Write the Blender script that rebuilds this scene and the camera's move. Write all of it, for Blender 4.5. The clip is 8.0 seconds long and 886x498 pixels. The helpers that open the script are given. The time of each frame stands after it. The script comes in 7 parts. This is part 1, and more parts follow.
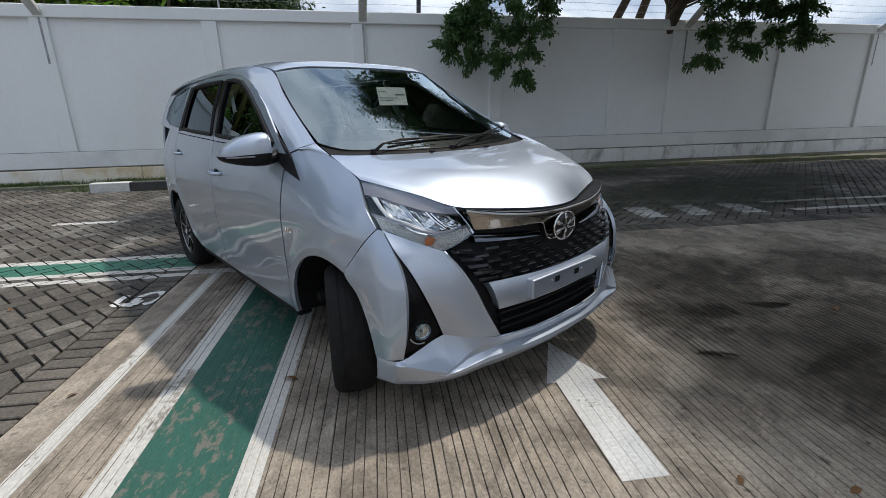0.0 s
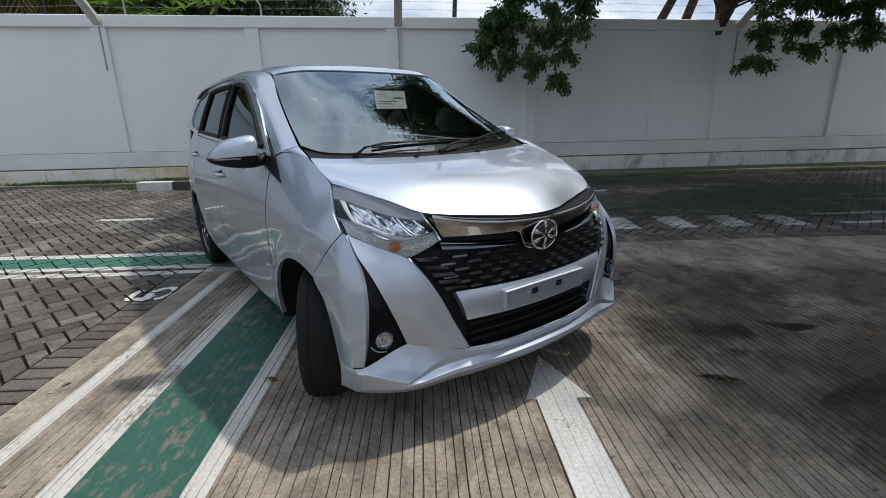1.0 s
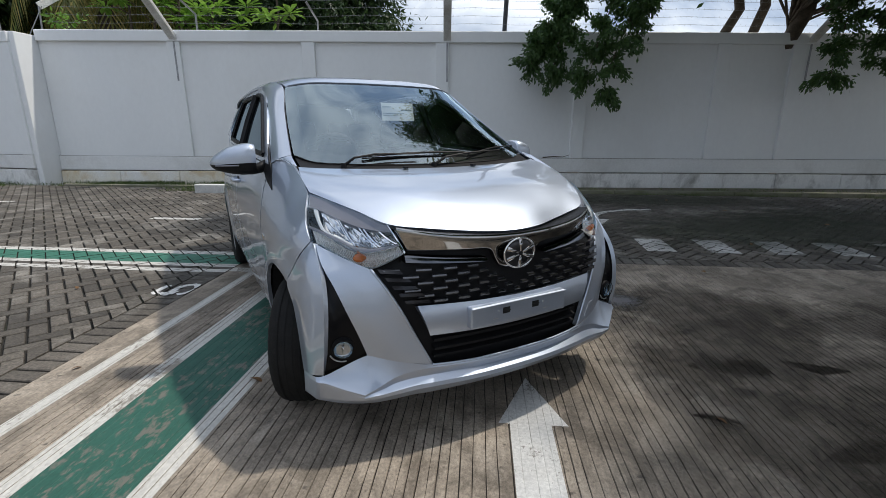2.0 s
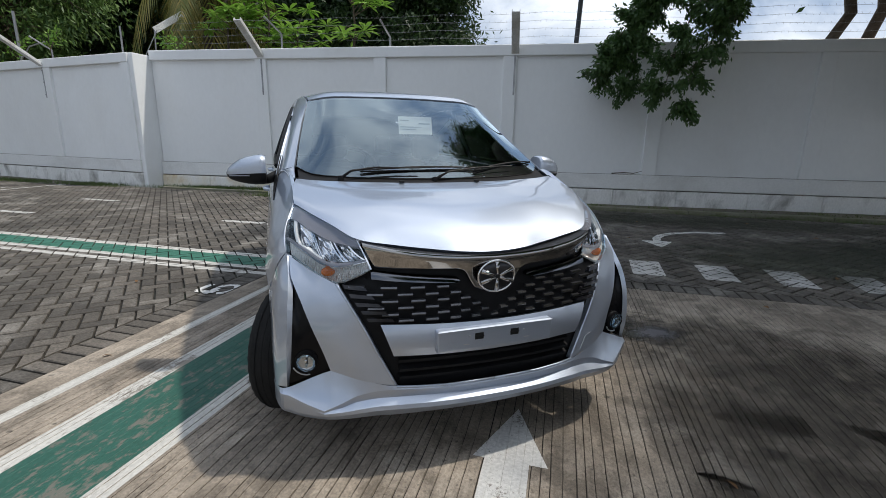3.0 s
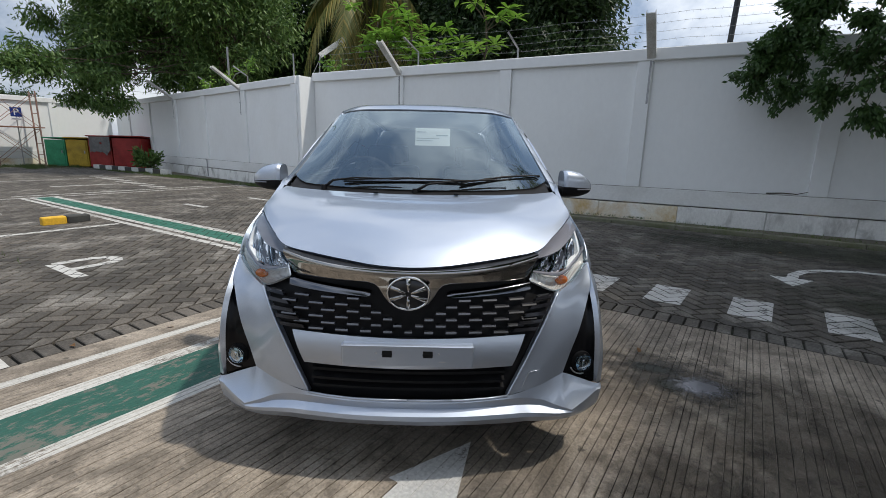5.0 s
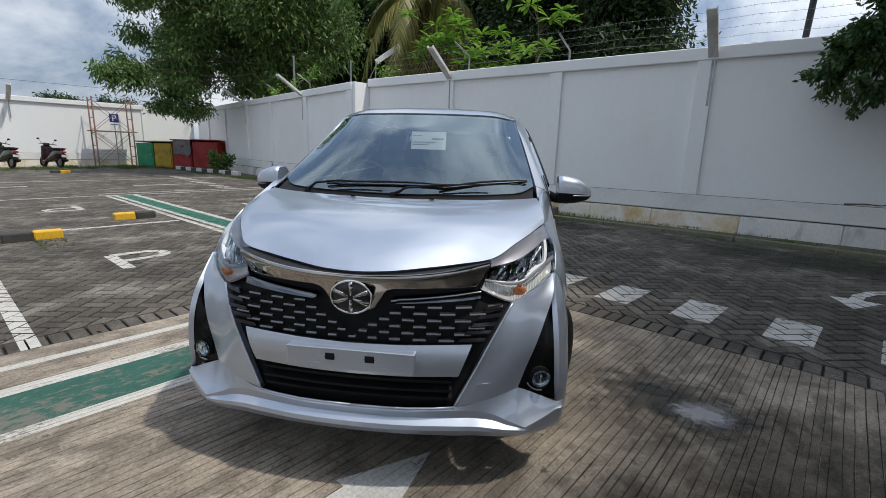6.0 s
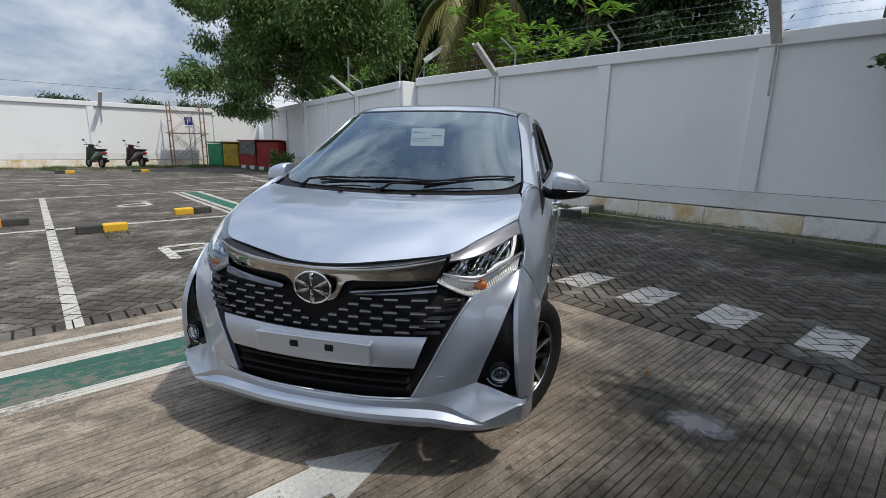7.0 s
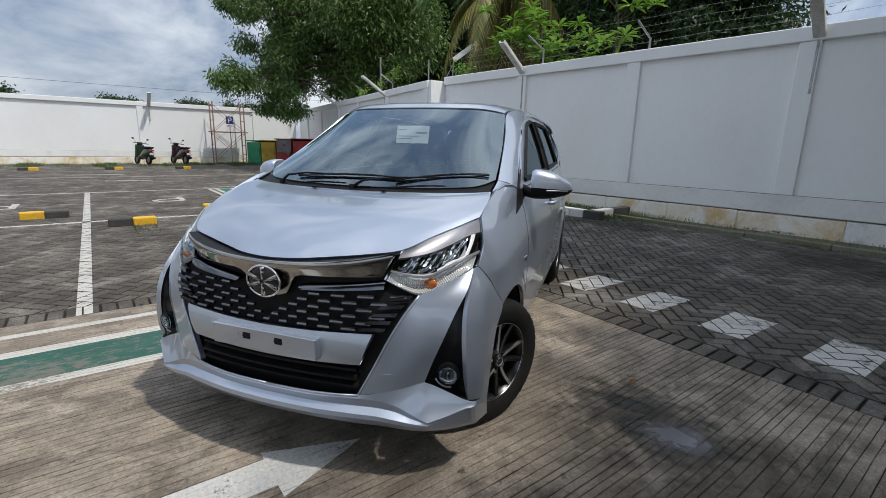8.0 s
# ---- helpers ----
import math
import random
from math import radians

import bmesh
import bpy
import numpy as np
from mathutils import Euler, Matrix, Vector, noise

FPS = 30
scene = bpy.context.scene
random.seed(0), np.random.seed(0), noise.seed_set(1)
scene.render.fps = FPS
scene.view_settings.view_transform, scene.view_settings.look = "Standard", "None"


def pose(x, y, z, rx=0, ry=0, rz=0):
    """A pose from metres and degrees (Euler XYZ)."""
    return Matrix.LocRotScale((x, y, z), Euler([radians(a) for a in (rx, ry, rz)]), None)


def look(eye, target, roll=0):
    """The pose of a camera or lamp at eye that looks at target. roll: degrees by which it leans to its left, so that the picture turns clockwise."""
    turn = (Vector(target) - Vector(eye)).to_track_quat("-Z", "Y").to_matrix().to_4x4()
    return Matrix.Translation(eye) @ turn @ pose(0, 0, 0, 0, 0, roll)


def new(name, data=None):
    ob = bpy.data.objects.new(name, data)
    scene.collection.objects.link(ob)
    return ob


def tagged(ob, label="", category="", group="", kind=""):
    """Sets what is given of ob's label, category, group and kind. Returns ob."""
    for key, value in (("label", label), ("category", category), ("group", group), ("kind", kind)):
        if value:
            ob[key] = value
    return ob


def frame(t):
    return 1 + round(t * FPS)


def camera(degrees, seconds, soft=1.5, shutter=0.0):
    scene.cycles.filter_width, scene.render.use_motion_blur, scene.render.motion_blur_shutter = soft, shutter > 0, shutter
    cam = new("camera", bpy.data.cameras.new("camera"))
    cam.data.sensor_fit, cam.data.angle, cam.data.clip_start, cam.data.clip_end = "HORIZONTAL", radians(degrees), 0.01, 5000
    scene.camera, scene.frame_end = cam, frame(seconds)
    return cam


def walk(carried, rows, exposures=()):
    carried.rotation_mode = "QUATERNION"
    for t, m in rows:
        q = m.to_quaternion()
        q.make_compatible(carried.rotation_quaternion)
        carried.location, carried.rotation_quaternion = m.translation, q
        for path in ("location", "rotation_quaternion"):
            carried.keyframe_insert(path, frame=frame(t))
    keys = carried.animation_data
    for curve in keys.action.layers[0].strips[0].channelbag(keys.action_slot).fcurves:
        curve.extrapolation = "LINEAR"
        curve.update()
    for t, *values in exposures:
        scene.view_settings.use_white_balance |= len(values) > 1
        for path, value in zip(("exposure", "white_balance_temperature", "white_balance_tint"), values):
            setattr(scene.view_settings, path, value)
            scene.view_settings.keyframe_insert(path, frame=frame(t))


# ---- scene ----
cam = camera(88.0, 8.0, soft=0.4)
METRES, EYE, TILT, LEAN, TURN = 2.963, 1.23, 0.0, 0.0, -7.7
ROWS = [
    (0.0, 0.0, 0.0, 0.0, -0.3, -16.83, 1.01),
    (0.5, 0.0477, 0.0137, -0.0012, 2.19, -16.8, 1.11),
    (1.0, 0.0951, 0.0226, -0.0028, 5.18, -16.25, 0.87),
    (1.5, 0.1468, 0.0276, -0.0028, 8.32, -15.51, 0.29),
    (3.0, 0.3202, 0.1091, 0.0026, 22.19, -13.44, -0.97),
    (3.5, 0.3806, 0.1338, 0.0054, 27.3, -12.82, -1.13),
    (4.0, 0.4405, 0.1804, 0.0071, 32.56, -12.71, -1.48),
    (4.5, 0.4993, 0.2242, 0.0075, 37.14, -12.61, -1.36),
    (6.0, 0.6385, 0.3837, 0.0114, 49.1, -12.18, -1.63),
    (6.5, 0.685, 0.4212, 0.009, 53.02, -12.09, -1.37),
    (7.0, 0.7189, 0.4745, 0.0113, 56.22, -12.61, -1.04),
    (7.5, 0.7495, 0.531, 0.0098, 58.9, -12.99, -1.14),
    (8.0, 0.768, 0.5694, 0.009, 60.8, -12.74, -1.31),
]
walk(cam, [(t, pose(0, 0, EYE, TILT, LEAN, TURN) @ pose(METRES * x, METRES * y, METRES * z, 90 + pitch, roll, yaw)) for t, x, y, z, yaw, pitch, roll in ROWS])

# ---- world and sun ----
SUN_EL, SUN_AZ = radians(62.0), radians(27.0)
sun_dir = Vector((math.cos(SUN_EL) * math.cos(SUN_AZ), math.cos(SUN_EL) * math.sin(SUN_AZ), math.sin(SUN_EL)))
world = bpy.data.worlds.new("world")
scene.world = world
world.use_nodes = True
wn, wl = world.node_tree.nodes, world.node_tree.links
sky = wn.new("ShaderNodeTexSky")
sky.sky_type, sky.sun_disc = "NISHITA", False
sky.sun_elevation, sky.sun_rotation = SUN_EL, radians(90) - SUN_AZ
sky.air_density, sky.dust_density = 1.0, 2.0
w_co, w_map = wn.new("ShaderNodeTexCoord"), wn.new("ShaderNodeMapping")
w_map.inputs["Scale"].default_value = (1, 1, 1.8)
w_noise, w_ramp, w_mix = wn.new("ShaderNodeTexNoise"), wn.new("ShaderNodeValToRGB"), wn.new("ShaderNodeMix")
w_noise.inputs["Scale"].default_value, w_noise.inputs["Detail"].default_value = 3.2, 8
w_noise.inputs["Roughness"].default_value, w_noise.inputs["Distortion"].default_value = 0.58, 0.3
w_ramp.color_ramp.elements[0].position, w_ramp.color_ramp.elements[1].position = 0.38, 0.66
w_ramp.color_ramp.elements[0].color, w_ramp.color_ramp.elements[1].color = (2.5, 3.3, 4.7, 1), (9.6, 10.0, 10.5, 1)
w_mix.data_type = "RGBA"
w_mix.inputs["Factor"].default_value = 0.8
wl.new(w_co.outputs["Generated"], w_map.inputs["Vector"])
wl.new(w_map.outputs["Vector"], w_noise.inputs["Vector"])
wl.new(w_noise.outputs["Fac"], w_ramp.inputs["Fac"])
wl.new(sky.outputs["Color"], w_mix.inputs["A"])
wl.new(w_ramp.outputs["Color"], w_mix.inputs["B"])
# brighter towards the sun behind thin cloud, greyer away from it
w_dot, w_glow, w_mul = wn.new("ShaderNodeVectorMath"), wn.new("ShaderNodeMapRange"), wn.new("ShaderNodeVectorMath")
w_dot.operation, w_mul.operation = "DOT_PRODUCT", "SCALE"
w_dot.inputs[1].default_value = sun_dir
for slot, value in zip(("From Min", "From Max", "To Min", "To Max"), (-0.2, 1.0, 0.80, 1.15)):
    w_glow.inputs[slot].default_value = value
wl.new(w_co.outputs["Generated"], w_dot.inputs[0])
wl.new(w_dot.outputs["Value"], w_glow.inputs["Value"])
wl.new(w_mix.outputs["Result"], w_mul.inputs[0])
# the cloud cover is brighter overhead than near the horizon
w_sep, w_high, w_both = wn.new("ShaderNodeSeparateXYZ"), wn.new("ShaderNodeMapRange"), wn.new("ShaderNodeMath")
w_both.operation = "MULTIPLY"
for slot, value in zip(("From Min", "From Max", "To Min", "To Max"), (0.0, 0.6, 0.84, 1.03)):
    w_high.inputs[slot].default_value = value
wl.new(w_co.outputs["Generated"], w_sep.inputs[0])
wl.new(w_sep.outputs["Z"], w_high.inputs["Value"])
wl.new(w_glow.outputs["Result"], w_both.inputs[0])
wl.new(w_high.outputs["Result"], w_both.inputs[1])
wl.new(w_both.outputs["Value"], w_mul.inputs["Scale"])
wl.new(w_mul.outputs["Vector"], wn["Background"].inputs["Color"])
wn["Background"].inputs["Strength"].default_value = 0.145
sun = new("sun", bpy.data.lights.new("sun", "SUN"))
sun.data.energy, sun.data.angle, sun.data.color = 3.0, radians(1.8), (1.0, 0.94, 0.85)
sun.matrix_world = look(sun_dir * 40, (0, 0, 0))

# ---- materials ----
def nd(m, kind, **inputs):
    n = m.node_tree.nodes.new("ShaderNode" + kind)
    for k, v in inputs.items():
        n.inputs[k.replace("_", " ")].default_value = v
    return n


def lk(m, a, b):
    m.node_tree.links.new(a, b)


def plain(name, color, rough=0.5, metal=0.0, coat=0.0, emit=None, alpha=None):
    m = bpy.data.materials.new(name)
    m.use_nodes = True
    b = m.node_tree.nodes["Principled BSDF"]
    b.inputs["Base Color"].default_value = (*color, 1)
    b.inputs["Roughness"].default_value, b.inputs["Metallic"].default_value = rough, metal
    b.inputs["Coat Weight"].default_value, b.inputs["Coat Roughness"].default_value = coat, 0.04
    return m


def mixed(name, c1, c2, scale, rough=0.7, bump=0.2, fine=60.0, c3=None, stain=0.0, stain_scale=0.6, metal=0.0, island=0.0, lo=0.35, hi=0.65, bump_dist=0.004, objrand=0.0, squash=(1, 1, 1), grain=0.18):
    """Two-scale surface: broad mottling between c1 and c2, fine grain with relief, and stains of c3 with shapes of their own."""
    m = plain(name, c1, rough, metal)
    b = m.node_tree.nodes["Principled BSDF"]
    co = nd(m, "TexCoord")
    mp = nd(m, "Mapping", Scale=squash)
    geo = nd(m, "NewGeometry")
    lk(m, geo.outputs["Position"], mp.inputs["Vector"])
    n1 = nd(m, "TexNoise", Scale=scale, Detail=6.0, Roughness=0.6)
    n2 = nd(m, "TexNoise", Scale=fine, Detail=4.0, Roughness=0.6)
    for n in (n1, n2):
        lk(m, mp.outputs["Vector"], n.inputs["Vector"])
    ramp = nd(m, "ValToRGB")
    ramp.color_ramp.elements[0].position, ramp.color_ramp.elements[1].position = lo, hi
    ramp.color_ramp.elements[0].color, ramp.color_ramp.elements[1].color = (*c1, 1), (*c2, 1)
    lk(m, n1.outputs["Fac"], ramp.inputs["Fac"])
    last = ramp.outputs["Color"]
    if c3:
        n3 = nd(m, "TexNoise", Scale=stain_scale, Detail=7.0, Roughness=0.65, Distortion=0.4)
        lk(m, mp.outputs["Vector"], n3.inputs["Vector"])
        r3 = nd(m, "MapRange", From_Min=0.5, From_Max=0.68, To_Min=0.0, To_Max=stain)
        lk(m, n3.outputs["Fac"], r3.inputs["Value"])
        mx = nd(m, "Mix")
        mx.data_type = "RGBA"
        lk(m, r3.outputs["Result"], mx.inputs["Factor"])
        lk(m, last, mx.inputs["A"])
        mx.inputs["B"].default_value = (*c3, 1)
        last = mx.outputs["Result"]
    hsv = nd(m, "HueSaturation")
    lk(m, last, hsv.inputs["Color"])
    vr = nd(m, "MapRange", From_Min=0.3, From_Max=0.7, To_Min=1 - grain, To_Max=1 + grain)
    lk(m, n2.outputs["Fac"], vr.inputs["Value"])
    val = vr.outputs["Result"]
    for amount, source in ((island, geo.outputs["Random Per Island"]), (objrand, None)):
        if amount:
            if source is None:
                source = nd(m, "ObjectInfo").outputs["Random"]
            ir = nd(m, "MapRange", To_Min=1 - amount, To_Max=1 + amount)
            lk(m, source, ir.inputs["Value"])
            mu = nd(m, "Math")
            mu.operation = "MULTIPLY"
            lk(m, val, mu.inputs[0])
            lk(m, ir.outputs["Result"], mu.inputs[1])
            val = mu.outputs["Value"]
    lk(m, val, hsv.inputs["Value"])
    lk(m, hsv.outputs["Color"], b.inputs["Base Color"])
    rr = nd(m, "MapRange", From_Min=0.3, From_Max=0.7, To_Min=max(0.05, rough - 0.12), To_Max=min(1.0, rough + 0.1))
    lk(m, n1.outputs["Fac"], rr.inputs["Value"])
    lk(m, rr.outputs["Result"], b.inputs["Roughness"])
    if bump:
        bp = nd(m, "Bump", Strength=bump, Distance=bump_dist)
        lk(m, n2.outputs["Fac"], bp.inputs["Height"])
        lk(m, bp.outputs["Normal"], b.inputs["Normal"])
    return m


def worn(name, paint, under, scale, amount, fine=30.0, rough=0.65, squash=(1, 1, 1)):
    """Road paint, scuffed through to what lies under it."""
    m = mixed(name, paint, tuple(c * 0.86 for c in paint), 5.0, rough, 0.25, 70.0, squash=squash)
    b = m.node_tree.nodes["Principled BSDF"]
    old = b.inputs["Base Color"].links[0].from_socket
    geo = nd(m, "NewGeometry")
    mp = nd(m, "Mapping", Scale=squash)
    lk(m, geo.outputs["Position"], mp.inputs["Vector"])
    n1 = nd(m, "TexNoise", Scale=scale, Detail=3.0, Roughness=0.6)
    n2 = nd(m, "TexNoise", Scale=fine, Detail=5.0, Roughness=0.75)
    add = nd(m, "Math")
    add.operation = "ADD"
    for n, i in ((n1, 0), (n2, 1)):
        lk(m, mp.outputs["Vector"], n.inputs["Vector"])
        lk(m, n.outputs["Fac"], add.inputs[i])
    r = nd(m, "MapRange", From_Min=1.30 - amount, From_Max=1.38 - amount, To_Min=0.0, To_Max=0.92)
    lk(m, add.outputs["Value"], r.inputs["Value"])
    mx = nd(m, "Mix")
    mx.data_type = "RGBA"
    lk(m, r.outputs["Result"], mx.inputs["Factor"])
    lk(m, old, mx.inputs["A"])
    mx.inputs["B"].default_value = (*under, 1)
    lk(m, mx.outputs["Result"], b.inputs["Base Color"])
    return m


def blotched(name, pale, dark):
    """Old brushed concrete: blotches at two sizes, streaks along y, pale laitance, dark spots and sharp grain."""
    m = plain(name, pale, 0.8)
    b = m.node_tree.nodes["Principled BSDF"]
    geo = nd(m, "NewGeometry")

    def cloud(scale, detail, rough, sq, lo, hi, warp=0.0):
        mp = nd(m, "Mapping", Scale=sq)
        n = nd(m, "TexNoise", Scale=scale, Detail=detail, Roughness=rough, Distortion=warp)
        r = nd(m, "MapRange", From_Min=lo, From_Max=hi)
        lk(m, geo.outputs["Position"], mp.inputs["Vector"])
        lk(m, mp.outputs["Vector"], n.inputs["Vector"])
        lk(m, n.outputs["Fac"], r.inputs["Value"])
        return r.outputs["Result"], n.outputs["Fac"]

    def mix(a, fac, col, amount):
        f = nd(m, "Math")
        f.operation = "MULTIPLY"
        f.inputs[1].default_value = amount
        lk(m, fac, f.inputs[0])
        x = nd(m, "Mix")
        x.data_type = "RGBA"
        lk(m, f.outputs["Value"], x.inputs["Factor"])
        if isinstance(a, tuple):
            x.inputs["A"].default_value = (*a, 1)
        else:
            lk(m, a, x.inputs["A"])
        x.inputs["B"].default_value = (*col, 1)
        return x.outputs["Result"]
    big, _ = cloud(1.3, 7, 0.62, (1, 0.8, 1), 0.40, 0.62, 0.5)
    mid, _ = cloud(4.6, 9, 0.70, (1, 0.7, 1), 0.47, 0.60, 0.6)
    streak, _ = cloud(9.0, 5, 0.6, (4.0, 0.22, 1), 0.45, 0.70)
    spots, _ = cloud(16.0, 3, 0.5, (1, 1, 1), 0.66, 0.72)
    wash, _ = cloud(2.7, 9, 0.72, (1, 0.7, 1), 0.55, 0.70, 0.8)
    _, grain = cloud(95.0, 5, 0.7, (1, 0.7, 1), 0.3, 0.7)
    c = mix(pale, big, dark, 0.85)
    c = mix(c, mid, tuple(v * 0.60 for v in dark), 0.78)
    small, _ = cloud(13.0, 8, 0.72, (1, 0.6, 1), 0.46, 0.64, 0.5)
    c = mix(c, small, tuple(v * 0.75 for v in dark), 0.45)
    c = mix(c, streak, tuple(v * 0.6 for v in dark), 0.30)
    c = mix(c, wash, (0.47, 0.415, 0.345), 0.62)
    c = mix(c, spots, (0.05, 0.043, 0.036), 0.75)
    pits, _ = cloud(48.0, 3, 0.6, (1, 0.8, 1), 0.60, 0.68)
    c = mix(c, pits, (0.07, 0.06, 0.05), 0.5)
    hsv = nd(m, "HueSaturation")
    vr = nd(m, "MapRange", From_Min=0.3, From_Max=0.7, To_Min=0.66, To_Max=1.34)
    lk(m, grain, vr.inputs["Value"])
    lk(m, c, hsv.inputs["Color"])
    lk(m, vr.outputs["Result"], hsv.inputs["Value"])
    lk(m, hsv.outputs["Color"], b.inputs["Base Color"])
    bp = nd(m, "Bump", Strength=0.9, Distance=0.004)
    lk(m, grain, bp.inputs["Height"])
    lk(m, bp.outputs["Normal"], b.inputs["Normal"])
    return m


def leafy(name, c1, c2, rough=0.5):
    m = plain(name, c1, rough)
    b = m.node_tree.nodes["Principled BSDF"]
    geo = nd(m, "NewGeometry")
    ramp = nd(m, "ValToRGB")
    ramp.color_ramp.elements[0].color, ramp.color_ramp.elements[1].color = (*c1, 1), (*c2, 1)
    lk(m, geo.outputs["Random Per Island"], ramp.inputs["Fac"])
    lk(m, ramp.outputs["Color"], b.inputs["Base Color"])
    out = m.node_tree.nodes["Material Output"]
    tr = nd(m, "BsdfTranslucent")
    lk(m, ramp.outputs["Color"], tr.inputs["Color"])
    ms = nd(m, "MixShader", Fac=0.3)
    lk(m, b.outputs["BSDF"], ms.inputs[1])
    lk(m, tr.outputs["BSDF"], ms.inputs[2])
    lk(m, ms.outputs["Shader"], out.inputs["Surface"])
    return m


M = {}
M["concrete"] = blotched("concrete", (0.385, 0.328, 0.262), (0.176, 0.146, 0.113))
M["groove_dirt"] = mixed("groove_dirt", (0.012, 0.010, 0.008), (0.08, 0.068, 0.055), 3.5, 0.95, 0.3, 80, lo=0.46, hi=0.66, squash=(8, 0.6, 1))
M["soil"] = mixed("soil", (0.11, 0.10, 0.075), (0.17, 0.15, 0.11), 2.0, 0.95, 0.6, 30, (0.07, 0.10, 0.03), 0.7, 0.8)
M["paver"] = mixed("paver", (0.096, 0.083, 0.068), (0.055, 0.049, 0.041), 0.7, 0.85, 0.5, 70, (0.25, 0.235, 0.21), 0.6, 1.7, island=0.36, grain=0.45)
M["paver_part"] = mixed("paver_part", (0.096, 0.083, 0.068), (0.055, 0.049, 0.041), 0.7, 0.85, 0.5, 70, (0.25, 0.235, 0.21), 0.6, 1.7, objrand=0.36, grain=0.45)
M["white_line"] = worn("white_line", (0.52, 0.506, 0.468), (0.20, 0.178, 0.15), 3.0, 0.19, 40.0, squash=(1.5, 0.6, 1))
M["white_scuffed"] = worn("white_scuffed", (0.46, 0.445, 0.41), (0.22, 0.192, 0.158), 6.0, 0.34, 26.0)
M["white_faint"] = worn("white_faint", (0.53, 0.52, 0.49), (0.15, 0.14, 0.120), 4.0, 0.17)
M["white_fresh"] = worn("white_fresh", (0.66, 0.652, 0.625), (0.20, 0.18, 0.155), 3.0, 0.15, 60.0)
M["white_dash"] = worn("white_dash", (0.52, 0.51, 0.485), (0.11, 0.10, 0.085), 5.0, 0.19, 34.0)
M["green_paint"] = worn("green_paint", (0.018, 0.092, 0.066), (0.135, 0.13, 0.108), 2.6, 0.282, 21.0, squash=(1.5, 0.7, 1))
M["green_paver"] = worn("green_paver", (0.03, 0.14, 0.095), (0.13, 0.13, 0.11), 2.0, 0.06)
M["wall_paint"] = mixed("wall_paint", (0.83, 0.845, 0.845), (0.80, 0.815, 0.82), 0.5, 0.7, 0.06, 12, (0.72, 0.72, 0.705), 0.4, 0.35, squash=(1, 1, 0.6), grain=0.015)
M["plinth_paint"] = mixed("plinth_paint", (0.85, 0.835, 0.79), (0.76, 0.69, 0.54), 1.6, 0.75, 0.15, 40, (0.58, 0.40, 0.16), 0.95, 1.3, squash=(0.9, 1, 0.8), grain=0.08)
M["plinth_grey"] = mixed("plinth_grey", (0.82, 0.82, 0.80), (0.72, 0.715, 0.69), 1.6, 0.75, 0.15, 40, (0.20, 0.19, 0.17), 0.75, 2.4, squash=(0.9, 1, 0.5), grain=0.08)
M["band_paint"] = mixed("band_paint", (0.80, 0.805, 0.80), (0.74, 0.745, 0.735), 1.0, 0.7, 0.15, 40, (0.46, 0.45, 0.42), 0.4, 1.1, squash=(0.6, 1, 0.7), grain=0.05)
M["ledge_dirt"] = mixed("ledge_dirt", (0.10, 0.09, 0.07), (0.30, 0.28, 0.24), 1.6, 0.95, 0.3, 40, lo=0.4, hi=0.6)
M["arm_white"] = mixed("arm_white", (0.72, 0.72, 0.70), (0.62, 0.62, 0.60), 3, 0.5, 0.1, 50, (0.35, 0.27, 0.18), 0.4, 3)
M["galv"] = mixed("galv", (0.38, 0.39, 0.40), (0.30, 0.30, 0.31), 5, 0.45, 0.1, 60, metal=0.7)
M["wire"] = mixed("wire", (0.34, 0.35, 0.36), (0.26, 0.26, 0.27), 5, 0.5, 0.1, 60)
M["kerb_black"] = mixed("kerb_black", (0.030, 0.030, 0.030), (0.055, 0.055, 0.05), 6, 0.7, 0.3, 50)
M["kerb_white"] = mixed("kerb_white", (0.62, 0.62, 0.60), (0.5, 0.5, 0.48), 6, 0.7, 0.3, 50)
M["kerb_yellow"] = mixed("kerb_yellow", (0.72, 0.42, 0.02), (0.62, 0.36, 0.03), 6, 0.65, 0.3, 50)
M["bark"] = mixed("bark", (0.12, 0.09, 0.065), (0.07, 0.055, 0.04), 9, 0.9, 0.8, 35, bump_dist=0.01)
M["leaf_bamboo"] = leafy("leaf_bamboo", (0.050, 0.115, 0.026), (0.17, 0.27, 0.07))
M["leaf_dark"] = leafy("leaf_dark", (0.016, 0.042, 0.012), (0.045, 0.085, 0.022))
M["leaf_over"] = leafy("leaf_over", (0.032, 0.080, 0.020), (0.080, 0.150, 0.040))
M["leaf_bright"] = leafy("leaf_bright", (0.14, 0.30, 0.035), (0.27, 0.45, 0.08))
M["leaf_palm"] = leafy("leaf_palm", (0.10, 0.135, 0.03), (0.38, 0.30, 0.085))
M["grass"] = leafy("grass", (0.05, 0.09, 0.02), (0.12, 0.16, 0.05), 0.7)


# ---- building helpers ----
def mesh_ob(name, verts, faces, material, parent=None, label="", smooth=False):
    me = bpy.data.meshes.new(name)
    me.from_pydata([tuple(v) for v in verts], [], [tuple(int(i) for i in f) for f in faces])
    me.update()
    for mt in (material if isinstance(material, (list, tuple)) else [material]):
        me.materials.append(mt)
    if smooth:
        me.shade_smooth()
    ob = new(name, me)
    if parent:
        ob.parent = parent
    if label:
        ob["label"] = label
    return ob


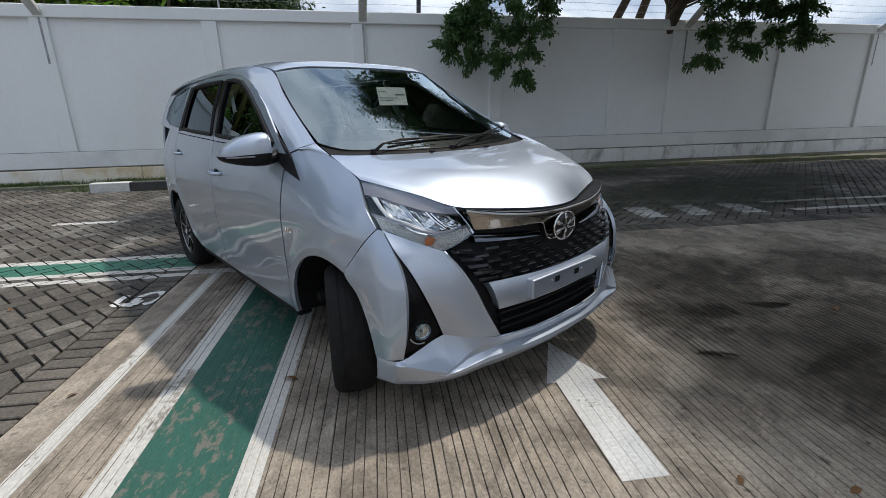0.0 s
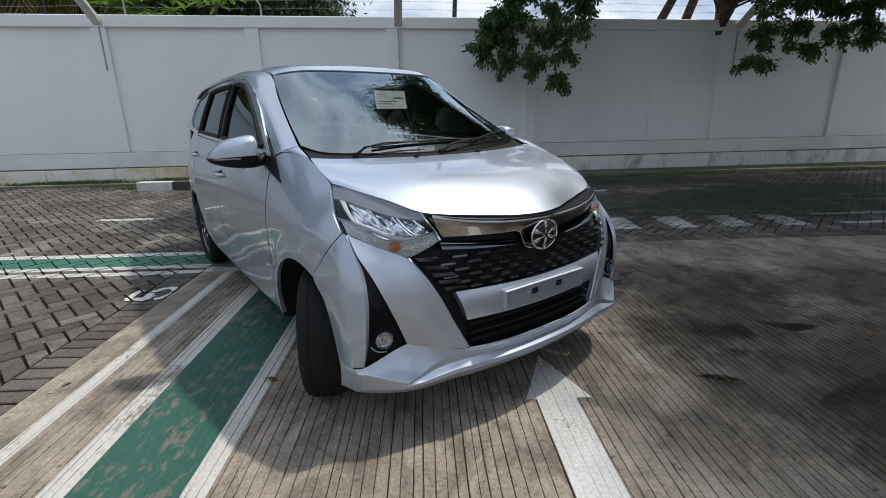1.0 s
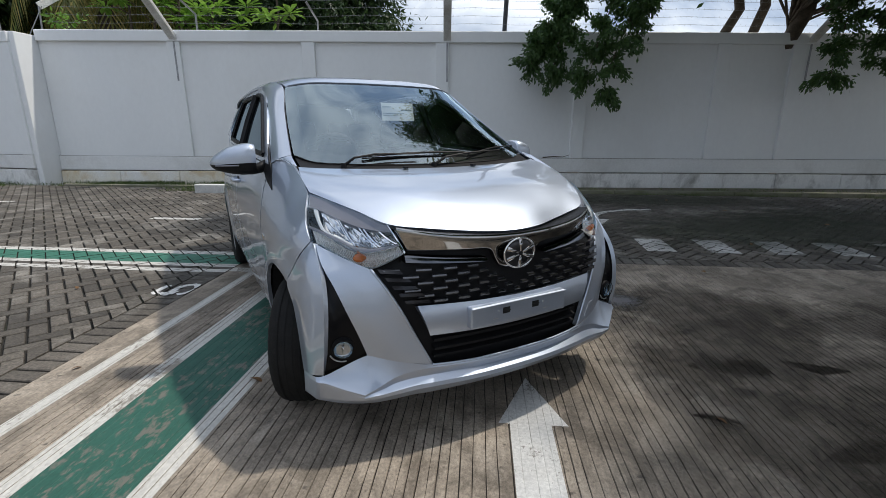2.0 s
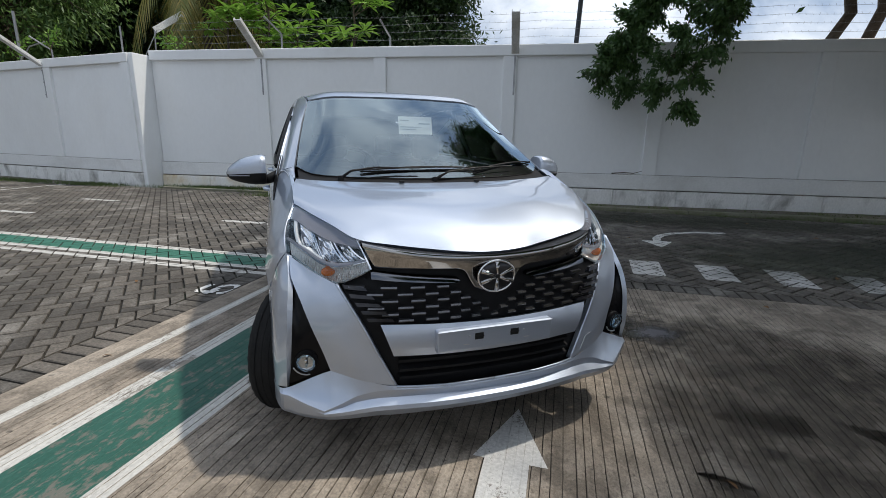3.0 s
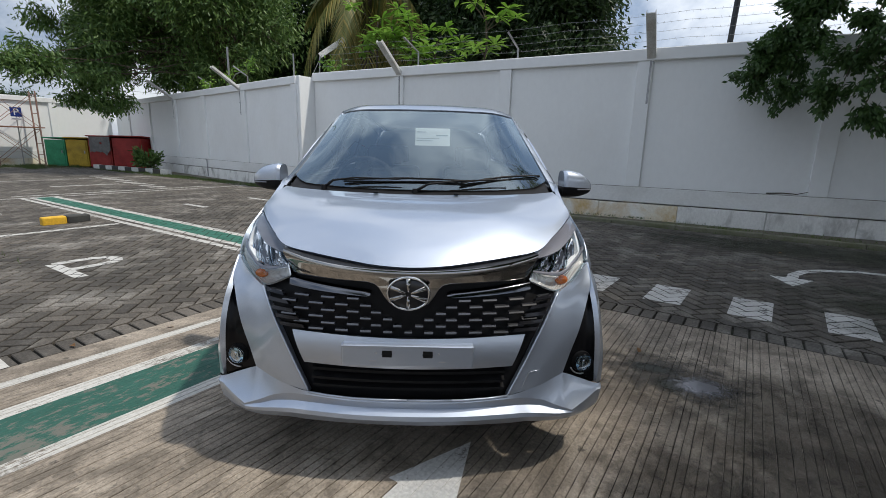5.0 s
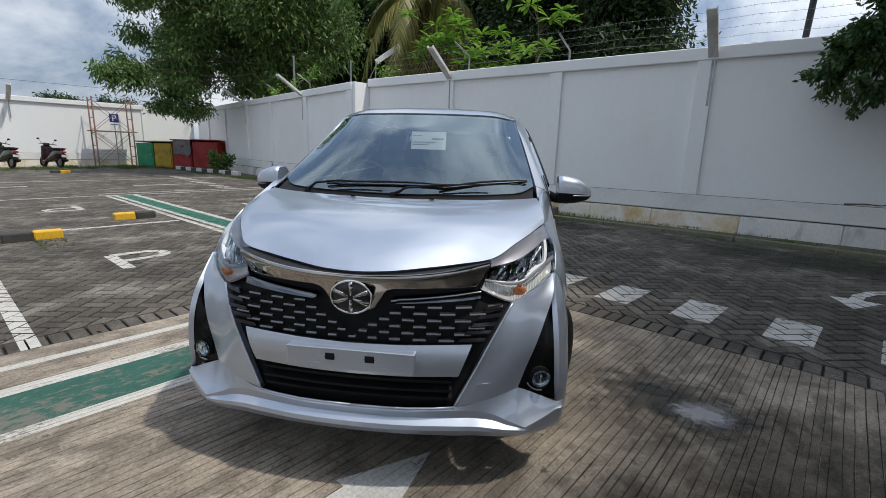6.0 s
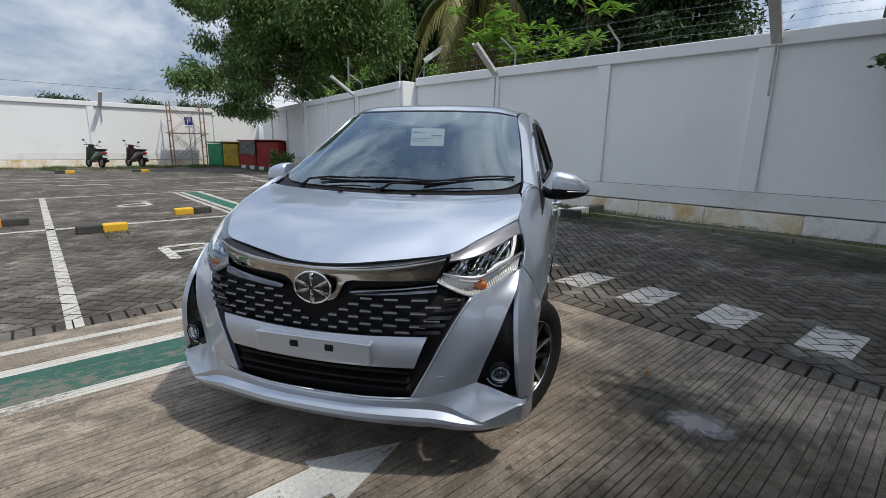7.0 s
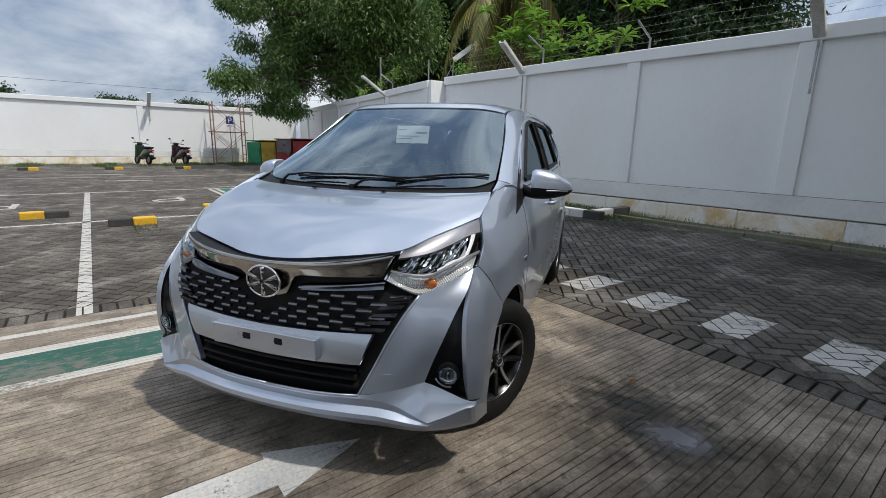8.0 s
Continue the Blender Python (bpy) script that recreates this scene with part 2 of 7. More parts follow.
def part(name, bm, material, parent=None, label="", smooth=False):
    me = bpy.data.meshes.new(name)
    bm.normal_update()
    bm.to_mesh(me)
    bm.free()
    for mt in (material if isinstance(material, (list, tuple)) else [material]):
        me.materials.append(mt)
    if smooth:
        me.shade_smooth()
    ob = new(name, me)
    if parent:
        ob.parent = parent
    if label:
        ob["label"] = label
    return ob


def thing(name, m, label, category, group="", kind=""):
    ob = new(name)
    ob.matrix_world = m
    ob.empty_display_size = 0.1
    return tagged(ob, label, category, group, kind)


def box_bm(x0, y0, z0, x1, y1, z1, bevel=0.0, seg=1, bm=None):
    bm = bm or bmesh.new()
    r = bmesh.ops.create_cube(bm, size=1.0, matrix=Matrix.Translation(((x0 + x1) / 2, (y0 + y1) / 2, (z0 + z1) / 2)) @ Matrix.Diagonal((x1 - x0, y1 - y0, z1 - z0, 1)))
    if bevel:
        es = list({e for v in r["verts"] for e in v.link_edges})
        bmesh.ops.bevel(bm, geom=es, offset=bevel, segments=seg, affect="EDGES", profile=0.5)
    return bm


def tube_bm(points, radii, n=8, bm=None, caps=True):
    """A round bar through the points, with a radius at each."""
    bm = bm or bmesh.new()
    pts = [Vector(p) for p in points]
    if not isinstance(radii, (list, tuple)):
        radii = [radii] * len(pts)
    rings, side = [], None
    for i, p in enumerate(pts):
        d = (pts[min(i + 1, len(pts) - 1)] - pts[max(i - 1, 0)]).normalized()
        if side is None:
            side = d.orthogonal().normalized()
        side = (side - d * side.dot(d)).normalized()
        up = d.cross(side)
        rings.append([bm.verts.new(p + radii[i] * (math.cos(2 * math.pi * k / n) * side + math.sin(2 * math.pi * k / n) * up)) for k in range(n)])
    for a, b in zip(rings, rings[1:]):
        for k in range(n):
            bm.faces.new((a[k], a[(k + 1) % n], b[(k + 1) % n], b[k]))
    if caps:
        bm.faces.new(rings[0][::-1])
        bm.faces.new(rings[-1])
    return bm


def clip_poly(poly, clip):
    """A polygon cut to a convex, counter-clockwise one."""
    for i in range(len(clip)):
        (ax, ay), (bx, by) = clip[i], clip[(i + 1) % len(clip)]
        out = []
        for j in range(len(poly)):
            p, q = poly[j - 1], poly[j]
            dp = (bx - ax) * (p[1] - ay) - (by - ay) * (p[0] - ax)
            dq = (bx - ax) * (q[1] - ay) - (by - ay) * (q[0] - ax)
            if (dp >= 0) != (dq >= 0):
                s = dp / (dp - dq)
                out.append((p[0] + s * (q[0] - p[0]), p[1] + s * (q[1] - p[1])))
            if dq >= 0:
                out.append(q)
        poly = out
        if len(poly) < 3:
            return []
    return poly

# ---- ground ----
SLAB_X, SLAB_Y = -1.57, 4.30           # left and far edge of the concrete apron
rng = random.Random(7)
gx = [-300, -26, -10, -9, 22, 300]
gv = [(x, y, -0.08 if y > 9.4 and x > -9.5 else -0.03) for y in (-300, -12, 4.3, 9.3, 9.6, 12, 300) for x in gx]
gf = [(r * 6 + c, r * 6 + c + 1, r * 6 + c + 7, r * 6 + c + 6) for r in range(6) for c in range(5)]
tagged(mesh_ob("ground", gv, gf, M["soil"]), "bare sandy soil with patches of grass", "ground", kind="structure")

# the grooved apron: one profile across x, drawn out along y
GROOVES, x = [], SLAB_X + 0.20
while x < 9.0:
    GROOVES.append((x, 0.0034 + 0.0034 * rng.random() ** 1.5, 0.003 + 0.003 * rng.random()))
    x += 0.029 + 0.020 * rng.random() + (0.012 * rng.random() if rng.random() < 0.2 else 0)
PROFILE = [(SLAB_X, 0.0)]
for gxx, gw, gd in GROOVES:
    PROFILE += [(gxx - gw / 2, 0.0), (gxx - gw * 0.3, -gd), (gxx + gw * 0.3, -gd), (gxx + gw / 2, 0.0)]
PROFILE.append((22.0, 0.0))


def apron_height(x):
    for (xa, za), (xb, zb) in zip(PROFILE, PROFILE[1:]):
        if xa <= x <= xb:
            return za + (zb - za) * (x - xa) / max(xb - xa, 1e-6)
    return 0.0


# worn groove edges: their width wanders along y, with small chips
STATIONS = [-9.0, -5.0, -2.5] + [-1.0 + 0.06 * k for k in range(88)] + [SLAB_Y]
NP, NS = len(PROFILE), len(STATIONS)
wear = np.random.RandomState(5)
edge = wear.normal(0, 0.0005, (NS, NP)) + (wear.uniform(0, 1, (NS, NP)) < 0.05) * wear.uniform(0.001, 0.004, (NS, NP))
sv, sf = [], []
for k, yy in enumerate(STATIONS):
    for i, (px_, pz_) in enumerate(PROFILE):
        inner = 0 < i < NP - 1
        sgn = (-1, -0.6, 0.6, 1)[(i - 1) % 4] if inner else 0
        drift = 0.0008 * (math.sin(yy * 5.1 + ((i - 1) // 4) * 2.3) + 0.6 * math.sin(yy * 13.0 + ((i - 1) // 4) * 5.7)) if inner else 0
        sv.append((px_ + drift + sgn * float(edge[k, i]), yy, pz_))
for k in range(NS - 1):
    for i in range(NP - 1):
        sf.append((k * NP + i, k * NP + i + 1, (k + 1) * NP + i + 1, (k + 1) * NP + i))
dirty = [k * (NP - 1) + i for k in range(NS - 1) for i in range(NP - 1) if PROFILE[i][1] < 0 and PROFILE[i + 1][1] < 0]
n0 = len(sv)
sv += [(SLAB_X, -9, -0.2), (SLAB_X, SLAB_Y, -0.2), (22, SLAB_Y, -0.2), (22, -9, -0.2)]
sf += [(0, (NS - 1) * NP, n0 + 1, n0), ((NS - 1) * NP, NS * NP - 1, n0 + 2, n0 + 1)]
apron = tagged(mesh_ob("pavement", sv, sf, [M["concrete"], M["groove_dirt"]]), "brushed concrete apron with fine parallel grooves and damp stains", "pavement", kind="structure")


for i in dirty:
    apron.data.polygons[i].material_index = 1


def apron_paint(name, lower, upper, x0, x1, material, label, fill=1.0):
    """Paint on the apron between two lines y = lower(x) and y = upper(x), following its grooves."""
    xs = sorted({x0, x1} | {p[0] for p in PROFILE if x0 < p[0] < x1})
    v, f = [], []
    for xx in xs:
        z = apron_height(xx) * fill + 0.0012
        v += [(xx, lower(xx), z), (xx, upper(xx), z)]
    for i in range(len(xs) - 1):
        f.append((2 * i, 2 * i + 2, 2 * i + 3, 2 * i + 1))
    ob = mesh_ob(name, v, f, material)
    return tagged(ob, label, "road marking", "apron markings", "structure")


for x0, x1, y0, y1, mt in ((-1.38, -1.305, -9.0, 3.72, "white_line"), (-1.055, -0.957, -9.0, 2.02, "white_line"), (-1.055, -0.957, 2.02, 2.20, "white_scuffed"), (-1.055, -0.957, 2.20, 3.72, "white_line"), (-0.562, -0.473, -9.0, 3.72, "white_line")):
    apron_paint("painted_line", lambda x, y0=y0: y0, lambda x, y1=y1: y1, x0, x1, M[mt], "white painted line scuffed down to the concrete" if mt == "white_scuffed" else "worn white painted line on grooved concrete")
apron_paint("painted_band", lambda x: -9.0, lambda x: 3.72, -0.957, -0.562, M["green_paint"], "scuffed green painted walkway band on grooved concrete", 0.22)
apron_paint("painted_line", lambda x: 3.73, lambda x: 3.84, -1.57, -0.42, M["white_line"], "worn white painted cross line on grooved concrete")
AX, AT, AB, AE = 0.866, 2.165, 1.785, 1.18

def arrow_lower(x):
    return AE if abs(x - AX + 0.012) < 0.088 else AB


xs_arrow = sorted({AX - 0.148, AX + 0.148, AX - 0.100, AX + 0.076, AX - 0.1002, AX + 0.0762, AX} | {p[0] for p in PROFILE if abs(p[0] - AX) < 0.148})
av, af = [], []
for xx in xs_arrow:
    z = 0.4 * apron_height(xx) + 0.0012
    av += [(xx, arrow_lower(xx), z), (xx, AB + (AT - AB) * (1 - abs(xx - AX) / 0.1485), z)]
for i in range(len(xs_arrow) - 1):
    af.append((2 * i, 2 * i + 2, 2 * i + 3, 2 * i + 1))
tagged(mesh_ob("painted_arrow", av, af, M["white_fresh"]), "white painted straight arrow on grooved concrete", "road marking", "apron markings", "structure")

# ---- block paving ----
PL, PW, GAP, PTH = 0.21, 0.105, 0.015, 0.06


def herringbone(inside):
    """Paving blocks at 45 degrees: (centre x, y, angle) for all that lie in the area."""
    out, c = [], math.sqrt(0.5)
    for i in range(-420, 420):
        for j in range(-130, 130):
            for kind in (0, 1):
                # two blocks for each cell of the pattern
                u = (i + 2 * j + (0.5 if kind else 1.0)) * PW
                v = (i - 2 * j + (1.0 if kind else -0.5)) * PW
                a = 90 if kind else 0
                xx, yy = (u - v) * c, (u + v) * c
                if inside(xx, yy):
                    out.append((xx, yy, a + 45))
    return out


def block_corners(bx, by, deg, l=PL, w=PW):
    a = radians(deg)
    ca, sa, hl, hw = math.cos(a), math.sin(a), (l - GAP) / 2, (w - GAP) / 2
    return [(bx + ca * p - sa * q, by + sa * p + ca * q) for p, q in ((-hl, -hw), (hl, -hw), (hl, hw), (-hl, hw))]


ZONES = [[(-24.5, -9.0), (SLAB_X - 0.225, -9.0), (SLAB_X - 0.225, 9.15), (-24.5, 9.15)], [(SLAB_X - 0.225, SLAB_Y + 0.225), (15.0, SLAB_Y + 0.225), (15.0, 9.15), (SLAB_X - 0.225, 9.15)]]


def in_both(x, y):
    return (-24.7 < x < SLAB_X - 0.05 and -9.2 < y < 9.3) or (SLAB_X - 0.35 < x < 15.2 and SLAB_Y + 0.05 < y < 9.3)


def inside_all(corners):
    """Lies in the paved area without crossing its edge (the two zones meet without a joint)."""
    ok = True
    for x, y in corners:
        left = -24.5 <= x <= SLAB_X - 0.225 and -9.0 <= y <= 9.15
        right = SLAB_X - 0.225 <= x <= 15.0 and SLAB_Y + 0.225 <= y <= 9.15
        ok = ok and (left or right)
    return ok


blocks, cut_blocks = [], []
for b in herringbone(in_both):
    c = block_corners(*b)
    if inside_all(c):
        blocks.append(b)
    else:
        for zone in ZONES:
            q = clip_poly(c, zone)
            if len(q) > 2:
                area = abs(sum(q[i - 1][0] * q[i][1] - q[i][0] * q[i - 1][1] for i in range(len(q)))) / 2
                if area > 0.0012:
                    cut_blocks.append((b, q))
border = []
y = -9.0
while y < SLAB_Y + 0.1:
    border.append((SLAB_X - 0.105 - 0.012, y + PW / 2, 0))
    y += PW
x = SLAB_X - 0.225
while x < 15:
    border.append((x + PW / 2, SLAB_Y + 0.105 + 0.012, 90))
    x += PW
blocks += border


def near_d(b):
    return min(math.hypot(b[0] + 2.3, b[1] - 2.6), math.hypot(b[0] - 2.2, b[1] - 4.9))


near_blocks = sorted((b for b in blocks if near_d(b) < 1.3), key=near_d)[:290]
chosen = set(near_blocks)
far_blocks = [b for b in blocks if b not in chosen]


def block_mesh(l, w):
    hl, hw, b = (l - GAP) / 2, (w - GAP) / 2, 0.005
    v = [(sx * (hl - o), sy * (hw - o), z) for o, z in ((0, -PTH), (0, -0.005), (b, 0)) for sx, sy in ((-1, -1), (1, -1), (1, 1), (-1, 1))]
    f = [(4 * r + k, 4 * r + (k + 1) % 4, 4 * r + 4 + (k + 1) % 4, 4 * r + 4 + k) for r in (0, 1) for k in range(4)] + [(8, 9, 10, 11)]
    return np.array(v), f


base_v, base_f = block_mesh(PL, PW)


def block_height(bx, by):
    h = noise.noise(Vector((bx * 9.1, by * 9.7, 0.3)))
    return -0.004 + 0.003 * h + 0.006 * noise.noise(Vector((bx * 0.5, by * 0.5, 3.0)))


fv, ff = [], []
for k, (bx, by, deg) in enumerate(far_blocks):
    a = radians(deg + 1.2 * noise.noise(Vector((bx * 5, by * 5, 9))))
    R = np.array([[math.cos(a), -math.sin(a), 0], [math.sin(a), math.cos(a), 0], [0, 0, 1]])
    fv.append(base_v @ R.T + np.array([bx, by, block_height(bx, by)]))
    o = 12 * k
    ff += [tuple(i + o for i in f) for f in base_f]
paving = tagged(new("block_paving"), "grey concrete block paving in a herringbone bond", "paving", kind="structure")
cv = [tuple(p) for p in np.concatenate(fv)]
for b, q in cut_blocks:
    z, o, n = block_height(b[0], b[1]), len(cv), len(q)
    cv += [(px, py, -PTH) for px, py in q] + [(px, py, z) for px, py in q]
    ff += [(o + k, o + (k + 1) % n, o + n + (k + 1) % n, o + n + k) for k in range(n)] + [tuple(range(o + n, o + 2 * n))]
rest = mesh_ob("paving_blocks", cv, ff, M["paver"], paving)
rest["kind"] = "stuff"
bed = [(-24.6, -9, -0.026), (SLAB_X, -9, -0.026), (SLAB_X, SLAB_Y, -0.026), (15, SLAB_Y, -0.026), (15, 9.25, -0.026), (-24.6, 9.25, -0.026)]
mesh_ob("sand_bed", bed, [(0, 1, 2, 5), (2, 3, 4, 5)], mixed("joint_sand", (0.020, 0.018, 0.015), (0.012, 0.011, 0.009), 4, 0.95, 0.5, 60, (0.04, 0.06, 0.02), 0.6, 1.0), paving)

# paint on the blocks: the tops cut to each marking
TOPS = {}
for bx, by, deg in blocks:
    TOPS.setdefault((math.floor(bx), math.floor(by)), []).append((bx, by, block_corners(bx, by, deg, PL + 0.005, PW + 0.005)))
for (bx, by, deg), q in cut_blocks:
    TOPS.setdefault((math.floor(bx), math.floor(by)), []).append((bx, by, q))


def block_paint(name, polys, material, label):
    v, f = [], []
    for layer, poly in enumerate(polys):
        x0, x1 = min(p[0] for p in poly), max(p[0] for p in poly)
        y0, y1 = min(p[1] for p in poly), max(p[1] for p in poly)
        for ix in range(math.floor(x0 - 0.15), math.floor(x1 + 0.15) + 1):
            for iy in range(math.floor(y0 - 0.15), math.floor(y1 + 0.15) + 1):
                for bx, by, top in TOPS.get((ix, iy), ()):
                    c = clip_poly(top, poly)
                    if c:
                        z = block_height(bx, by) + 0.0012 + 0.0005 * layer
                        f.append(tuple(range(len(v), len(v) + len(c))))
                        v += [(px, py, z) for px, py in c]
    if v:
        tagged(mesh_ob(name, v, f, material), label, "road marking", "paving markings", "structure")


def rect(x0, y0, x1, y1):
    return [(x0, y0), (x1, y0), (x1, y1), (x0, y1)]


def stroke(points, w):
    """Short convex pieces along a line, as wide as w."""
    out = []
    for (ax, ay), (bx, by) in zip(points, points[1:]):
        d = math.hypot(bx - ax, by - ay)
        nx, ny = -(by - ay) / d * w / 2, (bx - ax) / d * w / 2
        out.append([(ax - nx, ay - ny), (bx - nx, by - ny), (bx + nx, by + ny), (ax + nx, ay + ny)])
    return out


for i in range(-4, 6):
    x0 = 1.08 + i * 0.642
    block_paint("painted_dash", [[(x0, 4.81), (x0 + 0.30, 4.81), (x0 + 0.33, 5.38), (x0 + 0.03, 5.38)]], M["white_dash"], "white painted dash on block paving")
block_paint("painted_line", [rect(4.98, 5.28, 9.0, 5.38)], M["white_line"], "white painted line on block paving")
block_paint("painted_line", [rect(4.98, 4.81, 9.0, 4.91)], M["white_line"], "white painted line on block paving")
block_paint("painted_line", [rect(-10.9, 4.25, SLAB_X, 4.36)], M["white_line"], "white painted line on block paving")
block_paint("painted_band", [rect(-10.9, 3.95, SLAB_X, 4.25)], M["green_paver"], "green painted walkway band on block paving")
block_paint("painted_line", [rect(-10.9, 3.86, SLAB_X, 3.95)], M["white_line"], "white painted line on block paving")
block_paint("painted_line", [rect(-10.9, 3.70, SLAB_X, 3.79)], M["white_line"], "white painted line on block paving")
block_paint("painted_line", [rect(-10.9, 1.145, SLAB_X, 1.245)], M["white_line"], "white painted bay line on block paving")
block_paint("painted_line", [rect(-6.30, -7, -6.18, 3.66)], M["white_line"], "white painted bay line on block paving")
block_paint("painted_line", [rect(-11.0, -7, -10.9, 9)], M["white_line"], "white painted bay line on block paving")
block_paint("painted_line", [rect(-11.45, 3.70, -11.35, 8)], M["white_line"], "white painted line on block paving")
for k in range(9):
    block_paint("painted_dash", [rect(-12.1 - 0.65 * k, 6.7 + 0.06 * k, -11.85 - 0.65 * k, 7.1 + 0.06 * k)], M["white_faint"], "faded white painted dash on block paving")
block_paint("painted_line", [rect(-16.2, -7, -16.1, 9)], M["white_line"], "white painted bay line on block paving")
# curved arrow
arc = [(2.24, 6.50), (2.27, 6.75), (2.38, 7.0), (2.58, 7.2), (2.88, 7.36), (3.3, 7.44)]
block_paint("painted_arrow", stroke(arc, 0.10) + [[(2.23, 6.15), (2.43, 6.55), (2.05, 6.53)]], M["white_fresh"], "white painted curved arrow on block paving")


def letter_p(cx, cy, s, turn):
    """A bay letter lying along x: stem and bowl; turn -1 for the bays that face the other way."""
    stem = [(-0.5, -0.32), (0.5, -0.32)]
    bowl = [(-0.5, -0.32), (-0.5, 0.10), (-0.42, 0.30), (-0.25, 0.36), (-0.08, 0.30), (0.0, 0.10), (0.0, -0.32)]
    return [q for line in (stem, bowl) for q in stroke([(cx + turn * s * u, cy + turn * s * v) for u, v in line], 0.11)]


for cx, cy, turn in ((-3.70, 2.42, 1), (-8.9, 2.58, -1), (-8.8, -0.1, -1), (-3.7, -0.2, 1)):
    block_paint("painted_letter", letter_p(cx, cy, 0.74, turn), M["white_faint"], "white painted parking letter on block paving")
figure = [[(-1.64, 3.38), (-1.68, 3.37), (-1.72, 3.33), (-1.735, 3.28), (-1.735, 3.23), (-1.72, 3.16), (-1.74, 3.13)], [(-1.64, 3.38), (-1.60, 3.34), (-1.575, 3.29), (-1.575, 3.23), (-1.60, 3.18), (-1.645, 3.14)], [(-1.825, 3.33), (-1.84, 3.29), (-1.84, 3.22), (-1.84, 3.15), (-1.80, 3.14), (-1.77, 3.17), (-1.735, 3.125)], [(-1.735, 3.125), (-1.70, 3.13), (-1.69, 3.21)]]
block_paint("painted_letter", [q for line in figure for q in stroke(line, 0.05)], M["white_fresh"], "white painted curling letter on block paving")
for x0, y0, x1, y1 in ((-7.9, 5.48, -7.1, 5.60), (-8.0, 7.0, -7.15, 7.12), (-3.9, 5.9, -3.2, 6.02), (-14.5, 1.6, -14.3, 2.8), (-17.5, 0.6, -17.35, 2.2), (-13.6, 5.0, -13.45, 6.6)):
    block_paint("painted_dash", [rect(x0, y0, x1, y1)], M["white_faint"], "faded white painted dash on block paving")


# ---- perimeter walls ----
def wall_run(name, m, x0, x1, pilasters, label, ends=0.0):
    """A plastered wall: x along it, its lit or seen face towards -y at y = 0."""
    pilasters = sorted(pilasters)
    w = thing(name, m, label, "wall", kind="structure")
    part("coping", box_bm(x0, 0.02, 2.86, x1, 0.30, 3.07, 0.012), M["wall_paint"], w)
    edges = [x0] + [e for p in pilasters for e in (p - 0.14, p + 0.14)] + [x1]
    for a, b in zip(edges[::2], edges[1::2]):
        if b - a > 0.02:
            part("wall_panel", box_bm(a, 0.10, 0.0, b, 0.26, 2.86), M["wall_paint"], w)
    for p in pilasters:
        part("pilaster", box_bm(p - 0.14, 0.035, 0.612, p + 0.14, 0.28, 2.86, 0.008), M["wall_paint"], w)
    part("lower_band", box_bm(x0, 0.03, 0.322, x1, 0.099, 0.61, 0.008), M["band_paint"], w)
    part("ledge_dirt", box_bm(x0, 0.034, 0.611, x1, 0.0985, 0.615), M["ledge_dirt"], w)
    part("ledge_dirt", box_bm(x0, 0.004, 0.311, x1, 0.094, 0.314), M["ledge_dirt"], w)
    x, r = x0, random.Random(len(name))
    while x < x1 - 0.05:
        e = min(x1, x + 1.15 + 0.35 * r.random())
        part("plinth_block", box_bm(x, 0.0, -0.05, e - 0.004, 0.095, 0.30 + 0.01 * r.random(), 0.015), M["plinth_paint" if (name, x < 0.6) == ("wall_north", True) or name == "wall_west" else "plinth_grey"], w)
        x = e
    return w


WA = math.degrees(math.atan(0.078))
wall_n_m = pose(0, 10.58, -0.085, 0, 0, WA) @ Matrix.Diagonal((1, 1, 1.072, 1))
wall_run("wall_north", wall_n_m, -8.95, 19.0, [-6.03, -3.14, -0.26, 2.76, 5.78, 7.38, 10.55, 13.5, 16.5], "white plastered boundary wall with pilasters, coping and stained plinth")
wall_l_m = pose(-9.06, 9.38, 0, 0, 0, -math.degrees(math.atan(0.14))) @ Matrix.Diagonal((1, 1, 1.005, 1))
wall_run("wall_northwest", wall_l_m, -17.4, 0.0, [-0.14, -3.15, -6.26, -9.1, -12.2, -15.2], "white plastered boundary wall with pilasters and coping")
part("wall_return", box_bm(-9.30, 9.46, -0.1, -8.94, 10.25, 3.09, 0.01), M["wall_paint"])["kind"] = "structure"
tagged(bpy.data.objects["wall_return"], "white plastered wall corner pier", "wall")
wall_run("wall_west", pose(-26.1, 0, 0, 0, 0, 90), -14.0, 11.6, [-8, -2.4, 3.6, 9.2], "sunlit white boundary wall with stained foot")
wall_run("wall_south", pose(0, -14, 0, 0, 0, 180), -20.0, 26.0, [-16, -12, -8, -4, 0, 4, 8, 12, 16, 20], "plain white boundary wall")
wall_run("wall_east", pose(20.0, 0, 0, 0, 0, -90), -10.0, 14.0, [-8, -4, 0, 4, 8, 12], "plain white boundary wall")


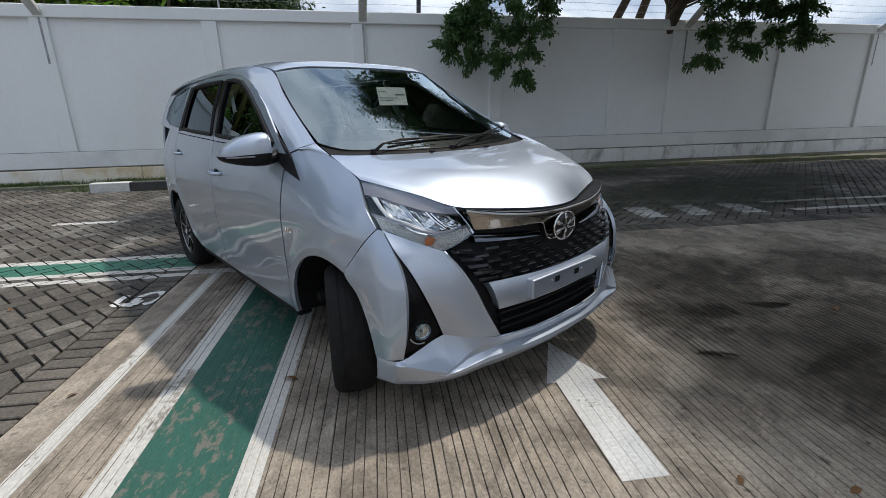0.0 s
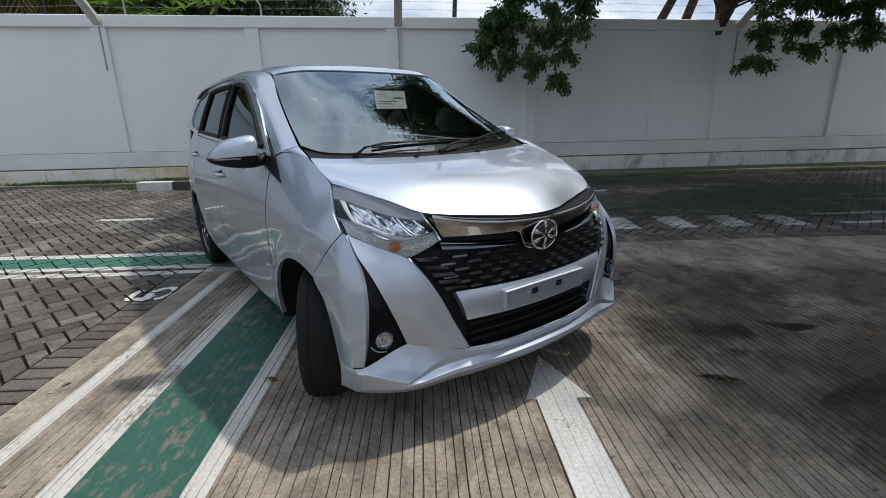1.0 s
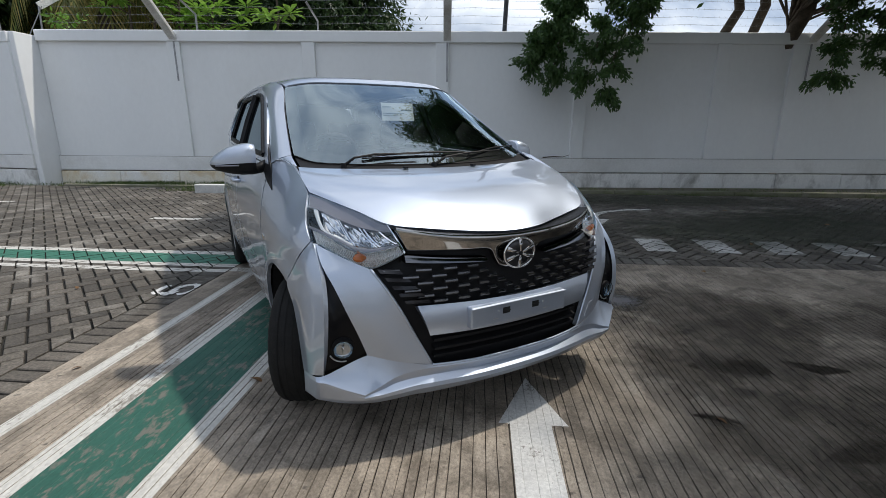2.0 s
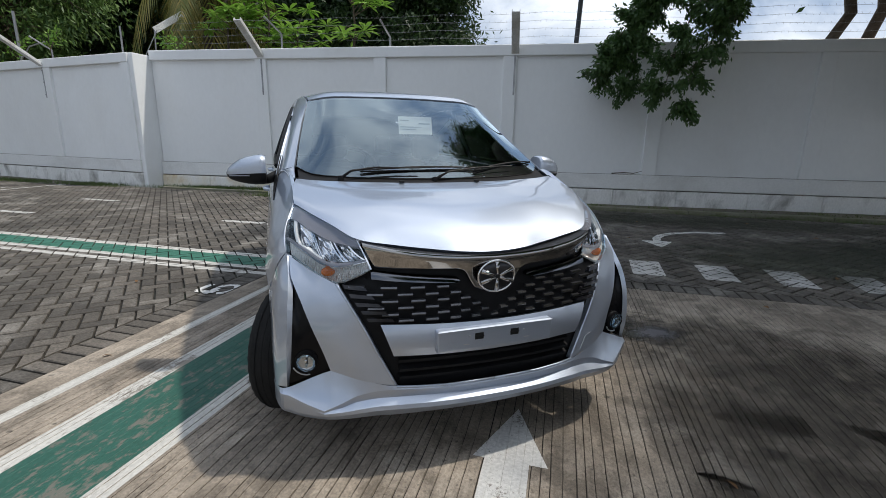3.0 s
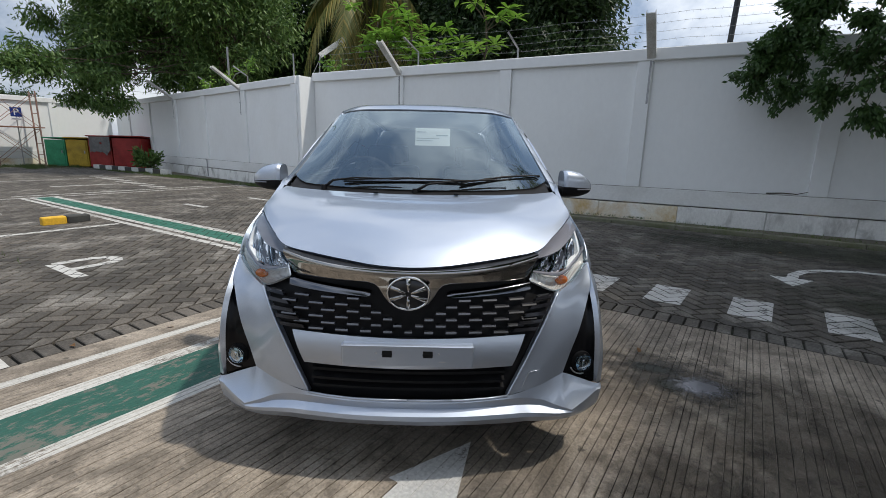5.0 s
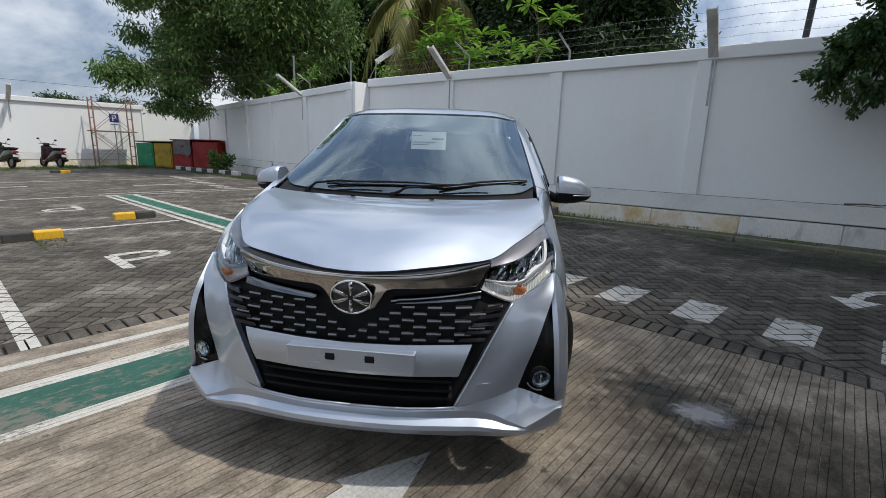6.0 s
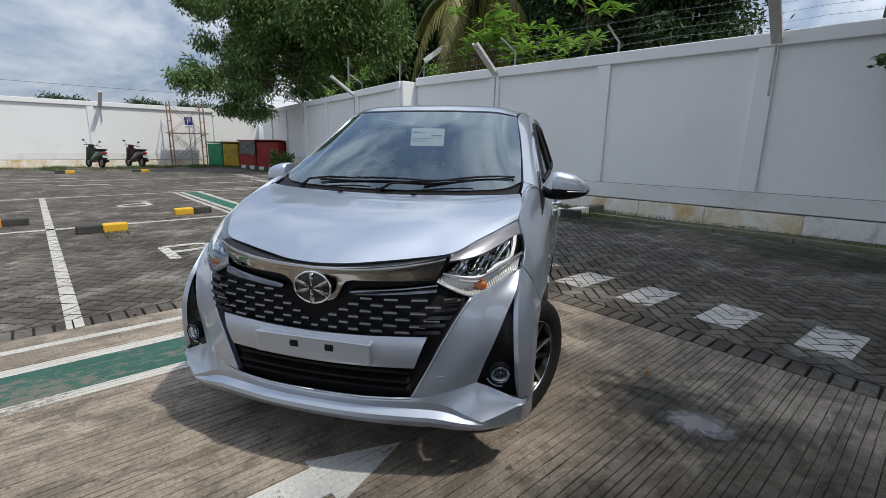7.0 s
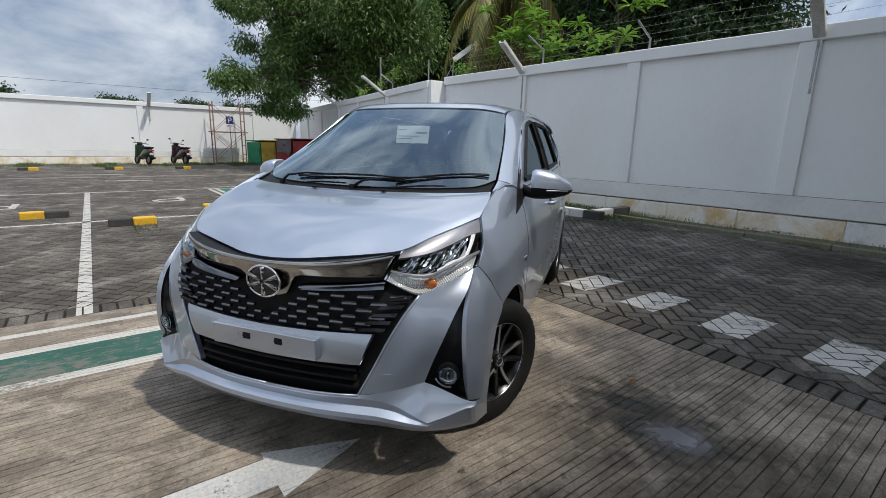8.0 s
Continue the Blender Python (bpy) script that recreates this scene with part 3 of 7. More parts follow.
# ---- things on the walls ----
def wall_arm(m, out=0.84, rise=0.56):
    t = thing("wall_arm", m, "white steel channel arm leaning over the wall top", "wire bracket", "wire brackets")
    d = math.hypot(out, rise)
    bm = box_bm(-0.08, 0, -0.012, 0.08, d, 0.012, 0.004)
    box_bm(-0.08, 0, -0.06, -0.068, d, -0.012, 0, 1, bm)
    box_bm(0.068, 0, -0.06, 0.08, d, -0.012, 0, 1, bm)
    bmesh.ops.transform(bm, matrix=pose(0, 0.03, 2.90, math.degrees(math.atan2(rise, -out)), 0, 0), verts=bm.verts)
    part("channel", bm, M["arm_white"], t)
    part("strap", box_bm(-0.018, 0.028, 2.12, 0.018, 0.048, 2.95, 0.003), M["galv"], t)
    for z in (2.2, 2.5, 2.78):
        bm = bmesh.new()
        bmesh.ops.create_cone(bm, segments=6, radius1=0.014, radius2=0.012, depth=0.02, cap_ends=True, matrix=pose(0, 0.02, z, 90))
        part("bolt", bm, M["galv"], t)
    return t


for xx in (-6.0, -0.16, 7.6, 13.5):
    wall_arm(wall_n_m @ pose(xx, 0.0, 0, 0, 0, 0))
for xx in (-3.3, -9.15, -15.1):
    wall_arm(wall_l_m @ pose(xx, 0.0, 0, 0, 0, 0))
for yy in (4.0, -3.5):
    wall_arm(pose(-26.09, yy, 0, 0, 0, 90))
# the corner arm leans outwards
t = thing("wall_arm", pose(-9.24, 10.5, 0, 0, 0, -28), "white steel channel arm leaning outwards at the wall corner", "wire bracket", "wire brackets")
part("post", tube_bm([(0, -0.05, 2.5), (0, 0, 3.79)], 0.02, 6), M["galv"], t)
part("strut", tube_bm([(0.02, -0.35, 3.0), (0.02, 0.05, 3.80)], 0.010, 5), M["galv"], t)
bm = box_bm(-0.02, 0, -0.075, 0.02, 0.90, 0.075, 0.004)
bmesh.ops.transform(bm, matrix=pose(0, 0.0, 3.79, 36, 0, 0), verts=bm.verts)
part("channel", bm, M["arm_white"], t)


def wire_post(m, h, bend):
    t = thing("wire_post", m, "thin galvanised post with a bent top behind the wall", "post", "wire posts")
    part("post", tube_bm([(0, 0, 2.4), (0, 0, 3.05 + h), (bend[0], bend[1], 3.05 + h + bend[2])], 0.022, 6), M["galv"], t)
    return t


for xx, h, b in ((-5.55, 0.50, (-0.2, -0.35, 0.3)), (-2.95, 0.38, (-0.12, -0.3, 0.3)), (-9.55, 0.4, (0, 0, 0.3)), (-12.3, 0.3, (-0.3, -0.3, 0.3)), (-15.2, 0.25, (-0.3, -0.25, 0.25)), (-17.6, 0.3, (-0.3, -0.25, 0.25))):
    y = 10.58 + 0.078 * xx + 0.22 if xx > -8.7 else 9.38 - 0.14 * (xx + 9.06) + 0.35
    wire_post(pose(xx, y, 0), h, b)
t = thing("utility_pole", pose(0.95, 11.2, 0, 0, 2, 0), "dark steel pole behind the wall", "pole")
part("pole", tube_bm([(0, 0, 0), (0.0, 0, 5.2)], 0.05, 10), plain("dark_steel", (0.06, 0.065, 0.07), 0.5, 0.6), t)
t = thing("utility_pole", pose(-14.6, 11.0, 0), "thin tall steel pole with a street lamp", "pole")
part("pole", tube_bm([(0, 0, 0), (0, 0, 4.6)], 0.04, 8), M["galv"], t)
part("lamp_arm", tube_bm([(0, 0, 3.3), (0.4, 0, 3.65), (1.0, 0, 3.75)], 0.02, 6), M["galv"], t)

# barbed wire
wires = thing("barbed_wire", pose(0, 0, 0), "strands of barbed wire above the wall", "barbed wire")
for k in range(5):
    zz, off = 3.12 + 0.14 * k, 0.30 - 0.02 * k
    bm, r = bmesh.new(), random.Random(k)
    pts = []
    for i in range(61):
        xx = -8.8 + 27.6 * i / 60
        pts.append(wall_n_m @ Vector((xx, off, zz - 0.03 * math.sin(math.pi * ((i * 0.2) % 1)))))
    tube_bm(pts, 0.0028, 4, bm, False)
    for i in range(230):
        p = wall_n_m @ Vector((-8.6 + 0.119 * i, off, zz - 0.012))
        a = r.random() * 3
        d = Vector((math.cos(a) * 0.012, math.sin(a) * 0.012, 0.022))
        tube_bm([p - d, p + d], 0.002, 3, bm, False)
    part("strand", bm, M["wire"], wires)

# ---- trees ----
def leaves_mesh(name, spots, size, aspect, material, parent, seed, droop=0.5, fold=0.25):
    """Small folded leaves at the given spots: (place, outward direction, spread, count)."""
    r = np.random.RandomState(seed)
    P, D = [], []
    for place, out, spread, count in spots:
        off = r.normal(0, 1, (count, 3)) * np.array(spread)
        P.append(np.array(place) + off)
        d = np.array(out) * 0.8 + r.normal(0, 0.7, (count, 3))
        d[:, 2] -= droop
        D.append(d)
    P, D = np.concatenate(P), np.concatenate(D)
    D /= np.linalg.norm(D, axis=1, keepdims=True) + 1e-9
    S = np.cross(D, r.normal(0, 1, D.shape))
    S /= np.linalg.norm(S, axis=1, keepdims=True) + 1e-9
    N = np.cross(S, D)
    L = size * r.uniform(0.65, 1.3, (len(P), 1))
    W = L * aspect
    a, b = P, P + D * L * 0.5 + N * L * 0.06
    c = P + D * L - N * L * 0.10
    e, f = b + S * W / 2 - N * W * fold, b - S * W / 2 - N * W * fold
    V = np.stack([a, e, c, f], 1).reshape(-1, 3)
    n = len(P)
    me = bpy.data.meshes.new(name)
    faces = (np.arange(n)[:, None] * 4 + np.array([[0, 1, 2, 0, 2, 3]])).reshape(-1)
    me.vertices.add(len(V))
    me.vertices.foreach_set("co", V.reshape(-1))
    me.loops.add(len(faces))
    me.loops.foreach_set("vertex_index", faces.astype(np.int32))
    me.polygons.add(n * 2)
    me.polygons.foreach_set("loop_start", np.arange(0, n * 6, 3, dtype=np.int32))
    me.update(calc_edges=True)
    me.validate()
    me.materials.append(material)
    ob = new(name, me)
    ob.parent = parent
    return ob


def limb(bm, start, end, r0, r1, sag=0.0, wob=0.15, seed=0, steps=6):
    r = random.Random(seed)
    pts = []
    s, e = Vector(start), Vector(end)
    for i in range(steps + 1):
        k = i / steps
        p = s.lerp(e, k)
        j = wob * math.sin(math.pi * k)
        pts.append(p + Vector((r.uniform(-j, j), r.uniform(-j, j), r.uniform(-j, j) * 0.5 - sag * math.sin(math.pi * k))))
    tube_bm(pts, [r0 + (r1 - r0) * i / steps for i in range(steps + 1)], 7, bm)
    return pts


def crown_tree(name, base, label, trunk_top, trunk_r, clumps, leaf, aspect, material, seed, per=220, droop=0.5, spread=0.5, category="tree"):
    """A trunk, limbs out to each clump of leaves, and the leaves. clumps: (x, y, z, radius) in the world."""
    t = thing(name, pose(*base), label, category)
    inv = t.matrix_world.inverted()
    bm = bmesh.new()
    top = inv @ Vector(trunk_top)
    limb(bm, (0, 0, -0.1), top, trunk_r, trunk_r * 0.6, 0, 0.2, seed, 8)
    bmb = bmesh.new()
    spots, r = [], random.Random(seed)
    for i, (cx, cy, cz, cr) in enumerate(clumps):
        c = inv @ Vector((cx, cy, cz))
        start = Vector((0, 0, 0)).lerp(top, 0.55 + 0.45 * r.random())
        pts = limb(bmb, start, c, trunk_r * 0.14, 0.009, -0.15, 0.3, seed + i + 1)
        n = max(4, int(7 * cr))
        for k in range(n):
            a, el = r.random() * 6.28, r.uniform(-0.9, 1.0)
            q = c + cr * 0.75 * r.random() ** 0.4 * Vector((math.cos(a) * math.cos(el), math.sin(a) * math.cos(el), math.sin(el) * 0.8))
            limb(bmb, c, q, 0.015, 0.006, 0, 0.1, seed * 31 + i * 17 + k, 3)
            o = (q - c).normalized()
            spots.append((q, o, (spread * cr * 0.42,) * 2 + (spread * cr * 0.34,), per))
    part("trunk", bm, M["bark"], t, smooth=True)
    part("branch", bmb, M["bark"], t)
    cr = leaves_mesh("crown", spots, leaf, aspect, material, t, seed, droop)
    return t


# bamboo-like tree leaning over the corner by the bins
cl = []
r = random.Random(3)
for k in range(40):
    ang, rad = r.random() * 6.28, 3.2 * math.sqrt(r.random())
    cl.append((-17.6 + rad * math.cos(ang), 12.0 + rad * math.sin(ang), 4.2 + 5.4 * r.random() - 0.06 * rad * rad, 0.9 + 0.5 * r.random()))
# drooping outer boughs with gaps between them
for k in range(44):
    ang, rad = r.random() * 6.28, r.uniform(2.6, 4.1)
    z = 2.9 + 6.4 * r.random()
    q = (-17.8 + rad * math.cos(ang) * (1.1 - 0.05 * z), 11.9 + rad * math.sin(ang) * (1.1 - 0.05 * z), z, 0.45 + 0.35 * r.random())
    if q[1] > 10.0:
        cl.append(q)
cl += [(-19.4, 8.5, 3.3, 0.6), (-18.7, 9.0, 2.7, 0.55), (-18.0, 9.9, 2.5, 0.5), (-17.0, 10.3, 3.0, 0.6), (-19.9, 7.8, 4.3, 0.7), (-20.1, 7.5, 5.5, 0.65), (-20.2, 7.3, 6.6, 0.7), (-16.2, 11.4, 3.7, 0.7), (-15.2, 11.9, 4.4, 0.8), (-19.6, 8.0, 7.6, 0.8), (-19.0, 8.6, 8.6, 0.8)]
# boughs that hang out over the bay, in an upper and a lower lobe
for y0, z0, r0 in ((5.9, 3.9, 0.5), (6.5, 3.5, 0.55), (6.7, 4.0, 0.55), (7.3, 3.5, 0.65), (7.7, 2.7, 0.45), (8.3, 2.6, 0.5), (8.4, 3.6, 0.7), (8.5, 4.8, 0.8), (9.3, 3.0, 0.6), (9.5, 4.2, 0.8), (6.3, 6.5, 0.45), (6.8, 7.0, 0.6), (7.4, 6.6, 0.5), (7.9, 7.4, 0.7), (8.4, 6.4, 0.6), (8.8, 7.0, 0.7), (9.5, 6.0, 0.8), (9.6, 7.4, 0.8), (8.1, 8.0, 0.6), (9.2, 8.6, 0.8), (9.6, 2.4, 0.4), (10.3, 2.3, 0.35), (9.0, 5.4, 0.6)):
    cl.append((-18.8 + r.uniform(-0.5, 0.5), y0, z0, r0))
# the dense middle of the crown, over the bins
for k in range(34):
    cl.append((r.uniform(-21.5, -18.4), r.uniform(8.2, 11.4), r.uniform(3.0, 8.6), r.uniform(0.6, 0.9)))
for k in range(64):
    cl.append((r.uniform(-22.4, -18.6), r.uniform(9.4, 13.4), r.uniform(3.9, 6.4), r.uniform(0.55, 0.85)))
# nothing hangs low in front of the wall beyond the bins
cl = [c for c in cl if c[2] > 5.4 or (c[2] - 0.8 * c[3] > 3.1 and c[1] > 9.9 - 0.14 * (c[0] + 9.06)) or c[1] > 12.2 or c[1] - 1.25 < 0.388 * (2.0 - c[0])]
crown_tree("shade_tree", (-17.3, 13.4, 0), "large tree with drooping narrow green leaves over the wall", (-17.5, 12.8, 6.5), 0.24, cl, 0.21, 0.27, M["leaf_bamboo"], 11, 165, 0.9, 0.92)
# dark broad-leaved trees behind the wall
r = random.Random(14)
cl = []
for k in range(40):
    xx = r.uniform(-7.4, -2.7)
    top = 9.0 - 1.9 * max(0, xx + 4.6)
    cl.append((xx, 15.2 + r.uniform(-1.3, 1.3), r.uniform(2.9, top), r.uniform(0.8, 1.15)))
crown_tree("broadleaf_tree", (-4.0, 15.4, 0), "dark green broad-leaved tree behind the wall", (-4, 15.4, 4.5), 0.2, cl, 0.20, 0.32, M["leaf_dark"], 21, 420, 0.5, 0.9)
for k, (bx, by, n, rx, zt) in enumerate(((-12.5, 20.0, 26, 3.4, 11.5), (-18.0, 18.5, 28, 3.6, 12.0), (-9.0, 20.5, 16, 2.4, 6.5), (-22.0, 16.5, 20, 2.6, 11.5), (-15.0, 18.0, 24, 2.8, 12.0))):
    r = random.Random(60 + k)
    cl = [(bx + rx * r.uniform(-1, 1), by + 1.6 * r.uniform(-1, 1), 2.4 + (zt - 2.4) * (i + r.random()) / n, 1.4 + 0.4 * r.random()) for i in range(n)]
    crown_tree("broadleaf_tree", (bx, by, 0), "dark dense tree behind the wall", (bx, by, 5), 0.25, cl, 0.30, 0.34, M["leaf_dark"], 80 + k, 150, 0.5, 0.95)
# tree over the east end of the wall: stems behind it, crown above the apron
cl = []
r = random.Random(9)
for k in range(62):
    yy = r.uniform(4.5, 11.0)
    cl.append((r.uniform(5.7 if yy < 7.6 else 4.2, 12.5), yy, 5.6 + 2.6 * r.random(), 1.0 + 0.5 * r.random()))
for k in range(18):
    cl.append((r.uniform(5.2, 12.0), r.uniform(6.5, 9.3), 4.3 + 1.4 * r.random(), 0.9))
# unseen low foliage, added to keep skylight off the wall and paving
for k in range(56):
    cl.append((r.uniform(6.2, 14.0), r.uniform(3.6, 9.2), 4.7 + 0.8 * r.random(), 0.9))
for k in range(40):
    cl.append((r.uniform(5.4, 13.0), r.uniform(7.6, 9.4), 4.1 + 0.6 * r.random(), 0.55))
for k in range(46):
    u = r.random()
    cl.append((1.9 + 3.4 * r.random(), 7.7 + 3.0 * u, 6.6 + 2.6 * r.random(), 0.95))
over = crown_tree("overhanging_tree", (7.2, 12.3, 0), "tall tree with small oval leaves hanging over the wall", (7.0, 10.5, 6.0), 0.2, cl, 0.17, 0.46, M["leaf_over"], 31, 210, 0.5, 0.9)
# a second tree, never in view: added to shade the apron and block sky
cl = []
for k in range(84):
    yy = r.uniform(-3.5, 5.4)
    cl.append((r.uniform(5.6 if yy < 3.4 else 5.7, 13.0), yy, 5.8 + 2.4 * r.random(), 1.0 + 0.5 * r.random()))
for k in range(13):
    yy = -3.4 + 0.56 * k + 0.2 * r.random()
    cl.append((5.7 + 0.25 * r.random(), yy, 6.3 + 0.4 * r.random(), 0.75))
for k in range(22):
    cl.append((r.uniform(2.6, 7.0), r.uniform(-8.0, -2.6), 6.0 + 1.4 * r.random(), 1.2))
for k in range(40):
    cl.append((r.uniform(5.9, 7.4), r.uniform(-3.5, 4.6), 6.2 + 0.8 * r.random(), 0.9))
for k in range(44):
    cl.append((r.uniform(6.8, 13.0), r.uniform(-3.0, 6.5), 5.6 + 2.0 * r.random(), 1.1))
for k in range(26):
    cl.append((r.uniform(5.4, 9.0), r.uniform(4.8, 6.8), 6.0 + 1.6 * r.random(), 1.0))
crown_tree("overhanging_tree", (12.5, 0.5, 0), "unseen spreading tree with small oval leaves, added to shade the apron", (10.5, 1.0, 6.2), 0.24, cl, 0.19, 0.46, M["leaf_over"], 33, 190, 0.5, 0.9)


def hanging_spray(start, mid, end, seed, parent, n=7):
    """A drooping twig with sprays of leaflets."""
    r, inv = random.Random(seed), parent.matrix_world.inverted()
    bm = bmesh.new()
    s, m, e = (inv @ Vector(p) for p in (start, mid, end))
    pts = [s.lerp(m, k / 6).lerp(m.lerp(e, k / 6), k / 6) for k in range(7)]
    tube_bm(pts, [0.022 - 0.0028 * k for k in range(7)], 5, bm)
    spots = []
    for k in range(n):
        u = 0.25 + 0.75 * k / (n - 1)
        p = pts[min(6, int(u * 6))].lerp(pts[min(6, int(u * 6) + 1)], u * 6 - int(u * 6))
        for j in range(5):
            d = Vector((r.uniform(-1, 1), r.uniform(-1, 1), r.uniform(-1.0, 0.3))).normalized() * r.uniform(0.18, 0.45)
            q = p + d
            tube_bm([p, p.lerp(q, 0.5) + Vector((0, 0, 0.03)), q], [0.006, 0.004, 0.002], 4, bm)
            for i in range(4):
                spots.append((p.lerp(q, 0.3 + 0.23 * i), d.normalized(), (0.05, 0.05, 0.05), 36))
    part("twig", bm, M["bark"], parent)
    leaves_mesh("spray", spots, 0.092, 0.42, M["leaf_over"], parent, seed, 0.7)


TWIGS = [
    ((4.6, 9.5, 5.2), (2.9, 9.6, 4.3), (2.65, 9.6, 2.25)), ((4.4, 9.3, 5.0), (3.2, 9.5, 3.6), (2.95, 9.6, 1.98)), ((4.2, 9.6, 4.8), (1.9, 9.9, 4.0), (1.55, 9.95, 2.5)),
    ((3.6, 9.6, 4.9), (2.1, 9.8, 3.9), (2.0, 9.9, 2.35)), ((3.8, 9.7, 4.6), (1.8, 9.9, 3.6), (1.75, 10.0, 2.75)), ((6.8, 9.0, 5.6), (7.2, 9.6, 4.0), (7.0, 9.6, 2.25)), ((7.2, 9.0, 5.2), (7.8, 9.6, 4.0), (8.0, 9.6, 2.5))]
TWIGS += [
    ((8.0, 9.0, 5.2), (8.9, 9.3, 4.0), (9.0, 9.4, 2.6)), ((7.9, 9.4, 5.3), (8.4, 9.5, 3.8), (8.4, 9.5, 2.8)), ((4.6, 9.0, 5.4), (3.9, 9.2, 4.6), (3.4, 9.3, 3.4)), ((6.2, 8.8, 5.4), (5.9, 9.0, 4.6), (5.65, 9.2, 4.1)), ((5.6, 8.8, 5.4), (5.2, 9.0, 4.6), (5.05, 9.2, 4.0))]
for k, (s, m, e) in enumerate(TWIGS):
    hanging_spray(s, m, e, 50 + k, over)
bm = bmesh.new()
for k, xx in enumerate((5.9, 6.6, 7.5)):
    limb(bm, (xx - 7.2, 0.2 * k - 0.3, 0), (xx - 6.9, -0.8, 6.2), 0.13, 0.09, 0, 0.25, 70 + k, 8)
part("stem", bm, M["bark"], over, smooth=True)


# coconut palm
def palm(base, h, seed):
    t = thing("palm_tree", pose(*base), "coconut palm with yellowing drooping fronds behind the wall", "palm tree")
    r = random.Random(seed)
    bm = bmesh.new()
    tube_bm([(0.02 * math.sin(k * 2), 0, h * k / 14) for k in range(15)], [0.24 - 0.006 * k + 0.012 * (k % 2) for k in range(15)], 10, bm)
    part("trunk", bm, M["bark"], t, smooth=True)
    for k in range(26):
        a, lift = k * 2.399, r.uniform(-1.7, 0.7)
        L = r.uniform(3.0, 4.2)
        bm = bmesh.new()
        pts = []
        for i in range(11):
            u = i / 10
            rad = L * (u * (0.95 - 0.35 * u * (1 - lift)))
            z = h + L * (lift * u - (0.75 + 0.2 * (1 - lift)) * u * u)
            pts.append(Vector((rad * math.cos(a), rad * math.sin(a), z)))
        tube_bm(pts, [0.035 - 0.003 * i for i in range(11)], 4, bm)
        side = Vector((-math.sin(a), math.cos(a), 0))
        for i in range(40):
            u = 0.12 + 0.88 * i / 40
            k0 = min(9, int(u * 10))
            p = pts[k0].lerp(pts[k0 + 1], u * 10 - k0)
            d = (pts[k0 + 1] - pts[k0]).normalized()
            l = 0.75 * math.sin(math.pi * min(1, 0.12 + u * 0.9)) + 0.12
            for sgn in (-1, 1):
                tip = p + l * (side * sgn * 0.62 + d * 0.5 + Vector((0, 0, -0.62 - 0.3 * r.random())))
                mid = p.lerp(tip, 0.45) + Vector((0, 0, 0.06))
                w = d * 0.032
                v = [bm.verts.new(q) for q in (p - w, p + w, mid + w * 1.2, mid - w * 1.2, tip)]
                bm.faces.new((v[0], v[1], v[2], v[3]))
                bm.faces.new((v[3], v[2], v[4]))
        part("frond", bm, M["leaf_palm"] if lift < 0.45 else M["leaf_bamboo"], t)
    return t


palm((-9.6, 12.9, 0), 6.4, 5)
palm((-13.6, 16.8, 0), 7.9, 8)


# young plants with large bright compound leaves along the wall foot outside
def bright_plant(base, h, seed):
    t = thing("young_tree", pose(*base), "young tree with rosettes of long bright green leaves", "young tree")
    r = random.Random(seed)
    bm = bmesh.new()
    limb(bm, (0, 0, 0), (0.1, 0, h), 0.05, 0.02, 0, 0.1, seed)
    lv = bmesh.new()
    for k in range(11):
        s = Vector((0.08, 0, h - 1.0 * r.random()))
        a, l = k * 2.4, r.uniform(0.25, 0.85)
        e = s + Vector((math.cos(a) * l, math.sin(a) * l, r.uniform(0.0, 0.5)))
        tube_bm([s, s.lerp(e, 0.5) + Vector((0, 0, 0.08)), e], [0.014, 0.01, 0.006], 5, bm)
        # a rosette of long folded leaves at the shoot's end
        for j in range(15):
            b = j * 2.399 + r.uniform(-0.3, 0.3)
            d = Vector((math.cos(b), math.sin(b), r.uniform(-0.25, 0.75))).normalized()
            q = d.cross(Vector((0, 0, 1))).normalized()
            ll, hw = r.uniform(0.27, 0.44), r.uniform(0.040, 0.058)
            spine = [e + d * ll * u + Vector((0, 0, -0.22 * ll * u * u)) for u in (0.05, 0.4, 0.75, 1.0)]
            rib = [lv.verts.new(p) for p in spine]
            for sg in (-1, 1):
                m1, m2 = (lv.verts.new(spine[i] + q * sg * hw * f + Vector((0, 0, 0.25 * hw))) for i, f in ((1, 0.85), (2, 1.0)))
                lv.faces.new((rib[0], rib[1], m1))
                lv.faces.new((rib[1], rib[2], m2, m1))
                lv.faces.new((rib[2], rib[3], m2))
    part("stem", bm, M["bark"], t)
    part("leaves", lv, M["leaf_bright"], t)
    return t


for b, h, s in (((-7.8, 11.3, 0), 4.7, 1), ((-7.2, 11.2, 0), 4.5, 2), ((-6.5, 11.2, 0), 4.3, 3), ((-4.1, 10.95, 0), 4.3, 4), ((-5.9, 11.5, 0), 4.0, 5), ((-6.8, 11.6, 0), 4.2, 6)):
    bright_plant(b, h, s)

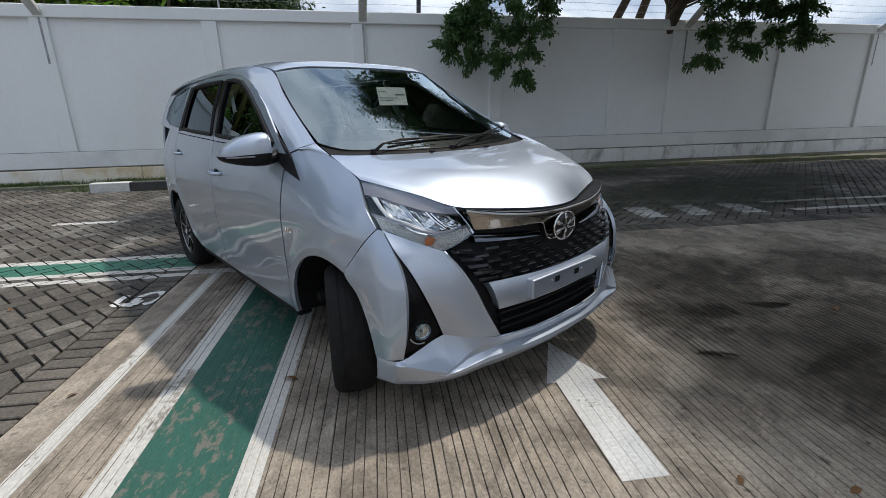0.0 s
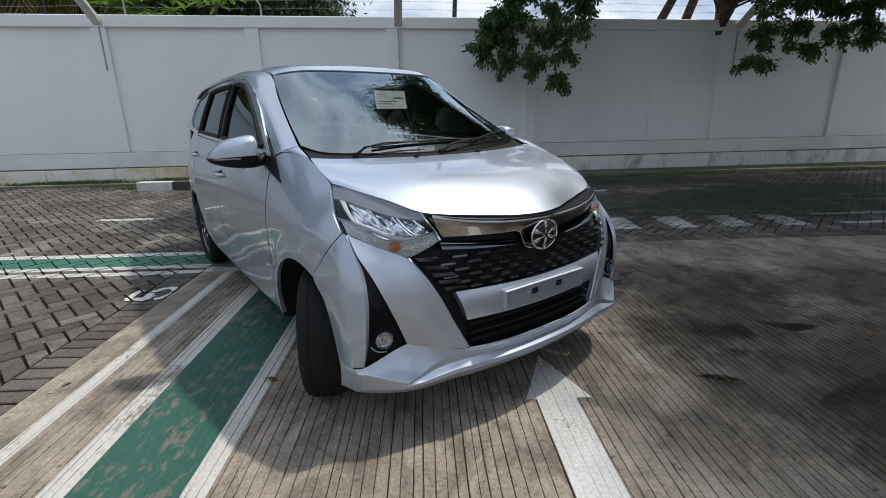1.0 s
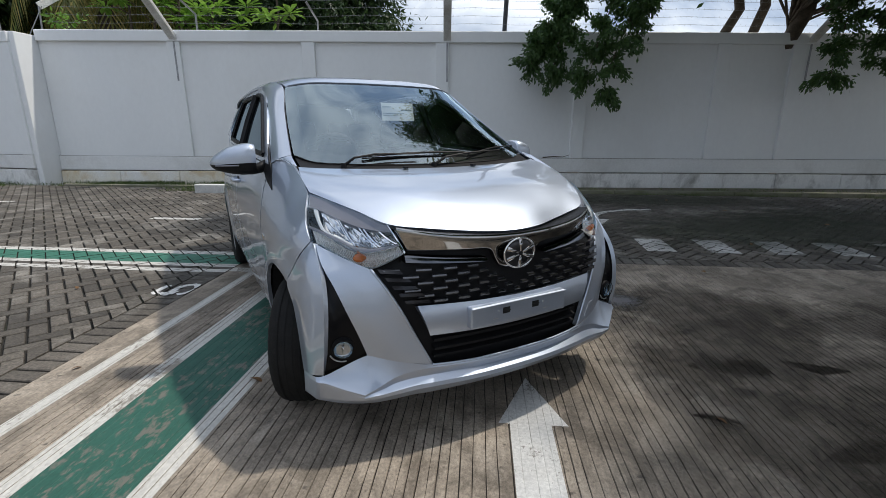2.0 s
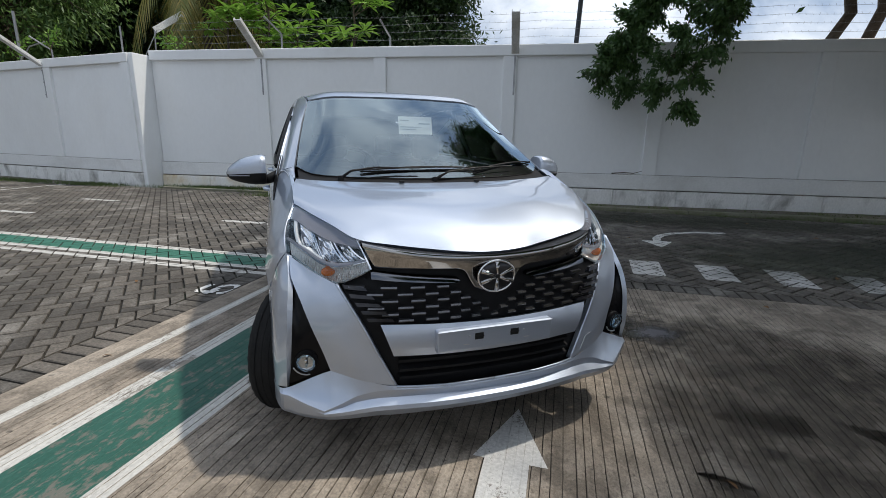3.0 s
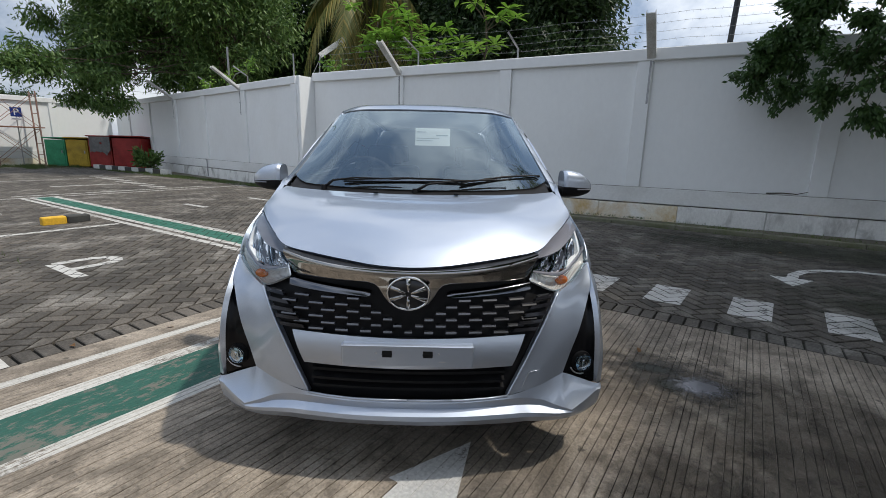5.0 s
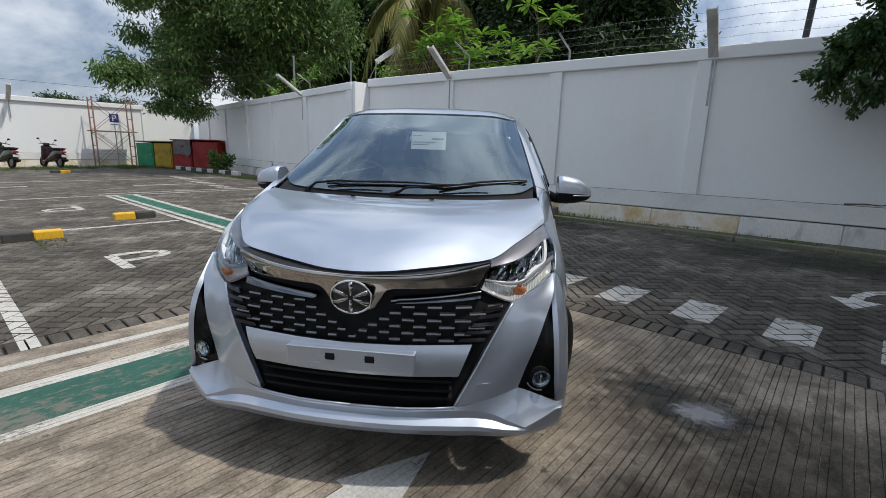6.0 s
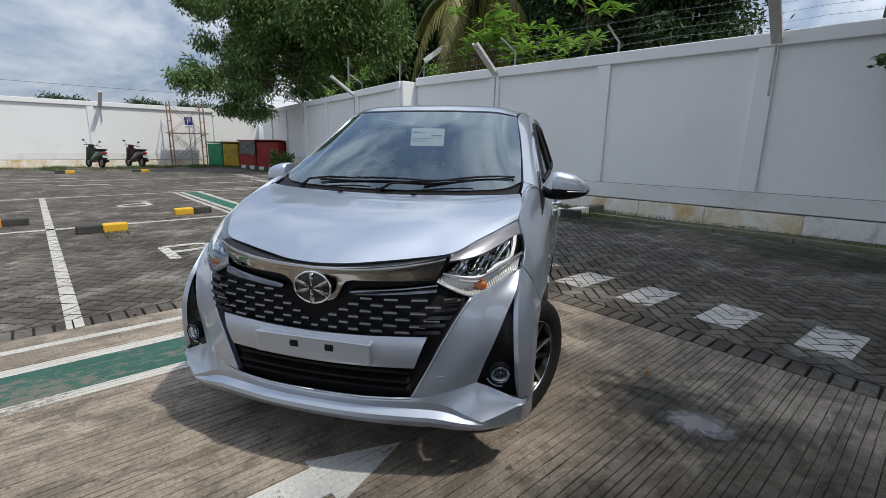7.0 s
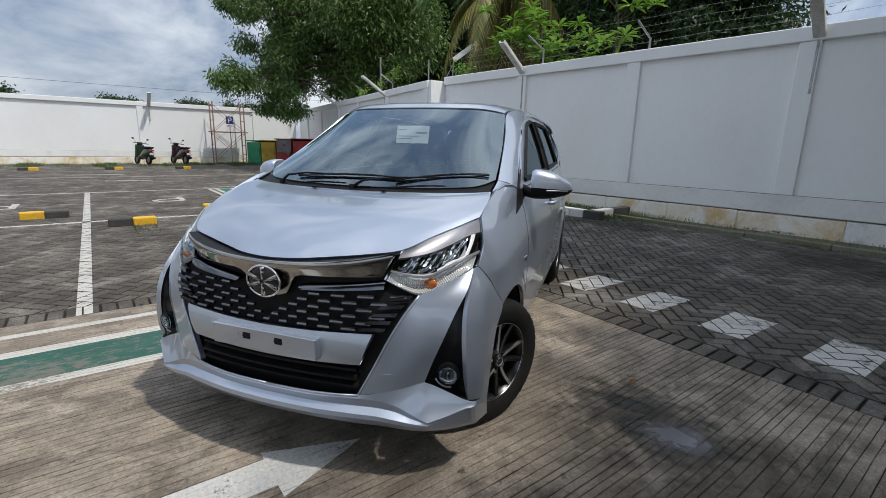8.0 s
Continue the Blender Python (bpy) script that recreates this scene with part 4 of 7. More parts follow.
# ---- car materials ----
def car_paint():
    m = plain("silver_paint", (0.50, 0.53, 0.58), 0.46, 0.86, 1.0)
    b = m.node_tree.nodes["Principled BSDF"]
    b.inputs["Coat IOR"].default_value = 1.85
    co = nd(m, "TexCoord")
    n = nd(m, "TexNoise", Scale=900.0, Detail=1.0)
    lk(m, co.outputs["Object"], n.inputs["Vector"])
    r = nd(m, "ValToRGB")
    r.color_ramp.elements[0].position, r.color_ramp.elements[1].position = 0.3, 0.75
    r.color_ramp.elements[0].color, r.color_ramp.elements[1].color = (0.395, 0.445, 0.535, 1), (0.532, 0.593, 0.692, 1)
    lk(m, n.outputs["Fac"], r.inputs["Fac"])
    lk(m, r.outputs["Color"], b.inputs["Base Color"])
    bp = nd(m, "Bump", Strength=0.05, Distance=0.0005)
    lk(m, n.outputs["Fac"], bp.inputs["Height"])
    lk(m, bp.outputs["Normal"], b.inputs["Normal"])
    return m


def thin_glass(name, tint, gloss=0.12, gain=1.6):
    """A tinted pane without refraction: see-through, with a mirror coat that grows at grazing angles."""
    m = bpy.data.materials.new(name)
    m.use_nodes = True
    m.node_tree.nodes.clear()
    out = nd(m, "OutputMaterial")
    tr = nd(m, "BsdfTransparent", Color=(*tint, 1))
    gl = nd(m, "BsdfGlossy", Color=(0.76, 0.91, 1, 1), Roughness=0.01)
    fr = nd(m, "Fresnel", IOR=1.5)
    ad = nd(m, "Math")
    ad.operation = "MULTIPLY_ADD"
    ad.inputs[1].default_value, ad.inputs[2].default_value = gain, gloss - 0.05
    ad.use_clamp = True
    mx = nd(m, "MixShader")
    lk(m, fr.outputs["Fac"], ad.inputs[0])
    lk(m, ad.outputs["Value"], mx.inputs["Fac"])
    lk(m, tr.outputs["BSDF"], mx.inputs[1])
    lk(m, gl.outputs["BSDF"], mx.inputs[2])
    lk(m, mx.outputs["Shader"], out.inputs["Surface"])
    return m


PAINT = car_paint()
FIN = plain("fin_black", (0.02, 0.02, 0.024), 0.18, 0.3)
BLACK = mixed("black_plastic", (0.009, 0.009, 0.010), (0.013, 0.013, 0.014), 30, 0.5, 0.15, 400)
PIANO = plain("gloss_black", (0.006, 0.006, 0.007), 0.12)
CHROME = plain("chrome", (0.80, 0.80, 0.80), 0.06, 1.0)
DCHROME = plain("smoked_chrome", (0.40, 0.388, 0.375), 0.07, 1.0)
TRIM = plain("dark_trim", (0.15, 0.155, 0.17), 0.14, 1.0)
SATIN = plain("satin_silver", (0.55, 0.56, 0.58), 0.28, 0.9)
BARSHEEN = plain("grille_bar_sheen", (0.13, 0.132, 0.14), 0.24, 1.0)
RUBBER = mixed("tyre_rubber", (0.010, 0.010, 0.010), (0.019, 0.0185, 0.018), 25, 0.75, 0.3, 200)
CABIN = mixed("cabin_black", (0.016, 0.016, 0.017), (0.024, 0.023, 0.022), 12, 0.8, 0.2, 150)
SEAT = mixed("seat_cloth", (0.022, 0.021, 0.020), (0.016, 0.0155, 0.015), 18, 0.9, 0.3, 260)
SCREEN = thin_glass("windscreen_glass", (0.80, 0.85, 0.86), 0.155)
SIDEGLASS = thin_glass("tinted_glass", (0.03, 0.034, 0.034), 0.05, 0.95)
LENS = thin_glass("clear_lens", (0.95, 0.96, 0.97), 0.055, 0.9)
RIBCLEAR = plain("ribbed_clear", (0.90, 0.89, 0.87), 0.2, 0.35, 0.4)
rib_co, rib_w, rib_b = nd(RIBCLEAR, "TexCoord"), nd(RIBCLEAR, "TexWave", Scale=52.0), nd(RIBCLEAR, "Bump", Strength=0.8, Distance=0.004)
rib_w.bands_direction = "X"
lk(RIBCLEAR, rib_co.outputs["Object"], rib_w.inputs["Vector"])
lk(RIBCLEAR, rib_w.outputs["Fac"], rib_b.inputs["Height"])
lk(RIBCLEAR, rib_b.outputs["Normal"], RIBCLEAR.node_tree.nodes["Principled BSDF"].inputs["Normal"])
AMBER = plain("amber_lens", (0.64, 0.15, 0.01), 0.15, 0.0, 0.5)
REFL = plain("lamp_reflector", (0.80, 0.81, 0.83), 0.05, 1.0)
co_, vo_, bu_ = nd(REFL, "TexCoord"), nd(REFL, "TexVoronoi", Scale=70.0), nd(REFL, "Bump", Strength=0.05, Distance=0.004)
lk(REFL, co_.outputs["Object"], vo_.inputs["Vector"])
lk(REFL, vo_.outputs["Distance"], bu_.inputs["Height"])
lk(REFL, bu_.outputs["Normal"], REFL.node_tree.nodes["Principled BSDF"].inputs["Normal"])
SMOKE = plain("lamp_bezel", (0.26, 0.26, 0.30), 0.34, 0.3)
LAMPBACK = plain("lamp_housing", (0.09, 0.09, 0.096), 0.2, 0.5)
LWHITE = plain("light_guide", (0.86, 0.88, 0.90), 0.25)
REDLENS = plain("red_lens", (0.35, 0.01, 0.01), 0.1, 0.0, 0.6)
PAPER = mixed("paper", (0.88, 0.95, 0.93), (0.86, 0.94, 0.91), 5, 0.7, 0.05, 80, grain=0.02)
INK = plain("ink", (0.22, 0.30, 0.32), 0.7)
MACH = plain("machined_alloy", (0.72, 0.72, 0.73), 0.28, 0.85)
RIMBLK = plain("rim_black", (0.012, 0.012, 0.013), 0.3, 0.2, 0.4)

for dull in (BLACK, RUBBER, CABIN, SEAT, PIANO):
    dull.node_tree.nodes["Principled BSDF"].inputs["Specular IOR Level"].default_value = 0.16

from mathutils import geometry as mgeo

CAR = pose(0.779, 1.821, 0, 0, 0, 33.7)
car = thing("car", CAR, "silver compact minivan with black grille, front wheels turned", "car")
CORE = Vector((0, 2.0, 0.65))


def spline(pts, n, ends=None):
    """n points along a smooth curve through pts, evenly by length."""
    P = np.array(pts, float)
    if len(P) == 2:
        s = np.linspace(0, 1, n)[:, None]
        return P[0] * (1 - s) + P[1] * s
    d = np.r_[0, np.cumsum(np.linalg.norm(np.diff(P, axis=0), axis=1))]
    T = np.zeros_like(P)
    for i in range(len(P)):
        if i == 0:
            T[i] = (P[1] - P[0]) / (d[1] - d[0])
        elif i == len(P) - 1:
            T[i] = (P[-1] - P[-2]) / (d[-1] - d[-2])
        else:
            a, b = (P[i] - P[i - 1]) / (d[i] - d[i - 1]), (P[i + 1] - P[i]) / (d[i + 1] - d[i])
            wa, wb = d[i + 1] - d[i], d[i] - d[i - 1]
            T[i] = (a * wa + b * wb) / (wa + wb)
    out = []
    for s in np.linspace(0, d[-1], n):
        i = min(max(int(np.searchsorted(d, s, side="right")) - 1, 0), len(P) - 2)
        h = d[i + 1] - d[i]
        u = (s - d[i]) / h
        out.append((2 * u**3 - 3 * u**2 + 1) * P[i] + (u**3 - 2 * u**2 + u) * h * T[i] + (-2 * u**3 + 3 * u**2) * P[i + 1] + (u**3 - u**2) * h * T[i + 1])
    return np.array(out)


def table(xs, ys, x):
    """Smooth interpolation in a small table."""
    xs = list(xs)
    if x <= xs[0]:
        return ys[0]
    if x >= xs[-1]:
        return ys[-1]
    i = max(k for k in range(len(xs)) if xs[k] <= x)
    i = min(i, len(xs) - 2)
    h = xs[i + 1] - xs[i]
    u = (x - xs[i]) / h

    def slope(k):
        if k == 0:
            return (ys[1] - ys[0]) / (xs[1] - xs[0])
        if k == len(xs) - 1:
            return (ys[-1] - ys[-2]) / (xs[-1] - xs[-2])
        return (ys[k + 1] - ys[k - 1]) / (xs[k + 1] - xs[k - 1])
    return (2 * u**3 - 3 * u**2 + 1) * ys[i] + (u**3 - 2 * u**2 + u) * h * slope(i) + (-2 * u**3 + 3 * u**2) * ys[i + 1] + (u**3 - u**2) * h * slope(i + 1)


class Sheet:
    """A smooth surface through curves; S(u, v): u along the curves, v across them."""

    def __init__(self, curves, n=40):
        self.rows = [spline(c, n) for c in curves]
        self.n = n
        self.cols = [spline([r[k] for r in self.rows], n) for k in range(n)]

    def __call__(self, u, v):
        u, v = min(max(u, 0), 1) * (self.n - 1), min(max(v, 0), 1) * (self.n - 1)
        i, j = min(int(u), self.n - 2), min(int(v), self.n - 2)
        a, b = u - i, v - j
        c = self.cols
        return Vector((c[i][j] * (1 - a) + c[i + 1][j] * a) * (1 - b) + (c[i][j + 1] * (1 - a) + c[i + 1][j + 1] * a) * b)

    def normal(self, u, v, e=0.02):
        du = self(min(u + e, 1), v) - self(max(u - e, 0), v)
        dv = self(u, min(v + e, 1)) - self(u, max(v - e, 0))
        n = du.cross(dv).normalized()
        return n if n.dot(self(u, v) - CORE) > 0 else -n


def finish(bm, name, material, parent, label="", flange=0.012, side=1, sharp=25.0, ref=None):
    """Mirror to the asked side, turn faces outwards, fold the rim inwards, shade smooth but for creases."""
    if side < 0:
        bmesh.ops.scale(bm, vec=(-1, 1, 1), verts=bm.verts)
    bmesh.ops.recalc_face_normals(bm, faces=bm.faces)
    bm.normal_update()
    core = Vector(ref) if ref else CORE
    tot = sum(f.normal.dot(f.calc_center_median() - core) * f.calc_area() for f in bm.faces)
    if tot < 0:
        bmesh.ops.reverse_faces(bm, faces=bm.faces)
        bm.normal_update()
    for f in bm.faces:
        f.smooth = True
    for e in bm.edges:
        if len(e.link_faces) == 2 and e.calc_face_angle(0) > radians(sharp):
            e.smooth = False
    if flange:
        rim = [e for e in bm.edges if e.is_boundary]
        nv = {}
        for e in rim:
            for v in e.verts:
                if v not in nv:
                    nv[v] = bm.verts.new(v.co - v.normal * flange)
        for e in rim:
            l = e.link_loops[0]
            a, b = l.vert, l.link_loop_next.vert
            f = bm.faces.new((b, a, nv[a], nv[b]))
            f.smooth = True
            e.smooth = False
    return part(name, bm, material, parent, label)


def sheet_part(name, S, material, parent, u=(0, 1), v=(0, 1), nu=24, nv=16, off=0.0, label="", flange=0.012, side=1, bulge=0.0, sharp=25.0, slant=0.0):
    bm = bmesh.new()
    g = []
    for j in range(nv + 1):
        row = []
        for i in range(nu + 1):
            a, b = u[0] + (u[1] - u[0]) * i / nu, v[0] + (v[1] - v[0]) * j / nv
            a = min(1, a + slant * (b - v[0]))
            p = S(a, b)
            o = off + bulge * math.sin(math.pi * i / nu) * math.sin(math.pi * j / nv)
            if o:
                p = p + S.normal(a, b) * o
            row.append(bm.verts.new(p))
        g.append(row)
    for j in range(nv):
        for i in range(nu):
            bm.faces.new((g[j][i], g[j][i + 1], g[j + 1][i + 1], g[j + 1][i]))
    bmesh.ops.remove_doubles(bm, verts=bm.verts, dist=0.0002)
    return finish(bm, name, material, parent, label, flange, side, sharp)


def dense(poly, step):
    out = []
    for (ax, ay), (bx, by) in zip(poly, poly[1:] + poly[:1]):
        n = max(1, int(math.hypot(bx - ax, by - ay) / step))
        out += [(ax + (bx - ax) * k / n, ay + (by - ay) * k / n) for k in range(n)]
    return out


def cut_part(name, poly, fn, material, parent, step=0.03, label="", flange=0.012, side=1, holes=(), sharp=30.0, ref=None):
    """A panel with the outline poly in a plane (u, v), laid onto the surface fn(u, v)."""
    loops = [dense(list(poly), step)] + [dense(list(h), step) for h in holes]
    pts, edges, k = [], [], 0
    for lp in loops:
        pts += [Vector(p) for p in lp]
        edges += [(k + i, k + (i + 1) % len(lp)) for i in range(len(lp))]
        k += len(lp)
    us, vs = [p[0] for p in loops[0]], [p[1] for p in loops[0]]

    def inside(x, y):
        c = False
        for lp in loops:
            for (x1, y1), (x2, y2) in zip(lp, lp[1:] + lp[:1]):
                if (y1 > y) != (y2 > y) and x < (x2 - x1) * (y - y1) / (y2 - y1) + x1:
                    c = not c
        return c
    flat = np.array([p for lp in loops for p in lp])
    y = min(vs) + step / 2
    while y < max(vs):
        x = min(us) + step / 2
        while x < max(us):
            if inside(x, y) and np.min(np.abs(flat[:, 0] - x) + np.abs(flat[:, 1] - y)) > step * 0.6:
                pts.append(Vector((x, y)))
            x += step
        y += step
    co, _, tris, *_ = mgeo.delaunay_2d_cdt(pts, edges, [], 0, 1e-6)
    bm = bmesh.new()
    vv = [bm.verts.new(fn(p[0], p[1])) for p in co]
    for t_ in tris:
        c = sum((co[i] for i in t_), Vector((0, 0))) / 3
        if inside(c[0], c[1]):
            bm.faces.new([vv[i] for i in t_])
    bmesh.ops.delete(bm, geom=[v for v in bm.verts if not v.link_faces], context="VERTS")
    return finish(bm, name, material, parent, label, flange, side, sharp, ref)


def full(half):
    """A half curve from the middle outwards, made whole."""
    return [(-x, y, z) for x, y, z in half[:0:-1]] + list(half)


# ---- car: hood, windscreen, roof ----
hood_lines = [
    [(0, .030, .838), (.12, .045, .841), (.235, .088, .848), (.36, .132, .860), (.49, .180, .880), (.56, .272, .915), (.63, .388, .945), (.688, .508, .970)],
    [(0, .100, .888), (.12, .112, .890), (.25, .150, .896), (.38, .198, .905), (.51, .268, .924), (.58, .350, .946), (.645, .448, .967), (.690, .540, .985)],
    [(0, .26, .962), (.2, .275, .964), (.38, .315, .966), (.52, .385, .969), (.60, .46, .980), (.655, .545, .996), (.688, .62, 1.010)],
    [(0, .48, 1.010), (.25, .495, 1.012), (.45, .54, 1.014), (.60, .61, 1.019), (.682, .69, 1.032)],
    [(0, .645, 1.034), (.25, .66, 1.036), (.45, .695, 1.040), (.60, .745, 1.045), (.668, .775, 1.050)]]
HOOD = Sheet([full(c) for c in hood_lines], 61)
sheet_part("hood", HOOD, PAINT, car, nu=72, nv=28, flange=0.02, label="smooth silver bonnet")
screen_lines = [
    [(0, .690, 1.050), (.25, .705, 1.052), (.45, .745, 1.058), (.60, .815, 1.070), (.662, .905, 1.098)],
    [(0, .945, 1.215), (.3, .965, 1.212), (.5, 1.02, 1.206), (.632, 1.14, 1.215)],
    [(0, 1.20, 1.360), (.3, 1.22, 1.356), (.48, 1.27, 1.346), (.594, 1.36, 1.335)],
    [(0, 1.43, 1.474), (.25, 1.44, 1.472), (.45, 1.48, 1.465), (.556, 1.545, 1.448)]]
SCR = Sheet([full(c) for c in screen_lines], 41)
ws = sheet_part("windscreen", SCR, SCREEN, car, u=(0.004, 0.996), v=(0.005, 0.995), nu=40, nv=24, flange=0.0, label="clear windscreen with black printed border")
ws.visible_shadow = False
FRIT = plain("frit_black", (0.012, 0.012, 0.013), 0.25)
for nm, uu, vv_ in (("frit", (0.004, 0.06), (0.02, 0.97)), ("frit", (0.94, 0.996), (0.02, 0.97)), ("frit", (0.004, 0.996), (0.978, 0.995)), ("frit", (0.004, 0.996), (0.005, 0.10))):
    sheet_part(nm, SCR, FRIT, ws, u=uu, v=vv_, nu=24, nv=8, off=-0.004, flange=0)
lean = Matrix.Translation((.05, 1.290, 1.316)) @ Matrix.Rotation(radians(-14), 4, "X")


def leaning(x0, y0, z0, x1, y1, z1):
    bm = box_bm(x0, y0, z0, x1, y1, z1)
    bmesh.ops.transform(bm, matrix=lean, verts=bm.verts)
    return bm


pp = part("paper_notice", leaning(-.104, 0, -.053, .104, .0006, .053), PAPER, car, "pale green paper notice behind the glass")
for x0_, x1_, z_, h_ in ((-.095, -.04, .028, .003), (.02, .09, .008, .006), (-.095, .04, -.010, .002), (-.095, 0, -.024, .002)):
    part("print_line", leaning(x0_, -.0012, z_, x1_, -.0004, z_ + h_), INK, pp)
roof_lines = [
    [(0, 1.435, 1.483), (.25, 1.445, 1.481), (.45, 1.485, 1.474), (.548, 1.545, 1.457)],
    [(0, 1.497, 1.509), (.25, 1.507, 1.507), (.45, 1.545, 1.497), (.552, 1.605, 1.473)],
    [(0, 1.62, 1.528), (.25, 1.63, 1.525), (.45, 1.66, 1.512), (.557, 1.72, 1.488)],
    [(0, 2.05, 1.556), (.25, 2.05, 1.553), (.45, 2.06, 1.538), (.566, 2.08, 1.510)],
    [(0, 2.8, 1.556), (.25, 2.8, 1.553), (.45, 2.8, 1.538), (.57, 2.8, 1.508)],
    [(0, 3.5, 1.525), (.25, 3.5, 1.521), (.45, 3.5, 1.505), (.56, 3.5, 1.470)],
    [(0, 3.86, 1.485), (.25, 3.85, 1.480), (.43, 3.82, 1.465), (.54, 3.76, 1.435)]]
ROOF = Sheet([full(c) for c in roof_lines], 41)
sheet_part("roof", ROOF, PAINT, car, nu=36, nv=40, flange=0.02)
sheet_part("headlining", ROOF, CABIN, car, u=(.03, .97), v=(.02, .98), nu=16, nv=16, off=-.035, flange=0.0)

# ---- car: body sides ----
ARCH = 0.345


def side_x(y, z):
    """Half width of the body side at (y, z)."""
    w = table((.28, .34, .42, .52, .65, 1.03, 2.0, 3.0, 3.5, 3.75, 3.95), (.715, .745, .781, .799, .812, .820, .8275, .822, .800, .755, .62), y)
    D = table((.3, .5, .72, .95, 1.25, 2.0, 3.0, 3.6), (.15, .172, .125, .085, .062, .058, .060, .075), y)
    d = 0.0
    if z > .74:
        d += D * ((z - .74) / .31) ** 1.6
    if z < .55:
        d += .030 * ((.55 - z) / .28) ** 2
    # the doors are slightly hollow low down, with a soft crease above the hollow
    mid = math.exp(-((y - 1.9) / 0.75) ** 2)
    d += .012 * mid * math.exp(-((z - .46) / .09) ** 2)
    d -= .006 * math.exp(-((z - .90 - 0.02 * y) / .05) ** 2) * min(1, max(0, (y - .9) / .4))
    # flare over the wheels
    for yc in (.645, 3.17):
        r = math.hypot(y - yc, z - .30)
        d -= .014 * math.exp(-((r - ARCH - .02) / .05) ** 2)
    return w - d


def side(y, z):
    return Vector((side_x(y, z), y, z))


def arc(yc, zc, r, a0, a1, n=14):
    return [(yc + r * math.cos(radians(a0 + (a1 - a0) * k / n)), zc + r * math.sin(radians(a0 + (a1 - a0) * k / n))) for k in range(n + 1)]


for s in (-1, 1):
    fend = [(.730, 1.048), (.62, 1.012), (.515, .968), (.44, .905), (.345, .806), (.41, .722), (.492, .612)] + arc(.645, .30, ARCH, 116, -4) + [(1.028, .262), (1.032, .60), (1.036, .96), (1.028, 1.046), (.90, 1.083), (.80, 1.070)]
    fd = cut_part("front_wing", fend, side, PAINT, car, 0.028, flange=0.018, side=s)
    for k in range(3):
        bm = box_bm(-0.001, 0.93 + 0.024 * k, 0.695, 0.003, 0.946 + 0.024 * k, 0.716, 0.001)
        bmesh.ops.translate(bm, vec=(side_x(.95, .705) + .001, 0, 0), verts=bm.verts)
        if s < 0:
            bmesh.ops.scale(bm, vec=(-1, 1, 1), verts=bm.verts)
            bmesh.ops.reverse_faces(bm, faces=bm.faces)
        part("badge", bm, CHROME, fd)
    d1 = [(1.040, .262), (2.075, .262), (2.082, .60), (2.10, 1.068), (1.5, 1.054), (1.05, 1.042), (1.044, .60)]
    d2 = [(2.083, .262), (2.72, .262)] + [(2.79, .34), (2.85, .45), (2.93, .56), (3.02, .64)] + [(3.06, .78), (3.07, 1.095), (2.6, 1.082), (2.110, 1.069), (2.09, .60)]
    q = [(3.078, .79), (3.03, .645)] + arc(3.17, .30, ARCH, 105, 0)[0:] + [(3.56, .30), (3.80, .34), (3.93, .45), (3.95, .70), (3.95, 1.0), (3.90, 1.15), (3.6, 1.125), (3.078, 1.097)]
    doors = []
    for nm, poly, hy, hz in (("front_door", d1, 1.985, .885), ("rear_door", d2, 2.93, .955)):
        dob = cut_part(nm, poly, side, PAINT, car, 0.035, flange=0.018, side=s)
        doors.append(dob)
        # handle: a dished cup with a bar over it
        bm = bmesh.new()
        bmesh.ops.create_uvsphere(bm, u_segments=12, v_segments=8, radius=1, matrix=Matrix.Translation((side_x(hy, hz), hy, hz)) @ Matrix.Diagonal((.004, .05, .026, 1)))
        if s < 0:
            bmesh.ops.scale(bm, vec=(-1, 1, 1), verts=bm.verts)
        part("handle_cup", bm, BLACK, dob)
        bm = tube_bm([(s * (side_x(hy - .09, hz) - .002), hy - .095, hz), (s * (side_x(hy, hz) + .030), hy - .07, hz + .001), (s * (side_x(hy, hz) + .034), hy, hz + .002), (s * (side_x(hy, hz) + .028), hy + .065, hz + .001), (s * (side_x(hy, hz) - .002), hy + .09, hz)], [.011, .013, .014, .013, .011], 8)
        part("door_handle", bm, PAINT, dob, smooth=True)
    cut_part("rear_quarter", q, side, PAINT, car, 0.04, flange=0.018, side=s)
    # sill and underside edge
    bm = box_bm(.68, 1.09, .195, .768, 2.78, .262, .02, 2)
    bmesh.ops.scale(bm, vec=(s, 1, 1), verts=bm.verts)
    part("sill", bm, BLACK, car)
    # wheel arch liners
    for yc in (.645, 3.17):
        bm = bmesh.new()
        ring = arc(yc, .30, ARCH + .004, 185, -5, 18)
        rows = []
        for xx in (.80, .775, .50):
            rows.append([bm.verts.new((s * xx, a, b)) for a, b in ring])
        for A, B in zip(rows, rows[1:]):
            for k in range(len(ring) - 1):
                bm.faces.new((A[k], A[k + 1], B[k + 1], B[k]))
        part("arch_liner", bm, BLACK, car)

    # ---- greenhouse ----
    def pane_x(y, z):
        b = table((.95, 1.3, 2.0, 3.0, 3.6), (.742, .752, .762, .752, .715), y)
        t_ = (z - 1.07) / .39
        return b - .135 * t_ - .02 * t_ * abs(t_)

    def pane(y, z):
        return Vector((pane_x(y, z), y, z))

    def pane_out(y, z):
        return Vector((pane_x(y, z) + .006, y, z))

    frame_f = [(1.045, 1.048), (1.5, 1.060), (2.10, 1.074), (2.16, 1.25), (2.175, 1.468), (1.98, 1.462), (1.80, 1.438), (1.64, 1.385), (1.40, 1.270)]
